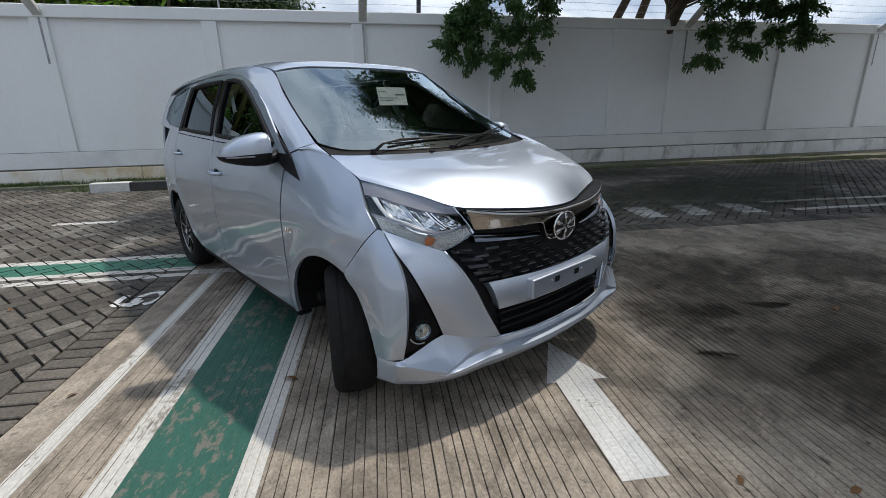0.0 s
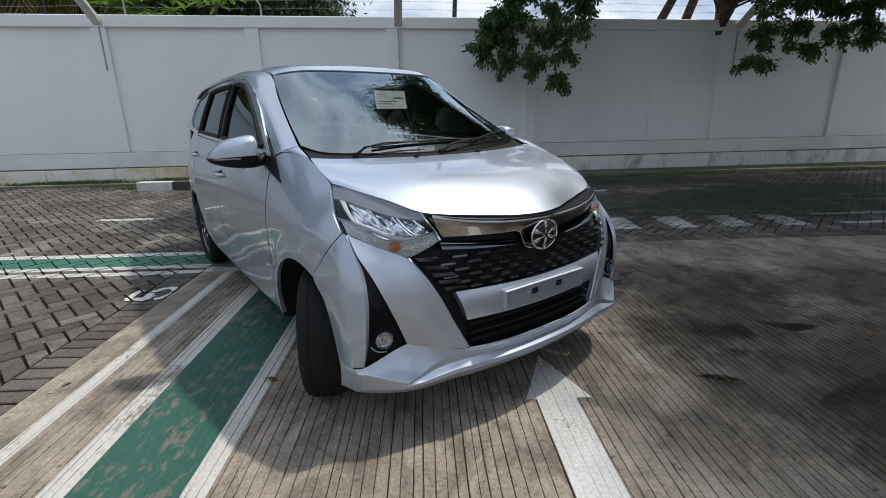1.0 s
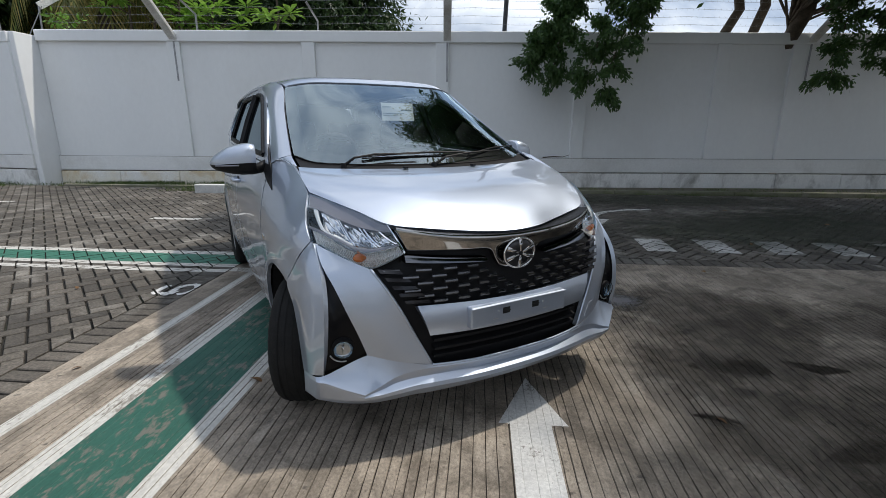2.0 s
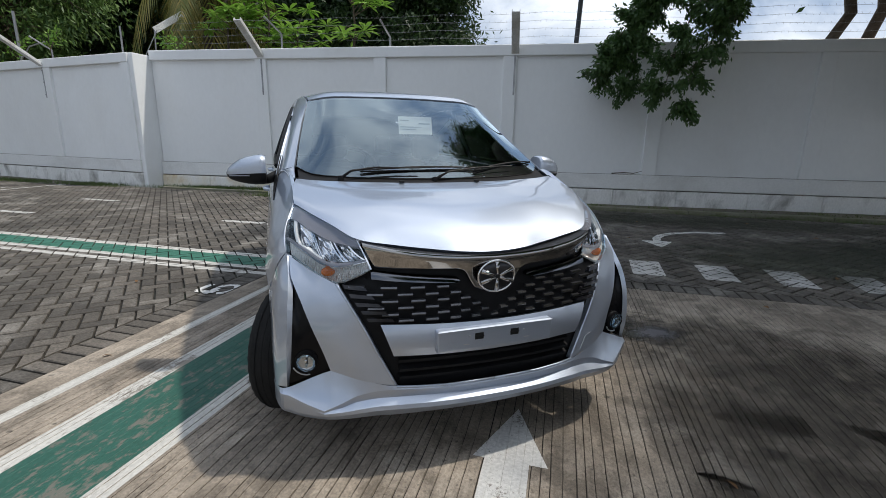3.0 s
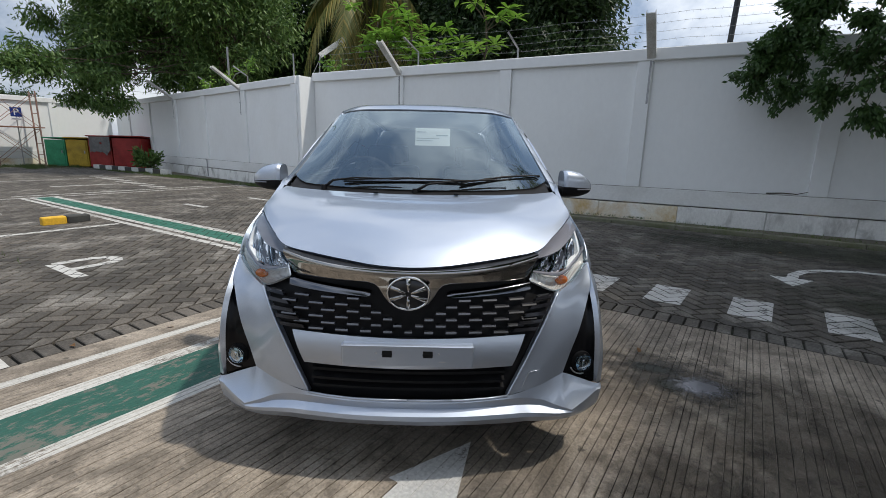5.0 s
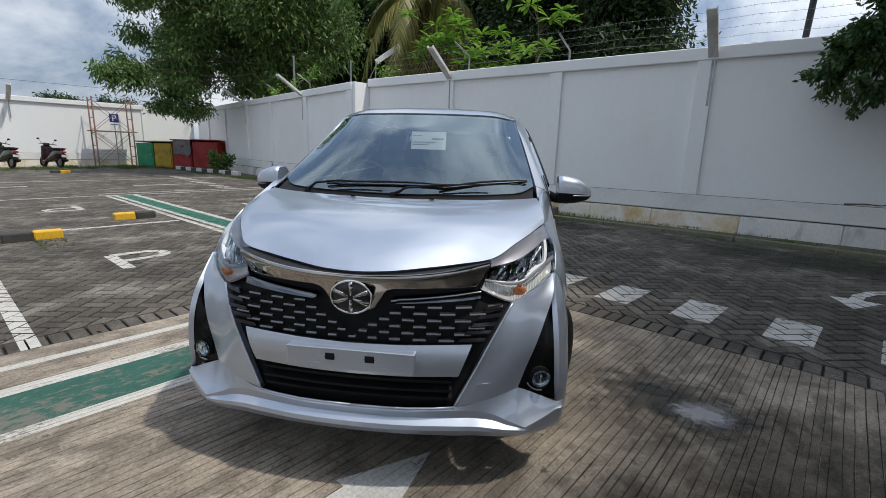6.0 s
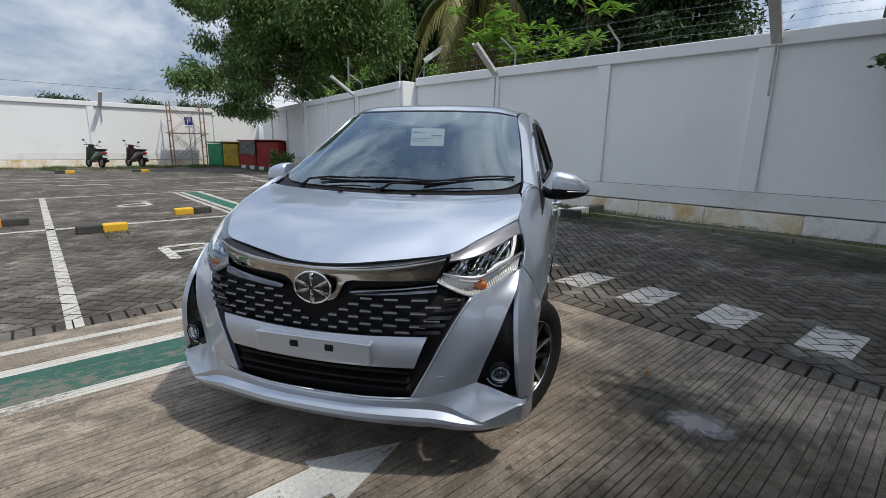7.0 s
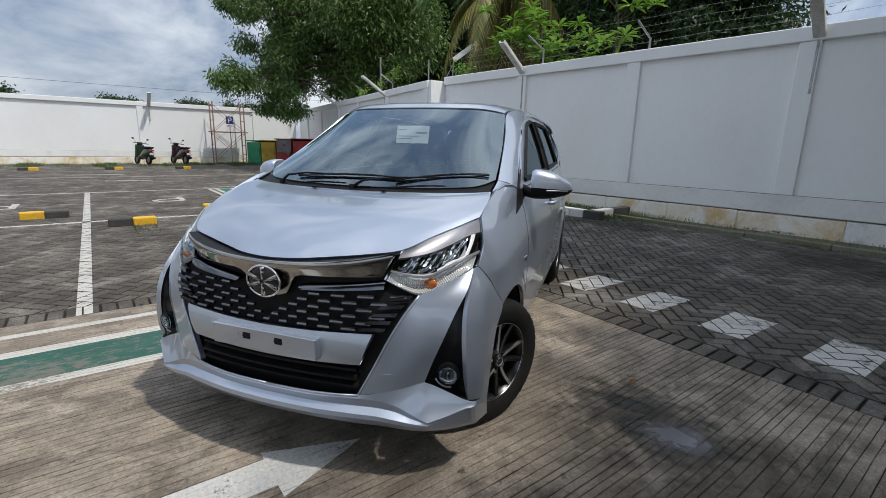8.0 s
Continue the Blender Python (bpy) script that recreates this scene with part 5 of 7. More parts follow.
    hole_f = [(1.19, 1.085), (1.6, 1.092), (2.045, 1.104), (2.085, 1.25), (2.095, 1.428), (1.97, 1.425), (1.83, 1.405), (1.69, 1.352), (1.45, 1.232)]
    frame_r = [(2.11, 1.075), (2.6, 1.088), (3.06, 1.101), (3.03, 1.25), (2.98, 1.455), (2.6, 1.470), (2.185, 1.469), (2.17, 1.25)]
    hole_r = [(2.165, 1.108), (2.6, 1.118), (2.92, 1.128), (2.90, 1.28), (2.86, 1.418), (2.6, 1.430), (2.215, 1.430), (2.21, 1.25)]
    cut_part("window_frame", frame_f, pane_out, PAINT, doors[0], 0.03, flange=0.012, side=s, holes=(hole_f,))
    cut_part("window_frame", frame_r, pane_out, PAINT, doors[1], 0.03, flange=0.012, side=s, holes=(hole_r,))
    for hole, dd in ((hole_f, doors[0]), (hole_r, doors[1])):
        cut_part("side_window", hole, pane, SIDEGLASS, dd, 0.05, flange=0, side=s).visible_shadow = False
    # black seals round the panes
    for hole, dd in ((hole_f, doors[0]), (hole_r, doors[1])):
        bm = tube_bm([Vector((s * (pane_x(a, b) + .006), a, b)) for a, b in dense(hole + hole[:1], .05)], .015, 6)
        part("window_seal", bm, BLACK, dd)
    pil = [(2.075, 1.10), (2.185, 1.108), (2.225, 1.25), (2.225, 1.434), (2.085, 1.434), (2.07, 1.25)]
    cut_part("pillar_cover", pil, lambda y, z: Vector((pane_x(y, z) + .0105, y, z)), PIANO, doors[0], 0.04, flange=0.004, side=s)
    pil2 = [(2.875, 1.12), (3.045, 1.112), (3.02, 1.25), (2.975, 1.43), (2.835, 1.43), (2.87, 1.28)]
    cut_part("pillar_cover", pil2, lambda y, z: Vector((pane_x(y, z) + .0105, y, z)), BLACK, doors[1], 0.04, flange=0.004, side=s)
    qw = [(3.075, 1.135), (3.55, 1.155), (3.74, 1.20), (3.72, 1.30), (3.62, 1.385), (3.25, 1.432), (3.03, 1.440), (3.055, 1.25)]
    cut_part("quarter_window", qw, pane, SIDEGLASS, car, 0.05, flange=0.004, side=s).visible_shadow = False
    qp = [(3.07, 1.097), (3.6, 1.125), (3.90, 1.15), (3.86, 1.30), (3.78, 1.43), (3.5, 1.462), (2.99, 1.468), (3.035, 1.25)]
    cut_part("rear_pillar", qp, pane_out, PAINT, car, 0.04, flange=0.012, side=s, holes=(qw,))
    # pillar and rail between glass, roof and doors
    RAIL = Sheet([
        [(.668, .905, 1.098), (.634, 1.14, 1.217), (.597, 1.36, 1.337), (.558, 1.548, 1.451), (.568, 1.75, 1.489), (.576, 2.1, 1.508), (.58, 2.8, 1.505), (.57, 3.5, 1.467), (.548, 3.76, 1.432)],
        [(.715, .945, 1.082), (.672, 1.18, 1.205), (.632, 1.42, 1.330), (.602, 1.62, 1.428), (.600, 1.80, 1.472), (.602, 2.12, 1.492), (.604, 2.8, 1.489), (.597, 3.5, 1.452), (.575, 3.77, 1.418)],
        [(.746, 1.030, 1.052), (.706, 1.26, 1.180), (.668, 1.50, 1.308), (.638, 1.69, 1.398), (.622, 1.86, 1.446), (.617, 2.14, 1.470), (.618, 2.8, 1.468), (.615, 3.5, 1.432), (.60, 3.78, 1.395)]], 50)
    sheet_part("roof_rail", RAIL, PAINT, car, nu=64, nv=8, flange=0.01, side=s, v=(0.02, 0.97))
    # cowl corner behind the hood
    cs = Sheet([[(.672, .780, 1.052), (.672, .84, 1.072), (.672, .90, 1.096)], [(.700, .785, 1.062), (.712, .86, 1.076), (.735, .96, 1.072)]], 12)
    sheet_part("cowl_corner", cs, PAINT, car, nu=6, nv=6, flange=0.006, side=s)
    # door mirror
    cut_part("mirror_base", [(.885, .940), (1.03, .975), (1.16, 1.03), (1.235, 1.085), (1.30, 1.165), (1.265, 1.175), (1.12, 1.105), (1.02, 1.052)], lambda y, z: Vector((side_x(y, z) + (pane_x(y, z) - side_x(y, z)) * min(1, max(0, (z - 1.02) / .06)) + .004, y, z)), BLACK, doors[0], 0.025, flange=0.006, side=s)
    bm = tube_bm([(s * .74, 1.14, 1.04), (s * .80, 1.14, 1.018), (s * .86, 1.15, 1.012), (s * .92, 1.165, 1.016)], [.030, .024, .022, .018], 10)
    part("mirror_arm", bm, BLACK, doors[0], smooth=True)

    def pod(u, ang, out=0.0):
        """A point of the mirror housing: u from the door outwards, ang round its section (0 to the rear)."""
        zt = table((0, .08, .3, .6, .85, .95, 1), (1.140, 1.147, 1.142, 1.124, 1.090, 1.070, 1.050), u)
        zb = table((0, .1, .5, .85, .95, 1), (.992, .990, .994, 1.010, 1.022, 1.036), u)
        w = table((0, .1, .6, .85, .95, 1), (.070, .080, .078, .060, .040, .014), u) + out
        ca, sa = math.cos(ang), math.sin(ang)
        h = (zt - zb) / 2 + out
        return Vector((.805 + .20 * u, 1.15 + .085 * u * u + w * math.copysign(abs(ca) ** .62, ca), (zt + zb) / 2 + h * math.copysign(abs(sa) ** .62, sa)))

    def shell(lo, hi, inset, nm, mat_):
        bm = bmesh.new()
        rings = [[bm.verts.new(pod(k / 24, lo + (hi - lo) * j / 20, -inset)) for j in range(21)] for k in range(25)]
        for A, B in zip(rings, rings[1:]):
            for j in range(20):
                bm.faces.new((A[j], A[j + 1], B[j + 1], B[j]))
        for R_ in (rings[0], rings[-1]):
            bm.faces.new(R_)
        return finish(bm, nm, mat_, doors[0], "", 0, s, 40, ref=(s * .9, 1.17, 1.07))
    shell(math.pi * 1.02, -math.pi * .02, 0.0, "mirror_shell", PAINT)
    shell(-math.pi * .02, -math.pi * .98, 0.002, "mirror_lower", BLACK)
    bm = tube_bm([pod(.40 + .055 * k, math.pi * 1.05, .0005) for k in range(10)], .0035, 6)
    bmesh.ops.scale(bm, vec=(s, 1, 1), verts=bm.verts)
    part("mirror_signal", bm, SMOKE, doors[0])

# ---- car: front face ----
def face_y(x, z):
    x = abs(x)
    a = table((.34, .47, .58, .68, .75, .80, .86), (-.005, .003, .005, .012, .022, .030, .040), z)
    b = table((.60, .66, .72, .78, .88), (0, .012, .037, .068, .10), z)
    return a + .2 * x * x + b * (x / .5) ** 4


def face(off):
    return lambda x, z: Vector((x, face_y(x, z) + off, z))


def both(half):
    return list(half) + [(-x, z) for x, z in half[::-1]]


FRONT_REF = (0, 1.5, .6)
grille = cut_part("grille", both([(.0001, .30), (.41, .30), (.46, .46), (.505, .575), (.535, .655), (.565, .722), (.47, .79), (.0001, .83)]), face(.045), BLACK, car, 0.05, flange=0.02, ref=FRONT_REF, label="black honeycomb radiator grille")
# the smoked chrome wing under the bonnet edge
wing_x, wing_z = (0, .12, .235, .36, .476), (.829, .833, .841, .856, .875)
low_x, low_z = [0, .04, .072, .092, .106, .122, .15, .30, .437, .476], [.686, .688, .700, .730, .757, .774, .783, .785, .786, .868]
# its section: a small round at the top, an upright band, then a hollow that turns under
sect_d = np.linspace(0, .16, 161)
sect_y = np.cumsum(np.interp(sect_d, (0, .004, .010, .015, .020, .029, .060, .080, .16), (-1.0, -.45, -.18, -.01, .16, .44, .50, .16, .10))) * .001


def wing(x, d):
    return Vector((x, face_y(x, .82) - .020 + float(np.interp(d, sect_d, sect_y)), table(wing_x, wing_z, abs(x)) - d))


bm, cols = bmesh.new(), []
for k in range(161):
    x = -.476 + .952 * k / 160
    deep = table(wing_x, wing_z, abs(x)) - float(np.interp(abs(x), low_x, low_z))
    ds = [0, .002, .004, .0065, .009] + [.009 + (max(deep, .012) - .009) * q / 14 for q in range(1, 15)]
    col = [bm.verts.new(wing(x, d)) for d in ds]
    p = wing(x, ds[-1])
    col += [bm.verts.new(p + Vector((0, .003, -.0015))), bm.verts.new(p + Vector((0, .030, -.001)))]
    cols.append(col)
for A, B in zip(cols, cols[1:]):
    for q in range(len(A) - 1):
        bm.faces.new((A[q], B[q], B[q + 1], A[q + 1]))
bmesh.ops.recalc_face_normals(bm, faces=bm.faces)
part("chrome_wing", bm, DCHROME, grille, "smoked chrome wing trim", smooth=True)
# the black edge behind the wing, running back under the bonnet
bm, rows = bmesh.new(), []
for k in range(41):
    x = -.476 + .952 * k / 40
    p = wing(x, 0)
    hy = table((0, .12, .235, .36, .49), (.030, .045, .088, .132, .180), abs(x))
    hz = table((0, .12, .235, .36, .49), (.838, .841, .848, .860, .880), abs(x))
    rows.append([bm.verts.new(p), bm.verts.new((x, (p.y + hy) / 2, (p.z + hz) / 2 - .004)), bm.verts.new((x, hy + .006, hz - .011))])
for A, B in zip(rows, rows[1:]):
    for j in (0, 1):
        bm.faces.new((A[j], B[j], B[j + 1], A[j + 1]))
part("wing_lip", bm, BLACK, grille, smooth=True)
# a dark glossy moulding under each half of the wing, thicker outwards, with a rounded upper edge
for s in (-1, 1):
    bm, cols = bmesh.new(), []
    for k in range(25):
        f = k / 24
        x = .138 + .312 * f
        z0, z1 = .726 + .016 * f, .745 + .027 * f
        if k == 0:
            z0, z1 = .733, .741
        y = face_y(x, (z0 + z1) / 2)
        cols.append([bm.verts.new((s * x, y + a, z0 + (z1 - z0) * b)) for a, b in ((.030, -.05), (.003, 0), (.0, .10), (.002, .35), (.006, .65), (.010, .88), (.016, 1), (.034, 1.02))])
    for A, B in zip(cols, cols[1:]):
        for q in range(7):
            bm.faces.new((A[q], B[q], B[q + 1], A[q + 1]))
    for c in (cols[0], cols[-1]):
        bm.faces.new(c)
    bmesh.ops.recalc_face_normals(bm, faces=bm.faces)
    finish(bm, "grille_trim", TRIM, grille, "", 0.0, 1, 40, FRONT_REF)
# rows of short bars in a black lattice
bar = bmesh.new()
bar_sect = ((.5, -.5), (-.42, -.2), (-.5, .08), (-.25, .46), (.5, .56))
ends = [[bar.verts.new((x, y, z)) for y, z in bar_sect] for x in (-.5, .5)]
for q in range(4):
    bar.faces.new((ends[0][q], ends[0][q + 1], ends[1][q + 1], ends[1][q]))
for e in ends:
    bar.faces.new(e)
bmesh.ops.recalc_face_normals(bar, faces=bar.faces)
bar_me = bpy.data.meshes.new("grille_bar")
bar.to_mesh(bar_me)
bar.free()
# near-black body, lighter top chamfer: the sky's reflection put into the colours
for mt in (plain("grille_bar_black", (0.035, 0.036, 0.040), 0.3, 0.3), BARSHEEN):
    bar_me.materials.append(mt)
bar_me.polygons[2].material_index = 1
for row in range(7):
    z = .5985 + .0235 * row
    x = .0 if row % 2 == 0 else .039
    while x < .52:
        step = .074 + .075 * min(1, x / .42) * .5
        ln = .026 + .032 * min(1, x / .38)
        lim = .425 + (z - .583) * .86
        top_ok = z < table((0, .13, .2, .44), (.60, .70, .722, .748), x) if x < .44 else z < .735
        if x < lim and math.hypot(x / .105, (z - .745) / .075) > 1.0 and top_ok:
            for s in ((1, -1) if x else (1,)):
                y = face_y(x, z)
                slope = (face_y(x + .02, z) - face_y(x - .02, z)) / .04
                ob = new("grille_bar", bar_me)
                ob.parent = grille
                ob.matrix_basis = Matrix.Translation((s * x, y + .008, z)) @ Matrix.Rotation(math.atan(slope) * s, 4, "Z") @ Matrix.Diagonal((ln, .016, .0125, 1))
        x += step
for s in (-1, 1):
    for k in range(5):
        z = .60 + .027 * k
        xa = .455 + (z - .60) * .80
        cut_part("grille_fin", [(xa - .075, z), (xa + .018 - .004 * k, z + .004), (xa + .024 - .004 * k, z + .017), (xa - .065, z + .012)], face(-.002), FIN, grille, 0.03, flange=0.02, side=s, ref=FRONT_REF)
# emblem
def ellipse_ring(rx, rz, r, yy, n=40, cz=.749):
    return [(rx * math.cos(6.28319 * k / n), yy, cz + rz * math.sin(6.28319 * k / n)) for k in range(n + 1)]


bm = bmesh.new()
bmesh.ops.create_uvsphere(bm, u_segments=32, v_segments=12, radius=1, matrix=Matrix.Translation((0, .012, .749)) @ Matrix.Diagonal((.074, .014, .059, 1)))
em = part("emblem", bm, plain("emblem_dark", (.03, .03, .032), .1, .4), car, "round chrome emblem", smooth=True)
part("emblem_ring", tube_bm(ellipse_ring(.074, .059, 0, .006), .0045, 8, None, False), CHROME, em, smooth=True)
for a_ in (90, 25, 155, 205, 335, 270):
    c_, s_ = math.cos(radians(a_)), math.sin(radians(a_))
    part("emblem_bar", tube_bm([(.010 * c_, -.001, .749 + .008 * s_), (.068 * c_, .006, .749 + .054 * s_)], [.005, .011], 8), DCHROME, em, smooth=True)
# silver beam and plate holder
beam = cut_part("front_bumper", both([(.0001, .460), (.2, .462), (.386, .469), (.430, .590), (.2, .581), (.0001, .578)]), lambda x, z: Vector((x, face_y(x, z) - .010 + .010 * ((z - .52) / .06) ** 2, z)), PAINT, car, 0.02, "silver sculpted front bumper with sharp creases", flange=0.04, ref=FRONT_REF)
holder = part("plate_holder", box_bm(-.237, -.022, .479, .237, .03, .564, .006, 2), PAINT, car)
for s in (-1, 1):
    part("bracket_slot", box_bm(s * .073 - .019, -.0235, .516, s * .073 + .019, -.01, .545, .003), plain("hole_black", (.004, .004, .004), .9), holder)
    part("slot_bridge", box_bm(s * .073 - .019, -.0245, .528, s * .073 + .019, -.0225, .532), BLACK, holder)
    bm = bmesh.new()
    bmesh.ops.create_cone(bm, segments=8, radius1=.004, radius2=.003, depth=.004, cap_ends=True, matrix=pose(s * .112, -.024, .534, 90))
    part("screw", bm, SATIN, holder)
    part("slot_mark", box_bm(s * .125 - .012, -.0235, .502, s * .125 + .012, -.021, .505), SATIN, holder)
part("holder_ridge", box_bm(-.237, -.026, .557, .237, -.021, .564, .002), PAINT, holder)
# lower opening
for z, d in ((.372, .02), (.405, .012), (.438, .018)):
    bm = bmesh.new()
    rows = []
    for k in range(25):
        x = -.362 + .724 * k / 24
        y = face_y(x, z) + d
        rows.append([bm.verts.new((x, y + a, z + b)) for a, b in ((0, -.006), (0, .004), (.03, .012), (.03, -.002))])
    for A, B in zip(rows, rows[1:]):
        for j in range(4):
            bm.faces.new((A[j], A[(j + 1) % 4], B[(j + 1) % 4], B[j]))
    bmesh.ops.recalc_face_normals(bm, faces=bm.faces)
    part("lower_slat", bm, BLACK, grille)

# bumper: creased faces between feature lines
bumper = beam
# sections of the lower bumper: the middle, then the corner
SECT = [
    (0, [(-.012, .345), (-.018, .335), (-.004, .303), (-.028, .285), (-.031, .268), (.0, .232), (.06, .220)]),
    (.2, [(-.004, .345), (-.010, .335), (.004, .303), (-.020, .285), (-.023, .268), (.008, .232), (.07, .220)]),
    (.38, [(.029, .349), (.025, .336), (.032, .303), (.008, .283), (.005, .267), (.030, .231), (.09, .219)]),
    (.45, [(.049, .361), (.045, .330), (.049, .299), (.026, .279), (.023, .263), (.046, .230), (.10, .218)]),
    (.52, [(.077, .378), (.060, .314), (.064, .288), (.038, .272), (.037, .257), (.056, .228), (.12, .217)]),
    (.57, [(.107, .392), (.064, .293), (.067, .274), (.050, .264), (.050, .251), (.066, .226), (.14, .216)]),
    (.604, [(.121, .400), (.066, .281), (.068, .269), (.058, .261), (.060, .248), (.076, .225), (.148, .215)]),
    (.637, [(.138, .384), (.068, .270), (.070, .262), (.068, .257), (.072, .245), (.09, .224), (.16, .214)]),
    (.70, [(.153, .357), (.112, .288), (.112, .277), (.113, .268), (.118, .240), (.13, .222), (.19, .214)]),
    (.757, [(.172, .331), (.156, .307), (.156, .296), (.158, .286), (.170, .238), (.18, .222), (.23, .214)]),
    (.788, [(.200, .323), (.184, .310), (.186, .301), (.190, .290), (.205, .240), (.215, .224), (.25, .214)]),
    (.806, [(.288, .314), (.285, .307), (.285, .299), (.286, .286), (.288, .245), (.290, .228), (.30, .216)])]
SX = [x0 for x0, P in SECT]


def sect_at(x, j):
    """The blade's feature line j at half width x: smooth across the middle, with a break at the corner."""
    i = max(k for k in range(len(SX) - 1) if SX[k] <= x + 1e-9)
    h, out, knee = SX[i + 1] - SX[i], [], .604 if j == 0 else .637
    for c in (0, 1):
        val = [P[j][c] for x0, P in SECT]

        def tangent(k, forward):
            if k == 0:
                return 0.0
            if k == len(SX) - 1 or (SX[k] == knee and not forward):
                return (val[k] - val[k - 1]) / (SX[k] - SX[k - 1])
            if SX[k] == knee:
                return (val[k + 1] - val[k]) / (SX[k + 1] - SX[k])
            return (val[k + 1] - val[k - 1]) / (SX[k + 1] - SX[k - 1])
        u = (x - SX[i]) / h
        out.append((2 * u**3 - 3 * u**2 + 1) * val[i] + (u**3 - 2 * u**2 + u) * h * tangent(i, True) + (-2 * u**3 + 3 * u**2) * val[i + 1] + (u**3 - u**2) * h * tangent(i + 1, False))
    return out


for s in (-1, 1):
    L1 = [(.568, .146, .722), (.528, .100, .655), (.487, .070, .575), (.433, .050, .46), (.376, .030, .346)]
    LM = [(.648, .212, .760), (.610, .143, .66), (.573, .102, .55), (.532, .078, .44), (.50, .066, .372)]
    L2 = [(.722, .315, .800), (.722, .252, .740), (.695, .192, .66), (.664, .153, .569), (.628, .133, .473), (.604, .121, .400)]
    sheet_part("bumper_cheek", Sheet([L1, LM, L2], 24), PAINT, bumper, nu=28, nv=20, flange=0.025, side=s)
    # rolled edge along the grille
    part("cheek_edge", tube_bm([(s * p[0], p[1] + .004, p[2]) for p in spline(L1, 20)], .006, 8), PAINT, bumper, smooth=True)
    L3 = [(.730, .318, .802), (.731, .255, .742), (.738, .192, .666), (.745, .163, .593), (.753, .152, .49), (.758, .160, .385), (.759, .174, .331)]
    LN = [tuple(side(.331, .803)), (.757, .300, .735), (.776, .268, .64), (.787, .235, .53), (.793, .212, .43), (.790, .205, .327)]
    L4 = [tuple(side(.341, .803)), tuple(side(.372, .765)), tuple(side(.405, .722)), tuple(side(.448, .666)), tuple(side(.486, .618)), (.806, .400, .542), (.807, .335, .445), (.807, .302, .36), (.806, .290, .312)]
    sheet_part("bumper_corner", Sheet([L3, LN, L4], 24), PAINT, bumper, nu=28, nv=14, flange=0.02, side=s)
    # lower blade and lip
    bm = bmesh.new()
    prev = None
    for xx in [.604 * k / 38 for k in range(39)] + [.612, .620, .628, .637] + [.637 + .169 * k / 16 for k in range(1, 17)]:
        pts = [Vector((xx, *sect_at(xx, j_))) for j_ in range(7)]
        # the shelf: a hollow curve from the cheek down to the outer crease
        dip = .12 * min(1, max(0, (xx - .45) / .13))
        hollow = Vector((xx, pts[0].y + (.5 - dip) * (pts[1].y - pts[0].y), pts[0].z + (.5 + dip) * (pts[1].z - pts[0].z)))
        shelf = [(1 - q) ** 2 * pts[0] + 2 * q * (1 - q) * hollow + q * q * pts[1] for q in (0, .2, .4, .6, .8)]
        ring = [bm.verts.new(p_) for p_ in shelf + pts[1:]]
        if prev:
            for j in range(10):
                bm.faces.new((prev[j], prev[j + 1], ring[j + 1], ring[j]))
        prev = ring
    finish(bm, "bumper_blade", PAINT, bumper, "", 0.0, s, 14)
    # lip highlight edge above the blade
    part("opening_edge", tube_bm([(s * .001, -.013, .343), (s * .1, -.011, .343), (s * .2, -.005, .343), (s * .3, .011, .344), (s * .376, .029, .346)], .005, 8), PAINT, bumper, smooth=True)
    # dark insert with the fog lamp
    T2 = [(.7255, .262, .742), (.696, .206, .66), (.664, .168, .569), (.627, .148, .473), (.603, .137, .398)]
    TM = [(.7285, .264, .742), (.717, .212, .655), (.705, .178, .565), (.696, .162, .465), (.695, .160, .366)]
    T3 = [(.7305, .262, .742), (.737, .204, .666), (.744, .175, .593), (.752, .164, .49), (.757, .172, .385), (.758, .184, .330)]
    ins = sheet_part("fog_surround", Sheet([T2, TM, T3], 24), PIANO, car, nu=24, nv=12, flange=0.02, side=s, label="gloss black triangular insert")
    fc = Vector((s * .684, .163, .434))
    aim = Matrix.Translation(fc) @ Matrix.Rotation(radians(12 * s), 4, "Z")
    bm = bmesh.new()
    bmesh.ops.create_cone(bm, segments=28, radius1=.047, radius2=.041, depth=.03, cap_ends=True, matrix=aim @ pose(0, .004, 0, 90))
    part("fog_bezel", bm, BLACK, ins)
    bm, rings = bmesh.new(), []
    for r_, dy in ((.035, -.020), (.033, -.016), (.028, -.0135), (.018, -.0125), (.006, -.012)):
        rings.append([bm.verts.new(aim @ Vector((r_ * math.cos(6.283185 * k / 28), dy, r_ * math.sin(6.283185 * k / 28)))) for k in range(28)])
    for A, B in zip(rings, rings[1:]):
        for k in range(28):
            bm.faces.new((A[k], A[(k + 1) % 28], B[(k + 1) % 28], B[k]))
    part("fog_reflector", bm, plain("fog_chrome", (.62, .62, .63), .14, 1.0) if "fog_chrome" not in bpy.data.materials else bpy.data.materials["fog_chrome"], ins, smooth=True)
    bm = bmesh.new()
    bmesh.ops.create_uvsphere(bm, u_segments=24, v_segments=10, radius=1, matrix=aim @ Matrix.Translation((0, -.021, 0)) @ Matrix.Diagonal((.035, .007, .035, 1)))
    part("fog_lens", bm, LENS, ins, smooth=True)
    part("fog_ring", tube_bm([aim @ Vector((.036 * math.cos(a), -.027, .036 * math.sin(a))) for a in [6.2832 * k / 28 for k in range(29)]], .002, 6, None, False), PIANO, ins, smooth=True)
    part("fog_bulb", tube_bm([aim @ Vector((0, -.022, -.015)), aim @ Vector((0, -.025, .012))], .004, 8), CHROME, ins)
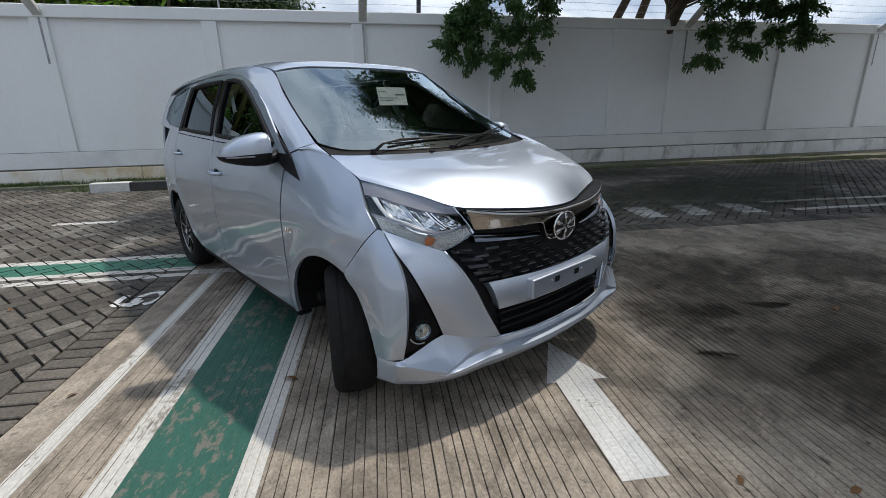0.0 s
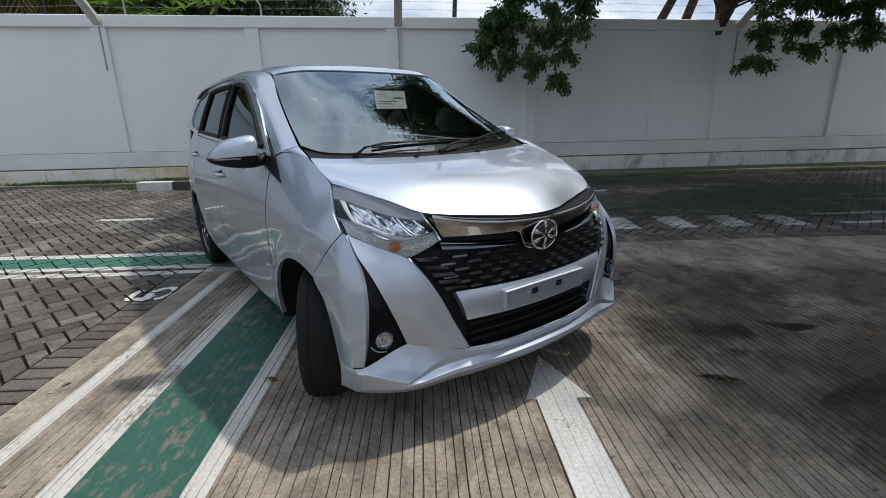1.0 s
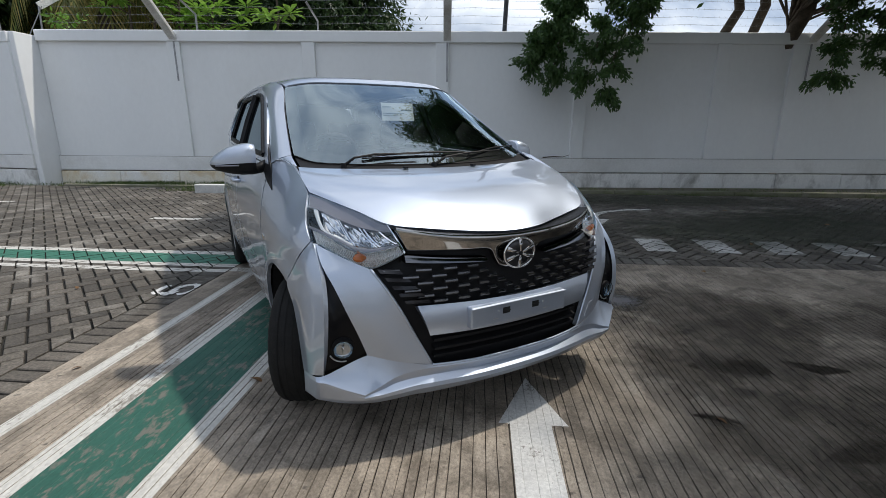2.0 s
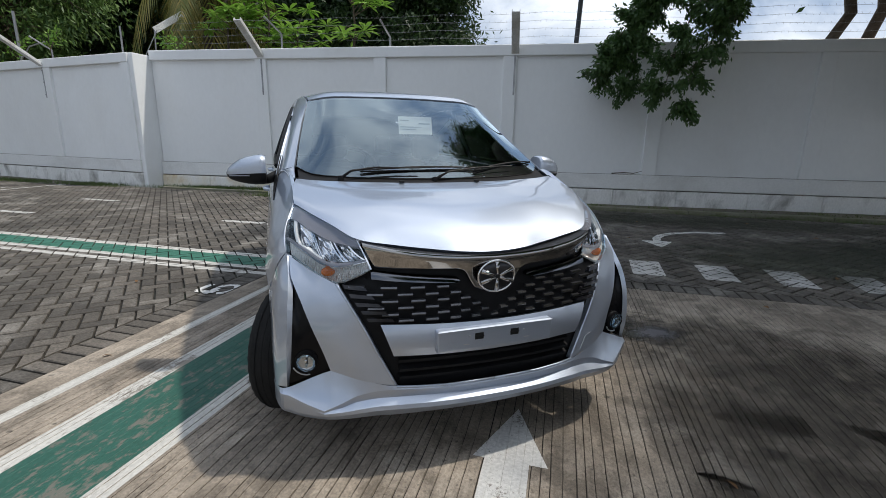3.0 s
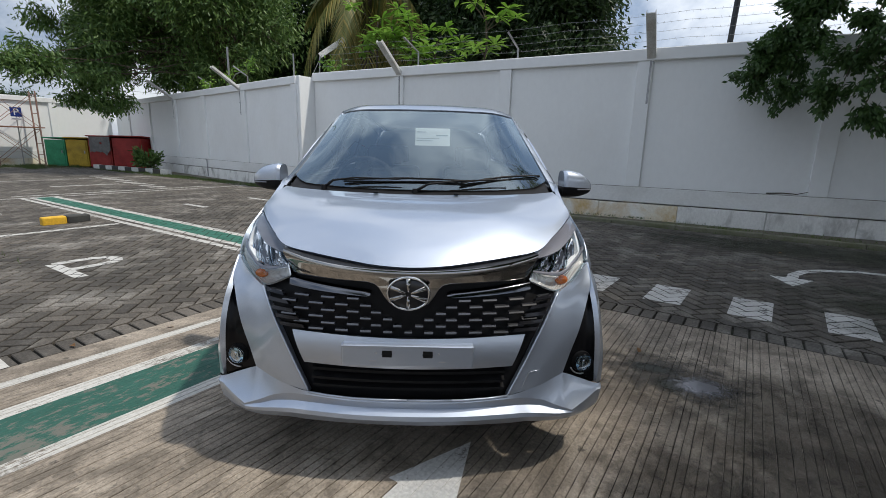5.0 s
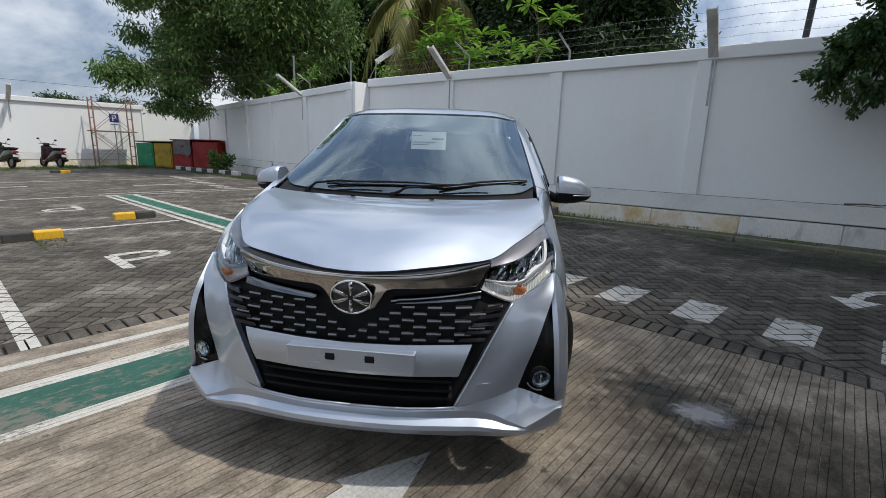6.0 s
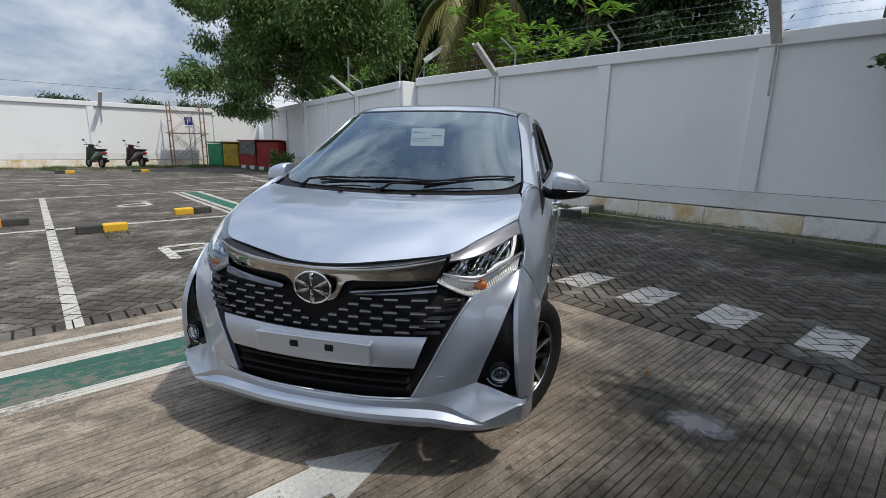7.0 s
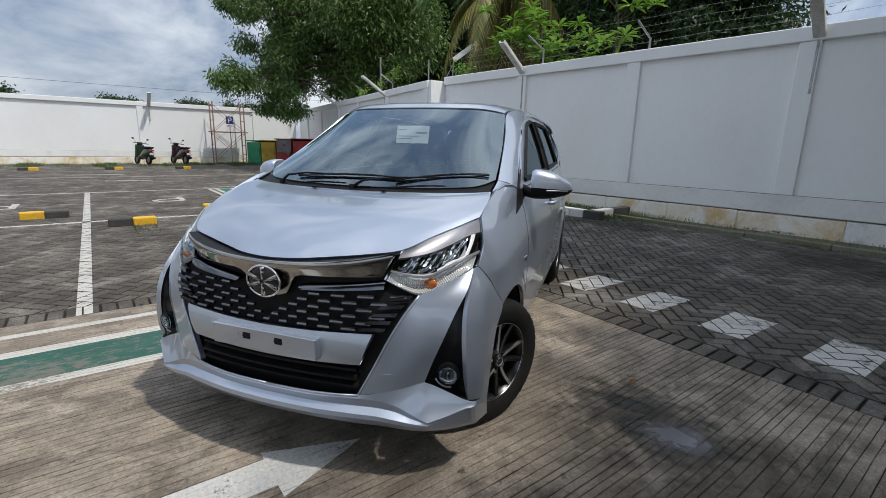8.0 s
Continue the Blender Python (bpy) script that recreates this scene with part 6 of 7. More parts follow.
    part("fog_accent", tube_bm([aim @ Vector((.052 * math.cos(a), -.012, .052 * math.sin(a))) for a in [radians(205 + 7 * k) for k in range(12)]], .003, 6), SATIN, ins, smooth=True)
    # tow-cover seam
    if s > 0:
        part("tow_cover", tube_bm([(.455, .048, .435), (.50, .068, .437), (.478, .066, .372), (.430, .046, .372), (.455, .048, .435)], .0015, 5), SATIN, bumper)

    # ---- headlamp ----
    HL = Sheet([
        [(.443, .107, .780), (.50, .120, .752), (.568, .149, .725), (.65, .219, .760), tuple(side(.337, .806))],
        [(.450, .118, .800), (.52, .136, .784), (.595, .180, .782), (.665, .255, .812), tuple(side(.370, .838))],
        [(.464, .140, .832), (.545, .188, .838), (.625, .268, .860), (.685, .352, .883), tuple(side(.426, .897))],
        [(.480, .165, .864), (.555, .240, .892), (.632, .345, .922), (.675, .432, .945), tuple(side(.474, .939))],
        [(.488, .176, .878), (.558, .268, .913), (.628, .384, .943), (.665, .455, .958), tuple(side(.508, .968))]], 30)
    lamp = sheet_part("headlamp", HL, LAMPBACK, car, nu=26, nv=18, off=-.055, flange=0.0, side=s, label="clear headlamp with chrome cells and amber bulb")
    sheet_part("lamp_lens", HL, LENS, lamp, u=(.01, .99), v=(.01, .99), nu=30, nv=20, flange=0.03, side=s).visible_shadow = False

    def cell(nm, mat_, u, v, off, bulge=0.0, n=(10, 6), fl=.02, slant=0.0):
        return sheet_part(nm, HL, mat_, lamp, u=u, v=v, nu=n[0], nv=n[1], off=off, bulge=bulge, flange=fl, side=s, slant=slant)
    cell("brow", SMOKE, (.015, .985), (.70, .99), -.006, -.006)
    cell("divider", SMOKE, (.02, .98), (.275, .335), -.007, .002, (18, 3))
    cell("divider_edge", CHROME, (.02, .95), (.262, .275), -.005, .001, (22, 2), .012)
    cell("inner_edge", CHROME, (.008, .024), (.02, .985), -.004, 0, (2, 18), .02)
    cell("light_guide", LWHITE, (.765, .825), (.35, .72), -.008, .002, (4, 8), .02, .28)
    cell("light_guide", LWHITE, (.46, .79), (.338, .372), -.008, .002, (10, 3))
    cell("lamp_cell", REFL, (.05, .17), (.37, .69), -.026, -.018, (10, 6), .02, .32)
    cell("lamp_cell", REFL, (.24, .42), (.38, .69), -.022, -.022, (10, 6), .02, .42)
    cell("lamp_cell", REFL, (.48, .72), (.39, .69), -.020, -.024, (12, 8), .02, .40)
    for u0, u1, sl in ((.03, .05, .32), (.185, .205, .34), (.22, .237, .38), (.43, .447, .42), (.462, .478, .41)):
        cell("cell_wall", REFL, (u0, u1), (.35, .70), -.010, 0, (2, 6), .02, sl)
    cell("cell_wall", PIANO, (.84, .93), (.36, .70), -.018, 0, (3, 6), .02, .18)
    for uc, vc in ((.17, .55), (.40, .56), (.67, .58)):
        p = HL(uc, vc) - HL.normal(uc, vc) * .030
        bm = bmesh.new()
        bmesh.ops.create_uvsphere(bm, u_segments=12, v_segments=8, radius=.006, matrix=Matrix.Translation((s * p.x, p.y, p.z)))
        part("lamp_bulb", bm, CHROME, lamp, smooth=True)
    # ribbed indicator strip
    cell("indicator_strip", RIBCLEAR, (.03, .96), (.02, .262), -.014, -.030, (36, 10), .008)
    p = HL(.45, .135) - HL.normal(.45, .135) * .026
    bm = bmesh.new()
    bmesh.ops.create_uvsphere(bm, u_segments=16, v_segments=10, radius=1, matrix=Matrix.Translation((s * p.x, p.y, p.z)) @ Matrix.Diagonal((.026, .010, .018, 1)))
    part("indicator_bulb", bm, AMBER, lamp, smooth=True)

# ---- cowl, wipers ----
cow = Sheet([full([(0, .650, 1.024), (.3, .668, 1.026), (.5, .712, 1.030), (.655, .775, 1.040)]), full([(0, .75, 1.068), (.3, .765, 1.068), (.5, .815, 1.078), (.655, .90, 1.085)])], 24)
sheet_part("cowl", cow, BLACK, car, nu=24, nv=4, flange=0.02)


def wiper(pivot, tip, knee, bl0, bl1):
    w = part("wiper", tube_bm([pivot, Vector(pivot).lerp(Vector(knee), .3) + Vector((0, -.01, .02)), knee, tip], [.008, .006, .0045, .0035], 6), BLACK, car)
    part("wiper_blade", tube_bm([Vector(bl0).lerp(Vector(bl1), k / 6) + Vector((0, -.004, .010 * math.sin(math.pi * k / 6))) for k in range(7)], [.002, .004, .005, .0055, .005, .004, .002], 6), BLACK, w)
    part("wiper_rubber", tube_bm([Vector(bl0) + Vector((0, 0, -.006)), Vector(bl1) + Vector((0, 0, -.006))], .004, 5), RUBBER, w)
    bm = bmesh.new()
    bmesh.ops.create_cone(bm, segments=10, radius1=.016, radius2=.012, depth=.025, cap_ends=True, matrix=Matrix.Translation(Vector(pivot)))
    part("wiper_pivot", bm, BLACK, w)


def on_screen(x, v, lift=.014):
    u = .5 + x / (2 * table((0, .33, .66, 1), (.662, .632, .594, .556), v))
    return SCR(u, v) + SCR.normal(u, v) * lift


wiper((-.47, .735, 1.052), on_screen(-.08, .060, .026), on_screen(-.28, .052, .030), on_screen(-.34, .048), on_screen(.22, .075))
wiper((-.02, .690, 1.046), on_screen(.40, .062, .026), on_screen(.18, .050, .030), on_screen(.18, .05), on_screen(.60, .085))
for x in (-.20, .18):
    part("washer_jet", box_bm(x - .012, .628, 1.036, x + .012, .650, 1.047, .004, 2), BLACK, car)

# ---- wheels ----
def wheel(yc, x, steer, s):
    prof = [(.180, -.075), (.200, -.087), (.235, -.093), (.262, -.090), (.279, -.079), (.288, -.060), (.291, 0), (.288, .060), (.279, .079), (.262, .090), (.235, .093), (.200, .087), (.180, .075)]
    bm, rings, n = bmesh.new(), [], 72
    for k in range(n):
        a = 6.283185 * k / n
        ring = []
        for i, (r, xx) in enumerate(prof):
            rr = r - (.0035 if (k % 2 and 3 <= i <= 9 and i not in (5, 6, 7)) else 0)
            ring.append(bm.verts.new((s * xx, rr * math.cos(a), rr * math.sin(a))))
        rings.append(ring)
    for k in range(n):
        A, B = rings[k], rings[(k + 1) % n]
        for i in range(len(prof) - 1):
            bm.faces.new((A[i], A[i + 1], B[i + 1], B[i]))
    bmesh.ops.recalc_face_normals(bm, faces=bm.faces)
    w = part("wheel", bm, RUBBER, car, "black tyre on a black and machined alloy rim", smooth=True)
    w.matrix_basis = pose(s * x, yc, .290, 0, 0, steer)
    for xx in (-.045, -.015, .015, .045):
        part("tread_groove", tube_bm([(s * xx, .2895 * math.cos(a), .2895 * math.sin(a)) for a in [6.283185 * k / 60 for k in range(61)]], .0035, 4, None, False), plain("groove_black", (.004, .004, .004), .9) if "groove_black" not in bpy.data.materials else bpy.data.materials["groove_black"], w)
    bm, rings = bmesh.new(), []
    rp = [(.182, .078), (.190, .076), (.186, .068), (.176, .060), (.170, .02), (.172, -.06)]
    for k in range(48):
        a = 6.283185 * k / 48
        rings.append([bm.verts.new((s * xx, r * math.cos(a), r * math.sin(a))) for r, xx in rp])
    for k in range(48):
        for i in range(len(rp) - 1):
            A, B = rings[k], rings[(k + 1) % 48]
            bm.faces.new((A[i], A[i + 1], B[i + 1], B[i]))
    bmesh.ops.recalc_face_normals(bm, faces=bm.faces)
    for f in bm.faces:
        f.material_index = 1 if f.calc_center_median().yz.length > .181 else 0
    part("rim_barrel", bm, [RIMBLK, MACH], w, smooth=True)
    bm = bmesh.new()
    bmesh.ops.create_cone(bm, segments=32, radius1=.125, radius2=.125, depth=.02, cap_ends=True, matrix=pose(-s * .005, 0, 0, 0, 90))
    part("brake_disc", bm, plain("brake_iron", (.05, .048, .046), .5, .6) if "brake_iron" not in bpy.data.materials else bpy.data.materials["brake_iron"], w)
    for k in range(5):
        for side_, nm, mat_ in ((-1, "spoke", RIMBLK), (1, "spoke", RIMBLK)):
            bm = bmesh.new()
            rows = []
            for r, off, hw, d in ((.035, .016, .013, .066), (.075, .020, .011, .062), (.120, .031, .011, .062), (.160, .044, .012, .066), (.181, .052, .013, .068)):
                c = side_ * off
                rows.append([bm.verts.new((s * xx, r, c + q)) for q, xx in ((-hw, d - .03), (-hw, d - .004), (-hw + .004, d), (hw - .004, d), (hw, d - .004), (hw, d - .03))])
            for A, B in zip(rows, rows[1:]):
                for i in range(6):
                    f = bm.faces.new((A[i], A[(i + 1) % 6], B[(i + 1) % 6], B[i]))
                    f.material_index = 1 if i == 2 and side_ > 0 else 0
            bmesh.ops.rotate(bm, matrix=Matrix.Rotation(6.283185 * k / 5, 3, "X"), verts=bm.verts)
            bmesh.ops.recalc_face_normals(bm, faces=bm.faces)
            part(nm, bm, [RIMBLK, MACH], w)
        bm = bmesh.new()
        a = 6.283185 * (k + .5) / 5
        bmesh.ops.create_cone(bm, segments=6, radius1=.010, radius2=.009, depth=.02, cap_ends=True, matrix=pose(s * .058, .05 * math.cos(a), .05 * math.sin(a), 0, 90))
        part("wheel_nut", bm, CHROME, w)
    bm = bmesh.new()
    bmesh.ops.create_cone(bm, segments=24, radius1=.036, radius2=.030, depth=.03, cap_ends=True, matrix=pose(s * .062, 0, 0, 0, 90 * s))
    part("hub_cap", bm, RIMBLK, w)
    part("hub_ring", tube_bm([(s * .078, .020 * math.cos(a), .020 * math.sin(a)) for a in [6.283185 * k / 20 for k in range(21)]], .003, 6, None, False), CHROME, w, smooth=True)


for s in (-1, 1):
    wheel(.645, .715, -27, s)
    wheel(3.17, .715, 0, s)

# ---- underbody, rear, cabin ----
part("underbody", box_bm(-.62, .30, .19, .62, 3.75, .30, .02), BLACK, car)
part("engine_bay", box_bm(-.49, .14, .30, .49, .70, .80, .03), BLACK, car)
part("radiator", box_bm(-.35, .15, .30, .35, .22, .80, .01), BLACK, car)
part("axle", tube_bm([(-.70, 3.17, .29), (.70, 3.17, .29)], .04, 8), BLACK, car)
part("axle", tube_bm([(-.66, .645, .29), (.66, .645, .29)], .035, 8), BLACK, car)
rear_lines = [
    [(0, 3.87, 1.478), (.30, 3.86, 1.470), (.45, 3.83, 1.455), (.54, 3.77, 1.425)],
    [(0, 3.97, 1.25), (.35, 3.955, 1.25), (.55, 3.92, 1.25), (.655, 3.84, 1.25)],
    [(0, 4.01, 1.05), (.4, 4.0, 1.05), (.60, 3.965, 1.05), (.69, 3.90, 1.05)],
    [(0, 4.03, .70), (.4, 4.02, .70), (.60, 3.985, .70), (.69, 3.93, .70)],
    [(0, 4.04, .45), (.4, 4.03, .45), (.60, 3.99, .45), (.68, 3.92, .45)],
    [(0, 4.0, .26), (.4, 3.99, .26), (.60, 3.95, .26), (.66, 3.88, .26)]]
REAR = Sheet([full(c) for c in rear_lines], 30)
sheet_part("tailgate", REAR, PAINT, car, v=(0, .62), nu=30, nv=24, flange=0.02)
sheet_part("rear_bumper", REAR, PAINT, car, v=(.63, 1), nu=30, nv=14, flange=0.03, off=.012)
sheet_part("rear_window", REAR, SIDEGLASS, car, u=(.12, .88), v=(.06, .30), nu=20, nv=8, off=.004, flange=0.004)
for u in ((.09, .17), (.83, .91)):
    sheet_part("tail_lamp", REAR, REDLENS, car, u=u, v=(.30, .52), nu=6, nv=8, off=.004, flange=0.02)
dash = Sheet([full([(0, .74, 1.02), (.4, .80, 1.02), (.62, .92, 1.02)]), full([(0, 1.02, 1.035), (.4, 1.04, 1.04), (.66, 1.10, 1.03)]), full([(0, 1.22, .98), (.4, 1.24, .99), (.68, 1.28, .96)]), full([(0, 1.25, .70), (.4, 1.27, .70), (.68, 1.30, .70)])], 24)
sheet_part("dashboard", dash, CABIN, car, nu=24, nv=16, flange=0)
wb = Matrix.Translation((-.36, 1.36, 1.02)) @ Matrix.Rotation(radians(-62), 4, "X")
part("steering_wheel", tube_bm([wb @ Vector((.185 * math.cos(a), .185 * math.sin(a), 0)) for a in [6.283185 * k / 28 for k in range(29)]], .014, 8, None, False), CABIN, car, smooth=True)
bm = bmesh.new()
bmesh.ops.create_uvsphere(bm, u_segments=12, v_segments=8, radius=1, matrix=wb @ Matrix.Diagonal((.07, .06, .03, 1)))
part("steering_hub", bm, CABIN, car, smooth=True)
for yy in (1.75, 2.55, 3.25):
    for s in (-1, 1):
        part("seat_back", box_bm(s * .36 - .23, yy + .25, .50, s * .36 + .23, yy + .40, 1.06, .06, 3), SEAT, car, smooth=True)
        part("headrest", box_bm(s * .36 - .11, yy + .30, 1.09, s * .36 + .11, yy + .39, 1.26, .04, 3), SEAT, car, smooth=True)
        part("seat_cushion", box_bm(s * .36 - .24, yy - .25, .42, s * .36 + .24, yy + .28, .56, .05, 3), SEAT, car, smooth=True)
part("cabin_floor", box_bm(-.70, .95, .31, .70, 3.85, .36), CABIN, car)
for s in (-1, 1):
    part("door_card", box_bm(s * .715 - .02, 1.08, .35, s * .715 + .02, 3.05, 1.04, .01), CABIN, car)

# ---- kerbs and wheel stops ----
def kerb_row(m, pieces, h, d, label, name="kerb"):
    """Painted kerb stones end to end along x: (length, material)."""
    t = thing(name, m, label, "kerb", "painted kerbs")
    x = 0
    for ln, mt in pieces:
        part("kerb_stone", box_bm(x, 0, -0.03, x + ln - 0.006, d, h, 0.012, 2), M[mt], t)
        x += ln
    return t


def wheel_stop(x, y, first, deg=90):
    t = thing("wheel_stop", pose(x, y, 0, 0, 0, deg), "concrete wheel stop painted yellow and black", "wheel stop", "wheel stops")
    order = ("kerb_yellow", "kerb_black") if first == "y" else ("kerb_black", "kerb_yellow")
    for k, mt in enumerate(order):
        bm = box_bm(0.30 * k, -0.065, -0.02, 0.30 * k + 0.298, 0.065, 0.11, 0.02, 2)
        part("stop_half", bm, M[mt], t)
    return t


wheel_stop(-5.66, 1.45, "b")
wheel_stop(-6.95, 0.38, "y")
wheel_stop(-6.85, 2.90, "y")
for yy, f in ((-0.85, "b"), (1.75, "b"), (4.2, "b"), (-3.4, "b")):
    wheel_stop(-20.4, yy, f)
wheel_stop(-5.66, -1.1, "b")
kerb_row(pose(-4.85, 8.45, 0, 0, 0, 2), [(0.62, "kerb_white"), (0.62, "kerb_black"), (0.62, "kerb_white"), (0.3, "kerb_white"), (0.36, "kerb_black")], 0.15, 0.16, "black and white painted kerb of a planting bed by the wall")
kerb_row(pose(-2.50, 8.70, 0, 0, 0, 92), [(0.55, "kerb_white"), (0.6, "kerb_black")], 0.15, 0.16, "black and white painted kerb end of the planting bed")
kerb_row(pose(-22.3, 9.15, 0, 0, 0, 4.5), [(0.5, "kerb_white"), (0.5, "kerb_black")] * 5 + [(0.5, "kerb_white")], 0.16, 0.16, "black and white painted kerb beside the bins")
# low drain kerb along the wall
t = thing("drain_kerb", pose(-8.2, 9.13, 0, 0, 0, 1.3), "mossy concrete drain edge along the wall foot", "drain edge")
x, r = 0, random.Random(4)
while x < 24:
    ln = 1.0 + 0.3 * r.random()
    part("edge_stone", box_bm(x, 0, -0.05, x + ln - 0.01, 0.10, 0.035 + 0.012 * r.random(), 0.01), mixed("moss_concrete", (0.20, 0.19, 0.15), (0.12, 0.13, 0.07), 3, 0.9, 0.4, 40) if "moss_concrete" not in bpy.data.materials else bpy.data.materials["moss_concrete"], t)
    x += ln


# ---- grass and litter ----
def grass_patch(name, area, count, seed, h=0.09, label="short weedy grass"):
    r = np.random.RandomState(seed)
    V, F = [], []
    for k in range(count):
        x, y = area(r)
        a, hh = r.uniform(0, 6.28), h * r.uniform(0.5, 1.3)
        dx, dy = 0.006 * math.cos(a), 0.006 * math.sin(a)
        lx, ly = r.normal(0, hh * 0.4), r.normal(0, hh * 0.4)
        i = len(V)
        V += [(x - dx, y - dy, -0.02), (x + dx, y + dy, -0.02), (x + lx, y + ly, hh)]
        F.append((i, i + 1, i + 2))
    return tagged(mesh_ob(name, V, F, M["grass"]), label, "grass", kind="stuff")


def clumped(x0, x1, y0, y1, seed, n=40):
    rr = np.random.RandomState(seed)
    cs = [(rr.uniform(x0, x1), rr.uniform(y0, y1), rr.uniform(0.1, 0.6)) for k in range(n)]

    def f(r):
        c = cs[r.randint(len(cs))]
        return c[0] + r.normal(0, c[2]), min(y1, max(y0, c[1] + r.normal(0, c[2] * 0.6)))
    return f


grass_patch("grass", clumped(-25.8, -22.6, -8, 9.0, 1, 80), 16000, 2, 0.10)
grass_patch("grass", clumped(-8.6, -2.0, 9.2, 10.15, 3, 50), 7000, 4, 0.05, "mossy weeds along the wall foot")
grass_patch("grass", clumped(-5.0, -2.4, 8.65, 9.5, 5, 30), 6000, 6, 0.07, "weeds in the planting bed")
grass_patch("grass", clumped(-2.0, 14.0, 9.22, 10.35, 7, 60), 6000, 8, 0.014, "mossy weeds along the wall foot")
grass_patch("grass", clumped(-21.5, -9.2, 8.9, 9.45, 9, 60), 8000, 10, 0.05, "mossy weeds along the wall foot")
grass_patch("grass", clumped(-5.62, -5.50, 1.75, 2.02, 21, 9), 150, 22, 0.045, "tufts of weeds at the foot of a wheel stop")
LITTER = leafy("dry_leaf", (0.10, 0.030, 0.018), (0.24, 0.14, 0.05), 0.7)


def dry_leaf(x, y, deg, size, z=0.004):
    t = thing("fallen_leaf", pose(x, y, z, 6, -5, deg), "dry brown fallen leaf on the ground", "leaf", "fallen leaves")
    bm = bmesh.new()
    n, L, R = 8, [], []
    mid = [bm.verts.new((size * (k / n - 0.5), 0, 0.10 * size * math.sin(math.pi * k / n))) for k in range(n + 1)]
    for sg in (-1, 1):
        row = [bm.verts.new((size * (k / n - 0.5), sg * 0.24 * size * math.sin(math.pi * (k / n) ** 0.8), 0.16 * size * math.sin(math.pi * k / n) * (1 + 0.3 * sg))) for k in range(1, n)]
        row = [mid[0]] + row + [mid[n]]
        for k in range(n):
            vs = [mid[k], mid[k + 1], row[k + 1], row[k]]
            vs = list(dict.fromkeys(vs))
            bm.faces.new(vs if sg > 0 else vs[::-1])
    part("blade", bm, LITTER, t)


r = random.Random(12)
for x, y, s in ((-0.48, 2.02, 0.08), (-1.46, 2.05, 0.05), (2.76, 2.26, 0.08), (1.16, 1.12, 0.05), (-1.62, 1.55, 0.06), (1.68, 1.88, 0.05), (1.28, 3.62, 0.06), (2.6, 4.1, 0.06), (0.2, 5.7, 0.07), (1.5, 5.8, 0.06), (2.9, 5.9, 0.06), (1.9, 6.6, 0.06), (3.6, 5.2, 0.07), (0.6, 7.4, 0.06), (2.2, 8.0, 0.06), (4.4, 7.4, 0.07), (-1.0, 7.6, 0.06), (5.2, 6.4, 0.08), (3.9, 8.4, 0.07), (0.9, 6.7, 0.06), (-2.5, 3.2, 0.05), (4.0, 2.9, 0.06), (3.3, 1.4, 0.06), (1.50, 1.02, 0.05)):
    dry_leaf(x, y, r.uniform(0, 360), s)

# shallow puddle, damp patches and painted-in tree shade: films that thin out in an uneven outline
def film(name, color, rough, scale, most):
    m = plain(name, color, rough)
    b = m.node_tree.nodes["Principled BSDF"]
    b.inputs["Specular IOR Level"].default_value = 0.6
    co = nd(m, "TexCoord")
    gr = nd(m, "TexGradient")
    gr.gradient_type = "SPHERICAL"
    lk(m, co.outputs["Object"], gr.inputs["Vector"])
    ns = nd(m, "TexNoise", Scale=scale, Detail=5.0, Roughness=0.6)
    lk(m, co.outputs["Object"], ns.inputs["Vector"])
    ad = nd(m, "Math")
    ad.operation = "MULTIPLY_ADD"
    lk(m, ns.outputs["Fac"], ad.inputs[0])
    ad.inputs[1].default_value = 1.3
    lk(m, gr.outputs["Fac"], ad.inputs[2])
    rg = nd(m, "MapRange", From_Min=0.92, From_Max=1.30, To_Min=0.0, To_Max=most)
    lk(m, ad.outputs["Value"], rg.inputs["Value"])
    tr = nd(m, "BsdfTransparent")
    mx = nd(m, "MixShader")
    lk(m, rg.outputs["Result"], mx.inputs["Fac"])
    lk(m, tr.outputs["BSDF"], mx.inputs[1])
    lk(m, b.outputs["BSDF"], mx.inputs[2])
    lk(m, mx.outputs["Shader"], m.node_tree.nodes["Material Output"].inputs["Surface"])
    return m


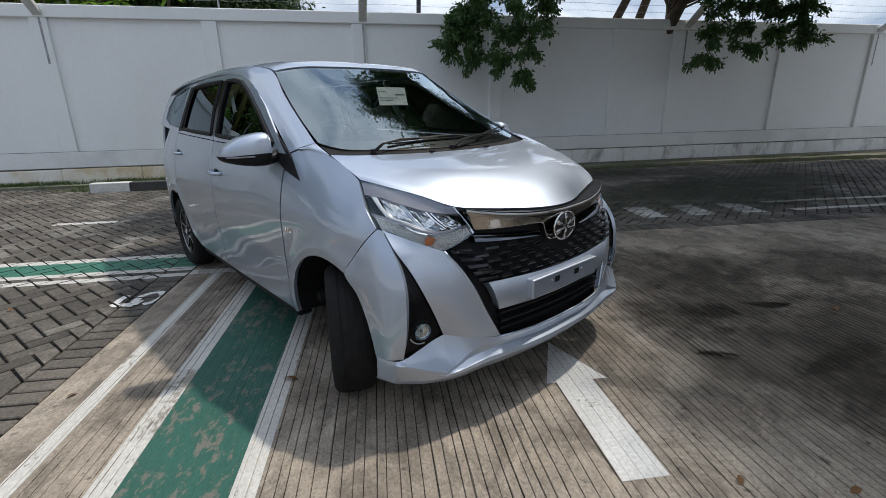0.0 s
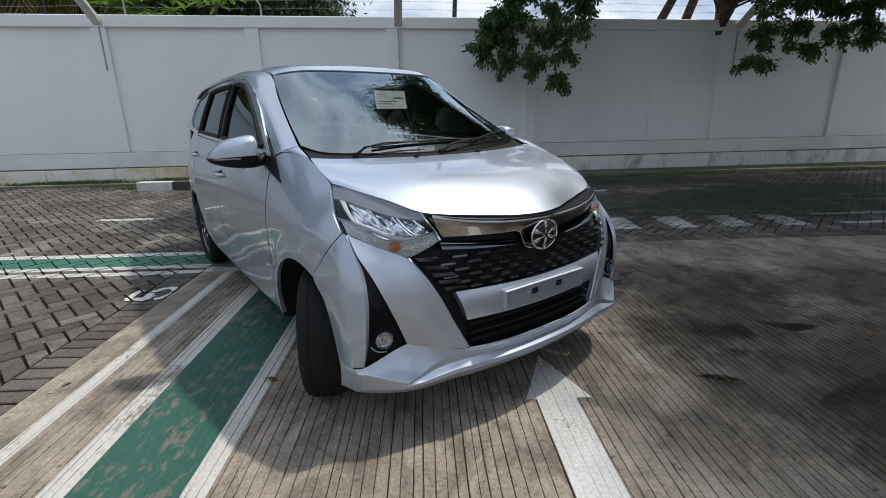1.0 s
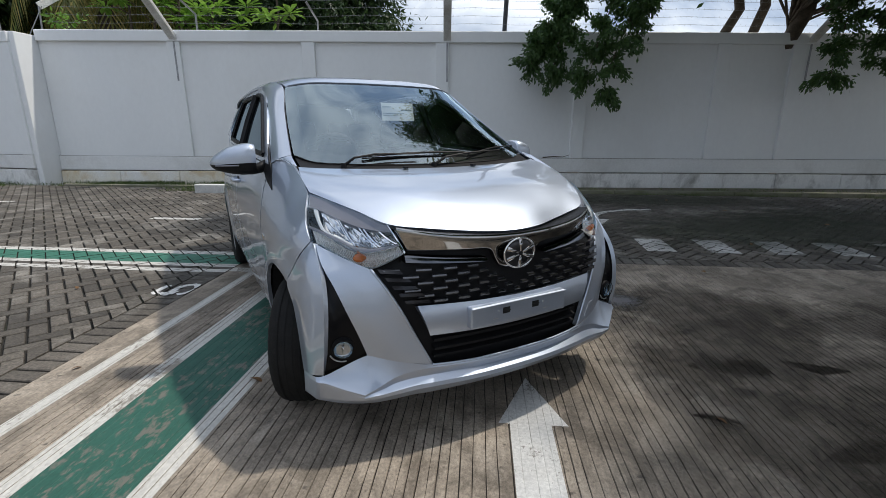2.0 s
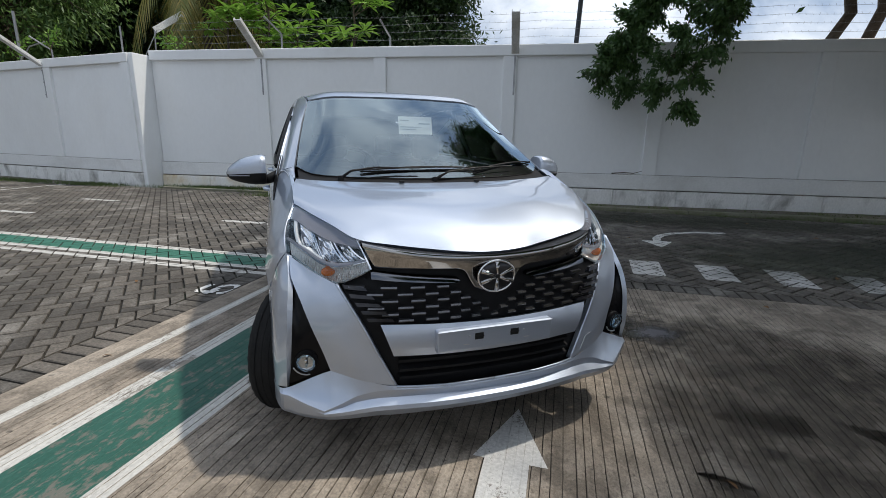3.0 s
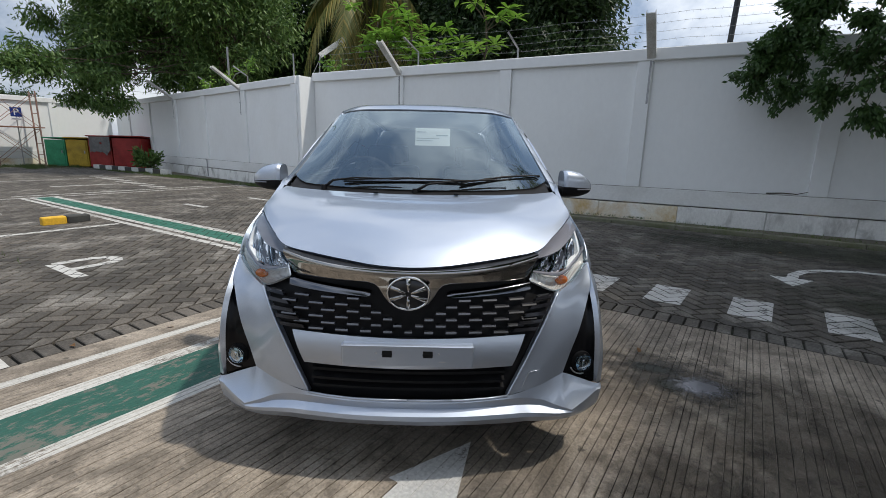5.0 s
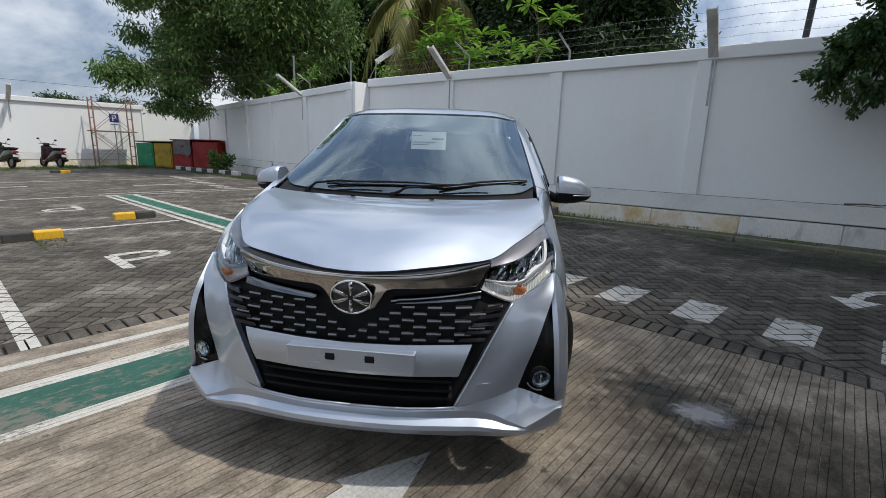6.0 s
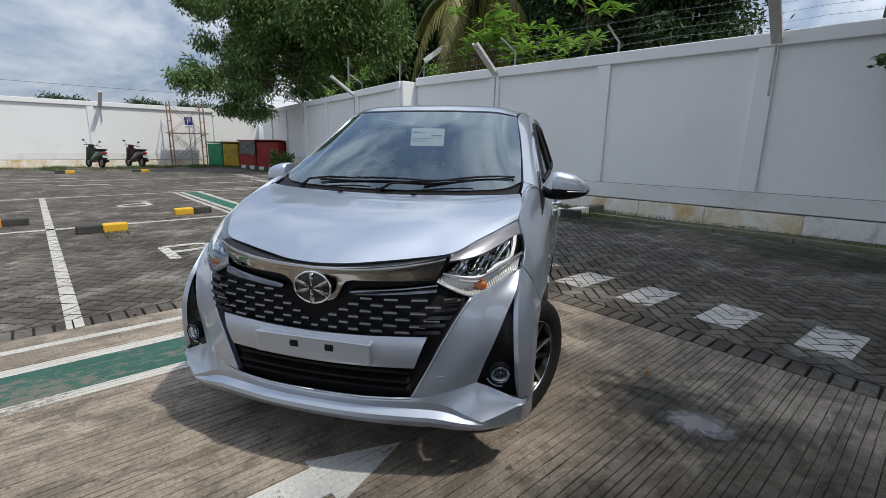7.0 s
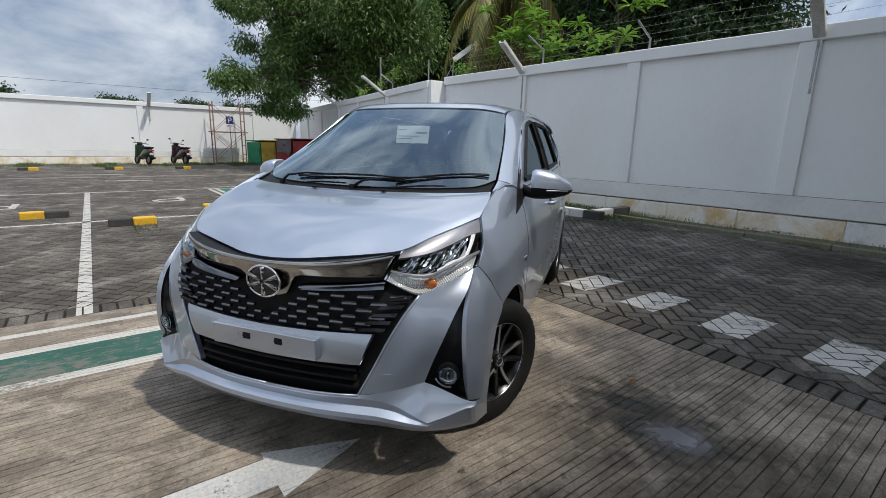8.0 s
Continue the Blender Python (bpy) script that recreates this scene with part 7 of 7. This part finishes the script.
# the puddle's base colour is pale to hold the reflected sky's sheen
WATER = film("water_sheen_film", (0.17, 0.165, 0.175), 0.10, 4.6, 0.85)
# damp brown that also carries the darkness of the tree's shade
DAMP_SHADE = film("damp_shade_film", (0.046, 0.036, 0.024), 0.8, 3.4, 0.46)
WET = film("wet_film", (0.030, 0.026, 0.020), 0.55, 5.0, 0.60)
WETMOSS = film("wet_moss_film", (0.011, 0.013, 0.006), 0.6, 9.0, 0.95)
MOSS = film("moss_film", (0.030, 0.036, 0.018), 0.9, 5.0, 0.62)
for nm, cx, cy, rx, ry, deg, mt, z, lab in (("moss_patch", 3.2, 8.4, 4.6, 1.0, 1, MOSS, 0.0075, "dark green moss on the paving along the wall"), ("moss_patch", -2.6, 8.5, 2.4, 0.8, 1, MOSS, 0.0080, "dark green moss on the paving by the planting bed"), ("moss_patch", 6.0, 6.9, 3.2, 1.3, 8, MOSS, 0.0085, "dark green moss on the shaded paving"), ("moss_patch", 4.4, 5.9, 3.4, 1.5, 5, MOSS, 0.0090, "dark green moss on the shaded paving"), ("puddle", 1.66, 3.32, 0.22, 0.17, 30, WATER, 0.0034, "shallow puddle of rain water on the concrete"), ("wet_moss", 1.40, 3.40, 0.21, 0.10, 12, WETMOSS, 0.0026, "dark wet moss on the concrete"), ("wet_moss", 1.53, 3.26, 0.16, 0.12, 40, WETMOSS, 0.0030, "dark wet moss on the concrete"), ("damp_patch", 1.48, 3.36, 0.62, 0.48, 10, WET, 0.0022, "damp dark patch on the concrete"), ("damp_patch", 2.25, 1.55, 0.55, 0.25, 25, DAMP_SHADE, 0.0015, "damp dark patch on the concrete"), ("damp_patch", 1.68, 1.86, 0.13, 0.06, -20, DAMP_SHADE, 0.0015, "damp dark patch on the concrete"), ("damp_patch", 3.4, 3.0, 1.3, 0.8, 15, DAMP_SHADE, 0.0015, "damp dark patch on the concrete"), ("damp_patch", 2.15, 3.2, 1.15, 0.9, 5, DAMP_SHADE, 0.0019, "damp dark patch on the concrete"), ("damp_patch", 3.0, 1.9, 1.5, 1.2, 20, DAMP_SHADE, 0.0023, "damp dark patch on the concrete"), ("damp_patch", 2.1, 1.2, 0.8, 0.5, 50, DAMP_SHADE, 0.0021, "damp dark patch on the concrete"), ("damp_patch", 3.1, 0.9, 1.0, 0.5, 40, DAMP_SHADE, 0.0015, "damp dark patch on the concrete"), ("damp_patch", 2.05, 1.75, 0.95, 0.7, 15, DAMP_SHADE, 0.0017, "damp dark patch on the concrete"), ("damp_patch", 2.2, 2.6, 1.0, 0.8, 60, DAMP_SHADE, 0.0020, "damp dark patch on the concrete"), ("damp_patch", 1.72, 2.35, 0.45, 0.5, 35, DAMP_SHADE, 0.0026, "damp dark patch on the concrete"), ("damp_patch", 4.2, 1.6, 1.4, 1.5, 30, DAMP_SHADE, 0.0029, "damp dark patch on the concrete")):
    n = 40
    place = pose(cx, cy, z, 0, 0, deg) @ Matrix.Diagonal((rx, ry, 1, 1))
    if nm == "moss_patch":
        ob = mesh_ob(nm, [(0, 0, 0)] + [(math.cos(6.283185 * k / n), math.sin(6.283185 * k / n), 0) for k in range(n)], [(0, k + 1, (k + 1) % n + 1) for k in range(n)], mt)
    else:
        # wet and shade-darkened concrete: the film dips into the grooves
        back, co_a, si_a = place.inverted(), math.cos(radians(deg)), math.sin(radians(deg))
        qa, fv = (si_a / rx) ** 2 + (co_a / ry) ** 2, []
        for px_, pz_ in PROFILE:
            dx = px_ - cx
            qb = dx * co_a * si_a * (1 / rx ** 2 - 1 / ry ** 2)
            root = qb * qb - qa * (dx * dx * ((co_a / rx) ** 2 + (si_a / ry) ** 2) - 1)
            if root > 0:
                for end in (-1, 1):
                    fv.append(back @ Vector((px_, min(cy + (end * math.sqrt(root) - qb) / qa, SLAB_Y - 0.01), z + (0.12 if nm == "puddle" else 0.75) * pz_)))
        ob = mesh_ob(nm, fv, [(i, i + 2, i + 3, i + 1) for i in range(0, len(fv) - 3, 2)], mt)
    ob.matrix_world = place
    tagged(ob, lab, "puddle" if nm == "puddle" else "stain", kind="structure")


# ---- bins in the corner ----
def bin_box(m, w, d, h, paint, label, doors=1):
    t = thing("waste_bin", m, label, "waste bin", "waste bins")
    body = mixed("bin_" + label.split()[0], paint, tuple(c * 0.75 for c in paint), 3, 0.6, 0.2, 30, tuple(c * 0.35 for c in paint), 0.5, 1.6)
    part("body", box_bm(0, 0, 0.02, w, d, h, 0.015), body, t)
    bm = box_bm(-0.05, -0.08, h, w + 0.05, d + 0.05, h + 0.05, 0.01)
    bmesh.ops.rotate(bm, cent=(0, d, h), matrix=Matrix.Rotation(radians(-3), 3, "X"), verts=bm.verts)
    part("lid", bm, body, t)
    for k in range(doors):
        a, b = w * k / doors + 0.06, w * (k + 1) / doors - 0.06
        dd = part("door", box_bm(a, -0.022, 0.10, b, 0.0, h - 0.08, 0.006), body, t)
        part("door_latch", box_bm(b - 0.10, -0.045, h * 0.5, b - 0.05, -0.02, h * 0.5 + 0.12, 0.005), M["galv"], dd)
    return t


BA = 31.0
bx0, by0 = -25.0, 8.35
ux, uy = math.cos(radians(BA)), math.sin(radians(BA))
for off, w, h, paint, lab, nd_ in ((0.0, 0.95, 1.18, (0.03, 0.28, 0.13), "green painted steel waste bin with a lid", 1), (1.0, 1.0, 1.20, (0.45, 0.30, 0.02), "yellow painted steel waste bin with a lid", 1), (2.05, 1.05, 1.30, (0.30, 0.02, 0.015), "red painted steel waste bin with a torn cover", 1), (3.15, 1.35, 1.32, (0.33, 0.015, 0.012), "red painted steel waste bin beside the shrub", 1)):
    bin_box(pose(bx0 + ux * off, by0 + uy * off, 0, 0, 0, BA), w, 1.1, h, paint, lab, nd_)
# torn grey sheet over the red bin
t = thing("torn_sheet", pose(bx0 + ux * 2.1, by0 + uy * 2.1, 0, 0, 0, BA), "torn grey plastic sheet hanging over a red bin", "plastic sheet")
bm, g = bmesh.new(), []
for j in range(9):
    g.append([bm.verts.new((0.05 + 0.95 * i / 10, -0.06 - 0.03 * noise.noise(Vector((i * 0.5, j * 0.6, 1))), 1.38 - 0.95 * j / 8 * (0.75 + 0.3 * noise.noise(Vector((i * 0.45, 3, 2)))))) for i in range(11)])
for j in range(8):
    for i in range(10):
        if (i, j) != (5, 3):
            bm.faces.new((g[j][i], g[j][i + 1], g[j + 1][i + 1], g[j + 1][i]))
part("sheet", bm, mixed("grey_sheet", (0.16, 0.155, 0.15), (0.10, 0.10, 0.10), 4, 0.6, 0.3, 20), t, smooth=True)


# shrub by the bins
def shrub(x, y, h, seed, label, leaf=0.17):
    t = thing("shrub", pose(x, y, 0), label, "shrub", "shrubs")
    r = random.Random(seed)
    bm, spots = bmesh.new(), []
    for k in range(16):
        a = r.random() * 6.28
        e = Vector((0.42 * h * math.cos(a), 0.42 * h * math.sin(a), h * r.uniform(0.5, 0.95)))
        tube_bm([(0, 0, 0), e * 0.5 + Vector((0, 0, 0.08)), e], [0.012, 0.009, 0.005], 5, bm)
        spots += [(e * u, e.normalized(), (0.10 * h,) * 3, 16) for u in (0.6, 0.8, 1.0)]
    part("stem", bm, M["bark"], t)
    leaves_mesh("leaves", spots, leaf, 0.5, M["leaf_bamboo"], t, seed, 0.3)


shrub(-18.8, 9.85, 0.85, 3, "leafy green shrub behind the painted kerb")


# ---- scaffold, sign ----
def scaffold():
    t = thing("scaffold", pose(-25.0, 6.75, 0, 0, 0, 90), "rusty tube scaffold tower with a plank against the wall", "scaffold")
    tube = mixed("rusty_tube", (0.22, 0.13, 0.10), (0.35, 0.22, 0.18), 8, 0.7, 0.2, 60)
    for x in (0, 1.55):
        for y in (0, 0.75):
            part("upright", tube_bm([(x, y, 0), (x, y, 3.25)], 0.032, 6), tube, t)
        for z in (0.5, 1.0, 1.6, 2.3, 3.1):
            part("rung", tube_bm([(x, 0, z), (x, 0.75, z)], 0.016, 6), tube, t)
    for y in (0, 0.75):
        for z0, z1 in ((0.15, 1.6), (1.7, 3.1)):
            part("brace", tube_bm([(0, y, z0), (1.55, y, z1)], 0.012, 5), tube, t)
            part("brace", tube_bm([(1.55, y, z0), (0, y, z1)], 0.012, 5), tube, t)
    part("plank", box_bm(-0.15, -0.02, 1.66, 1.72, 0.78, 1.71, 0.006), mixed("plank_wood", (0.28, 0.14, 0.09), (0.20, 0.10, 0.07), 8, 0.8, 0.3, 60), t)


scaffold()
t = thing("parking_sign", pose(-25.3, 7.62, 0, 0, 0, 90), "blue parking sign with a white letter on a post", "sign")
part("post", tube_bm([(0, 0, 0), (0, 0, 2.5)], 0.022, 8), M["galv"], t)
part("sign_plate", box_bm(-0.19, -0.035, 2.12, 0.19, -0.02, 2.52, 0.02, 2), plain("sign_blue", (0.01, 0.035, 0.20), 0.4), t)
part("sign_note", box_bm(-0.19, -0.035, 1.97, 0.19, -0.02, 2.08, 0.005), plain("sign_white", (0.65, 0.66, 0.68), 0.5), t)
part("note_bar", box_bm(-0.15, -0.038, 2.01, 0.15, -0.0345, 2.035), plain("sign_ink", (0.02, 0.04, 0.16), 0.5), t)
fc_ = bpy.data.curves.new("sign_letter", "FONT")
fc_.body, fc_.size, fc_.extrude, fc_.align_x = "P", 0.40, 0.003, "CENTER"
tmp = bpy.data.objects.new("sign_letter_curve", fc_)
lm = bpy.data.meshes.new_from_object(tmp)
bpy.data.objects.remove(tmp)
lm.materials.append(bpy.data.materials["sign_white"])
lo_ = new("sign_letter", lm)
lo_.parent = t
lo_.matrix_basis = pose(0, -0.040, 2.18, 90, 0, 0)


# ---- motor scooters ----
def scooter(m, paint, label):
    t = thing("motor_scooter", m, label, "motor scooter", "parked scooters")
    pm = plain("scooter_" + label.split()[0], paint, 0.25, 0.1, 0.6)
    bk = CABIN
    for y in (-0.62, 0.62):
        w = part("wheel", tube_bm([(0, y + 0.20 * math.cos(a), 0.255 + 0.20 * math.sin(a)) for a in [6.2832 * k / 24 for k in range(25)]], 0.055, 8, None, False), RUBBER, t, smooth=True)
        bm = bmesh.new()
        bmesh.ops.create_cone(bm, segments=18, radius1=0.15, radius2=0.15, depth=0.05, cap_ends=True, matrix=pose(0, y, 0.255, 0, 90))
        part("rim", bm, RIMBLK, w)
    bm = bmesh.new()
    rows = []
    for y, hw, z0, z1 in ((-0.85, 0.05, 0.55, 0.72), (-0.65, 0.13, 0.45, 0.80), (-0.3, 0.16, 0.36, 0.80), (0.0, 0.15, 0.28, 0.62), (0.2, 0.16, 0.24, 0.34), (0.38, 0.18, 0.26, 0.40)):
        rows.append([bm.verts.new((sx * hw * k, y, z)) for sx, k, z in ((-1, 0.7, z0), (1, 0.7, z0), (1, 1, (z0 + z1) / 2), (1, 0.7, z1), (-1, 0.7, z1), (-1, 1, (z0 + z1) / 2))])
    for A, B in zip(rows, rows[1:]):
        for k in range(6):
            bm.faces.new((A[k], A[(k + 1) % 6], B[(k + 1) % 6], B[k]))
    bm.faces.new(rows[0][::-1])
    bm.faces.new(rows[-1])
    part("body", bm, pm, t, smooth=True)
    part("front_shield", box_bm(-0.20, 0.36, 0.30, 0.20, 0.46, 0.95, 0.04, 3), pm, t, smooth=True)
    part("seat", box_bm(-0.14, -0.75, 0.78, 0.14, 0.02, 0.87, 0.035, 3), bk, t, smooth=True)
    part("grab_rail", tube_bm([(-0.12, -0.62, 0.80), (-0.10, -0.88, 0.86), (0.10, -0.88, 0.86), (0.12, -0.62, 0.80)], 0.014, 6), bk, t)
    part("fork", tube_bm([(0, 0.64, 0.26), (0, 0.40, 0.98)], 0.03, 6), bk, t)
    part("handlebar", tube_bm([(-0.34, 0.28, 1.02), (-0.12, 0.38, 1.04), (0.12, 0.38, 1.04), (0.34, 0.28, 1.02)], 0.016, 6), bk, t)
    part("headlight_cowl", box_bm(-0.12, 0.34, 0.94, 0.12, 0.48, 1.08, 0.04, 2), pm, t, smooth=True)
    for sx in (-1, 1):
        part("mirror_stalk", tube_bm([(sx * 0.2, 0.34, 1.04), (sx * 0.30, 0.36, 1.20)], 0.007, 5), bk, t)
        bm = bmesh.new()
        bmesh.ops.create_uvsphere(bm, u_segments=10, v_segments=6, radius=1, matrix=Matrix.Translation((sx * 0.33, 0.36, 1.23)) @ Matrix.Diagonal((0.06, 0.012, 0.04, 1)))
        part("mirror", bm, bk, t)
    part("tail_light", box_bm(-0.10, -0.90, 0.66, 0.10, -0.84, 0.74, 0.015, 2), REDLENS, t)
    part("mudguard", box_bm(-0.08, -0.95, 0.36, 0.08, -0.80, 0.62, 0.02), bk, t)
    part("plate", box_bm(-0.12, -0.965, 0.48, 0.12, -0.95, 0.58, 0.004), plain("plate_white", (0.6, 0.6, 0.6), 0.5) if "plate_white" not in bpy.data.materials else bpy.data.materials["plate_white"], t)
    part("exhaust", tube_bm([(0.13, 0.0, 0.26), (0.16, -0.4, 0.28), (0.17, -0.82, 0.36)], [0.03, 0.05, 0.055], 8), bk, t)
    part("side_stand", tube_bm([(-0.10, 0.05, 0.28), (-0.22, 0.0, 0.0)], 0.014, 5), bk, t)


scooter(pose(-24.6, 3.35, 0, 0, 7, 108), (0.022, 0.040, 0.022), "green and black motor scooter parked on its stand")
scooter(pose(-24.8, 4.95, 0, 0, 6, 108), (0.03, 0.015, 0.02), "dark motor scooter parked on its stand")

# conduit on the wall, cable and far trees
t = thing("conduit", wall_l_m @ pose(-6.15, 0, 0), "thin grey pipe stub at the wall foot", "pipe")
part("pipe", tube_bm([(-0.16, -0.02, 0.62), (-0.02, -0.02, 0.62), (0, -0.02, 0.58), (0, -0.02, 0.0)], 0.018, 8), M["galv"], t)
t = thing("power_cable", pose(0, 0, 0), "sagging power cable beyond the west wall", "cable")
for yy in (-40, 44):
    part("cable_pole", tube_bm([(-45, yy, 0), (-45, yy, 5.9)], 0.12, 8), M["galv"], t)
part("cable", tube_bm([(-45, -40 + 7 * k, 5.75 - 0.010 * (36 - (k - 6) ** 2)) for k in range(13)], 0.014, 4, None, False), M["kerb_black"], t)
for k, (bx, by, h) in enumerate(((-62, 4.5, 5.2), (-66, 13.0, 5.4), (-63, 17, 5.3), (-60, -4, 5.1))):
    rr = random.Random(200 + k)
    cl = [(bx + rr.uniform(-2, 2), by + rr.uniform(-2, 2), h - 1.8 * rr.random(), 1.1) for i in range(7)]
    crown_tree("distant_tree", (bx, by, 0), "small dark tree beyond the boundary wall", (bx, by, h - 1.5), 0.2, cl, 0.28, 0.5, M["leaf_dark"], 210 + k, 130, 0.4, 0.9)

# sprigs of a creeper at the wire posts
def sprig(x, y, z, seed):
    t = thing("creeper_sprig", pose(x, y, z), "thin green creeper sprig climbing a wire post", "creeper", "creeper sprigs")
    rr = random.Random(seed)
    bm, spots = bmesh.new(), []
    for k in range(5):
        a = rr.random() * 6.28
        e = Vector((0.28 * math.cos(a), 0.28 * math.sin(a), rr.uniform(0.1, 0.55)))
        tube_bm([(0, 0, -0.5), (0, 0, 0), e * 0.5 + Vector((0, 0, 0.06)), e], [0.008, 0.007, 0.005, 0.003], 5, bm)
        spots += [(e * u, e.normalized(), (0.05, 0.05, 0.05), 7) for u in (0.4, 0.7, 1.0)]
    part("stem", bm, M["bark"], t)
    leaves_mesh("leaves", spots, 0.12, 0.45, M["leaf_bright"], t, seed, 0.3)


for k, (sx_, sy_, sz_) in enumerate(((-8.5, 10.35, 3.25), (-12.3, 10.15, 3.35), (-15.2, 10.6, 3.1), (-14.6, 10.9, 3.3), (-17.6, 10.95, 3.1))):
    sprig(sx_, sy_, sz_, 300 + k)

# loose twig with leaves lying on the wall ledge
t = thing("dry_twig", wall_n_m @ pose(2.02, 0.0, 0.62), "thin dry twig lying on the wall ledge", "twig")
part("twig", tube_bm([(0, 0.05, 0.01), (0.25, 0.04, 0.03), (0.45, 0.05, 0.02), (0.62, 0.04, 0.07)], [0.012, 0.010, 0.008, 0.004], 5), M["bark"], t)

# ---- the nearest paving blocks, one by one ----
pb = bpy.data.meshes.new("paving_block")
pb.from_pydata([tuple(v) for v in base_v], [], base_f)
pb.materials.append(M["paver_part"])
for bx, by, deg in near_blocks:
    ob = new("paving_block", pb)
    ob.parent = paving
    ob.matrix_basis = pose(bx, by, block_height(bx, by), 0, 0, deg + 1.2 * noise.noise(Vector((bx * 5, by * 5, 9))))
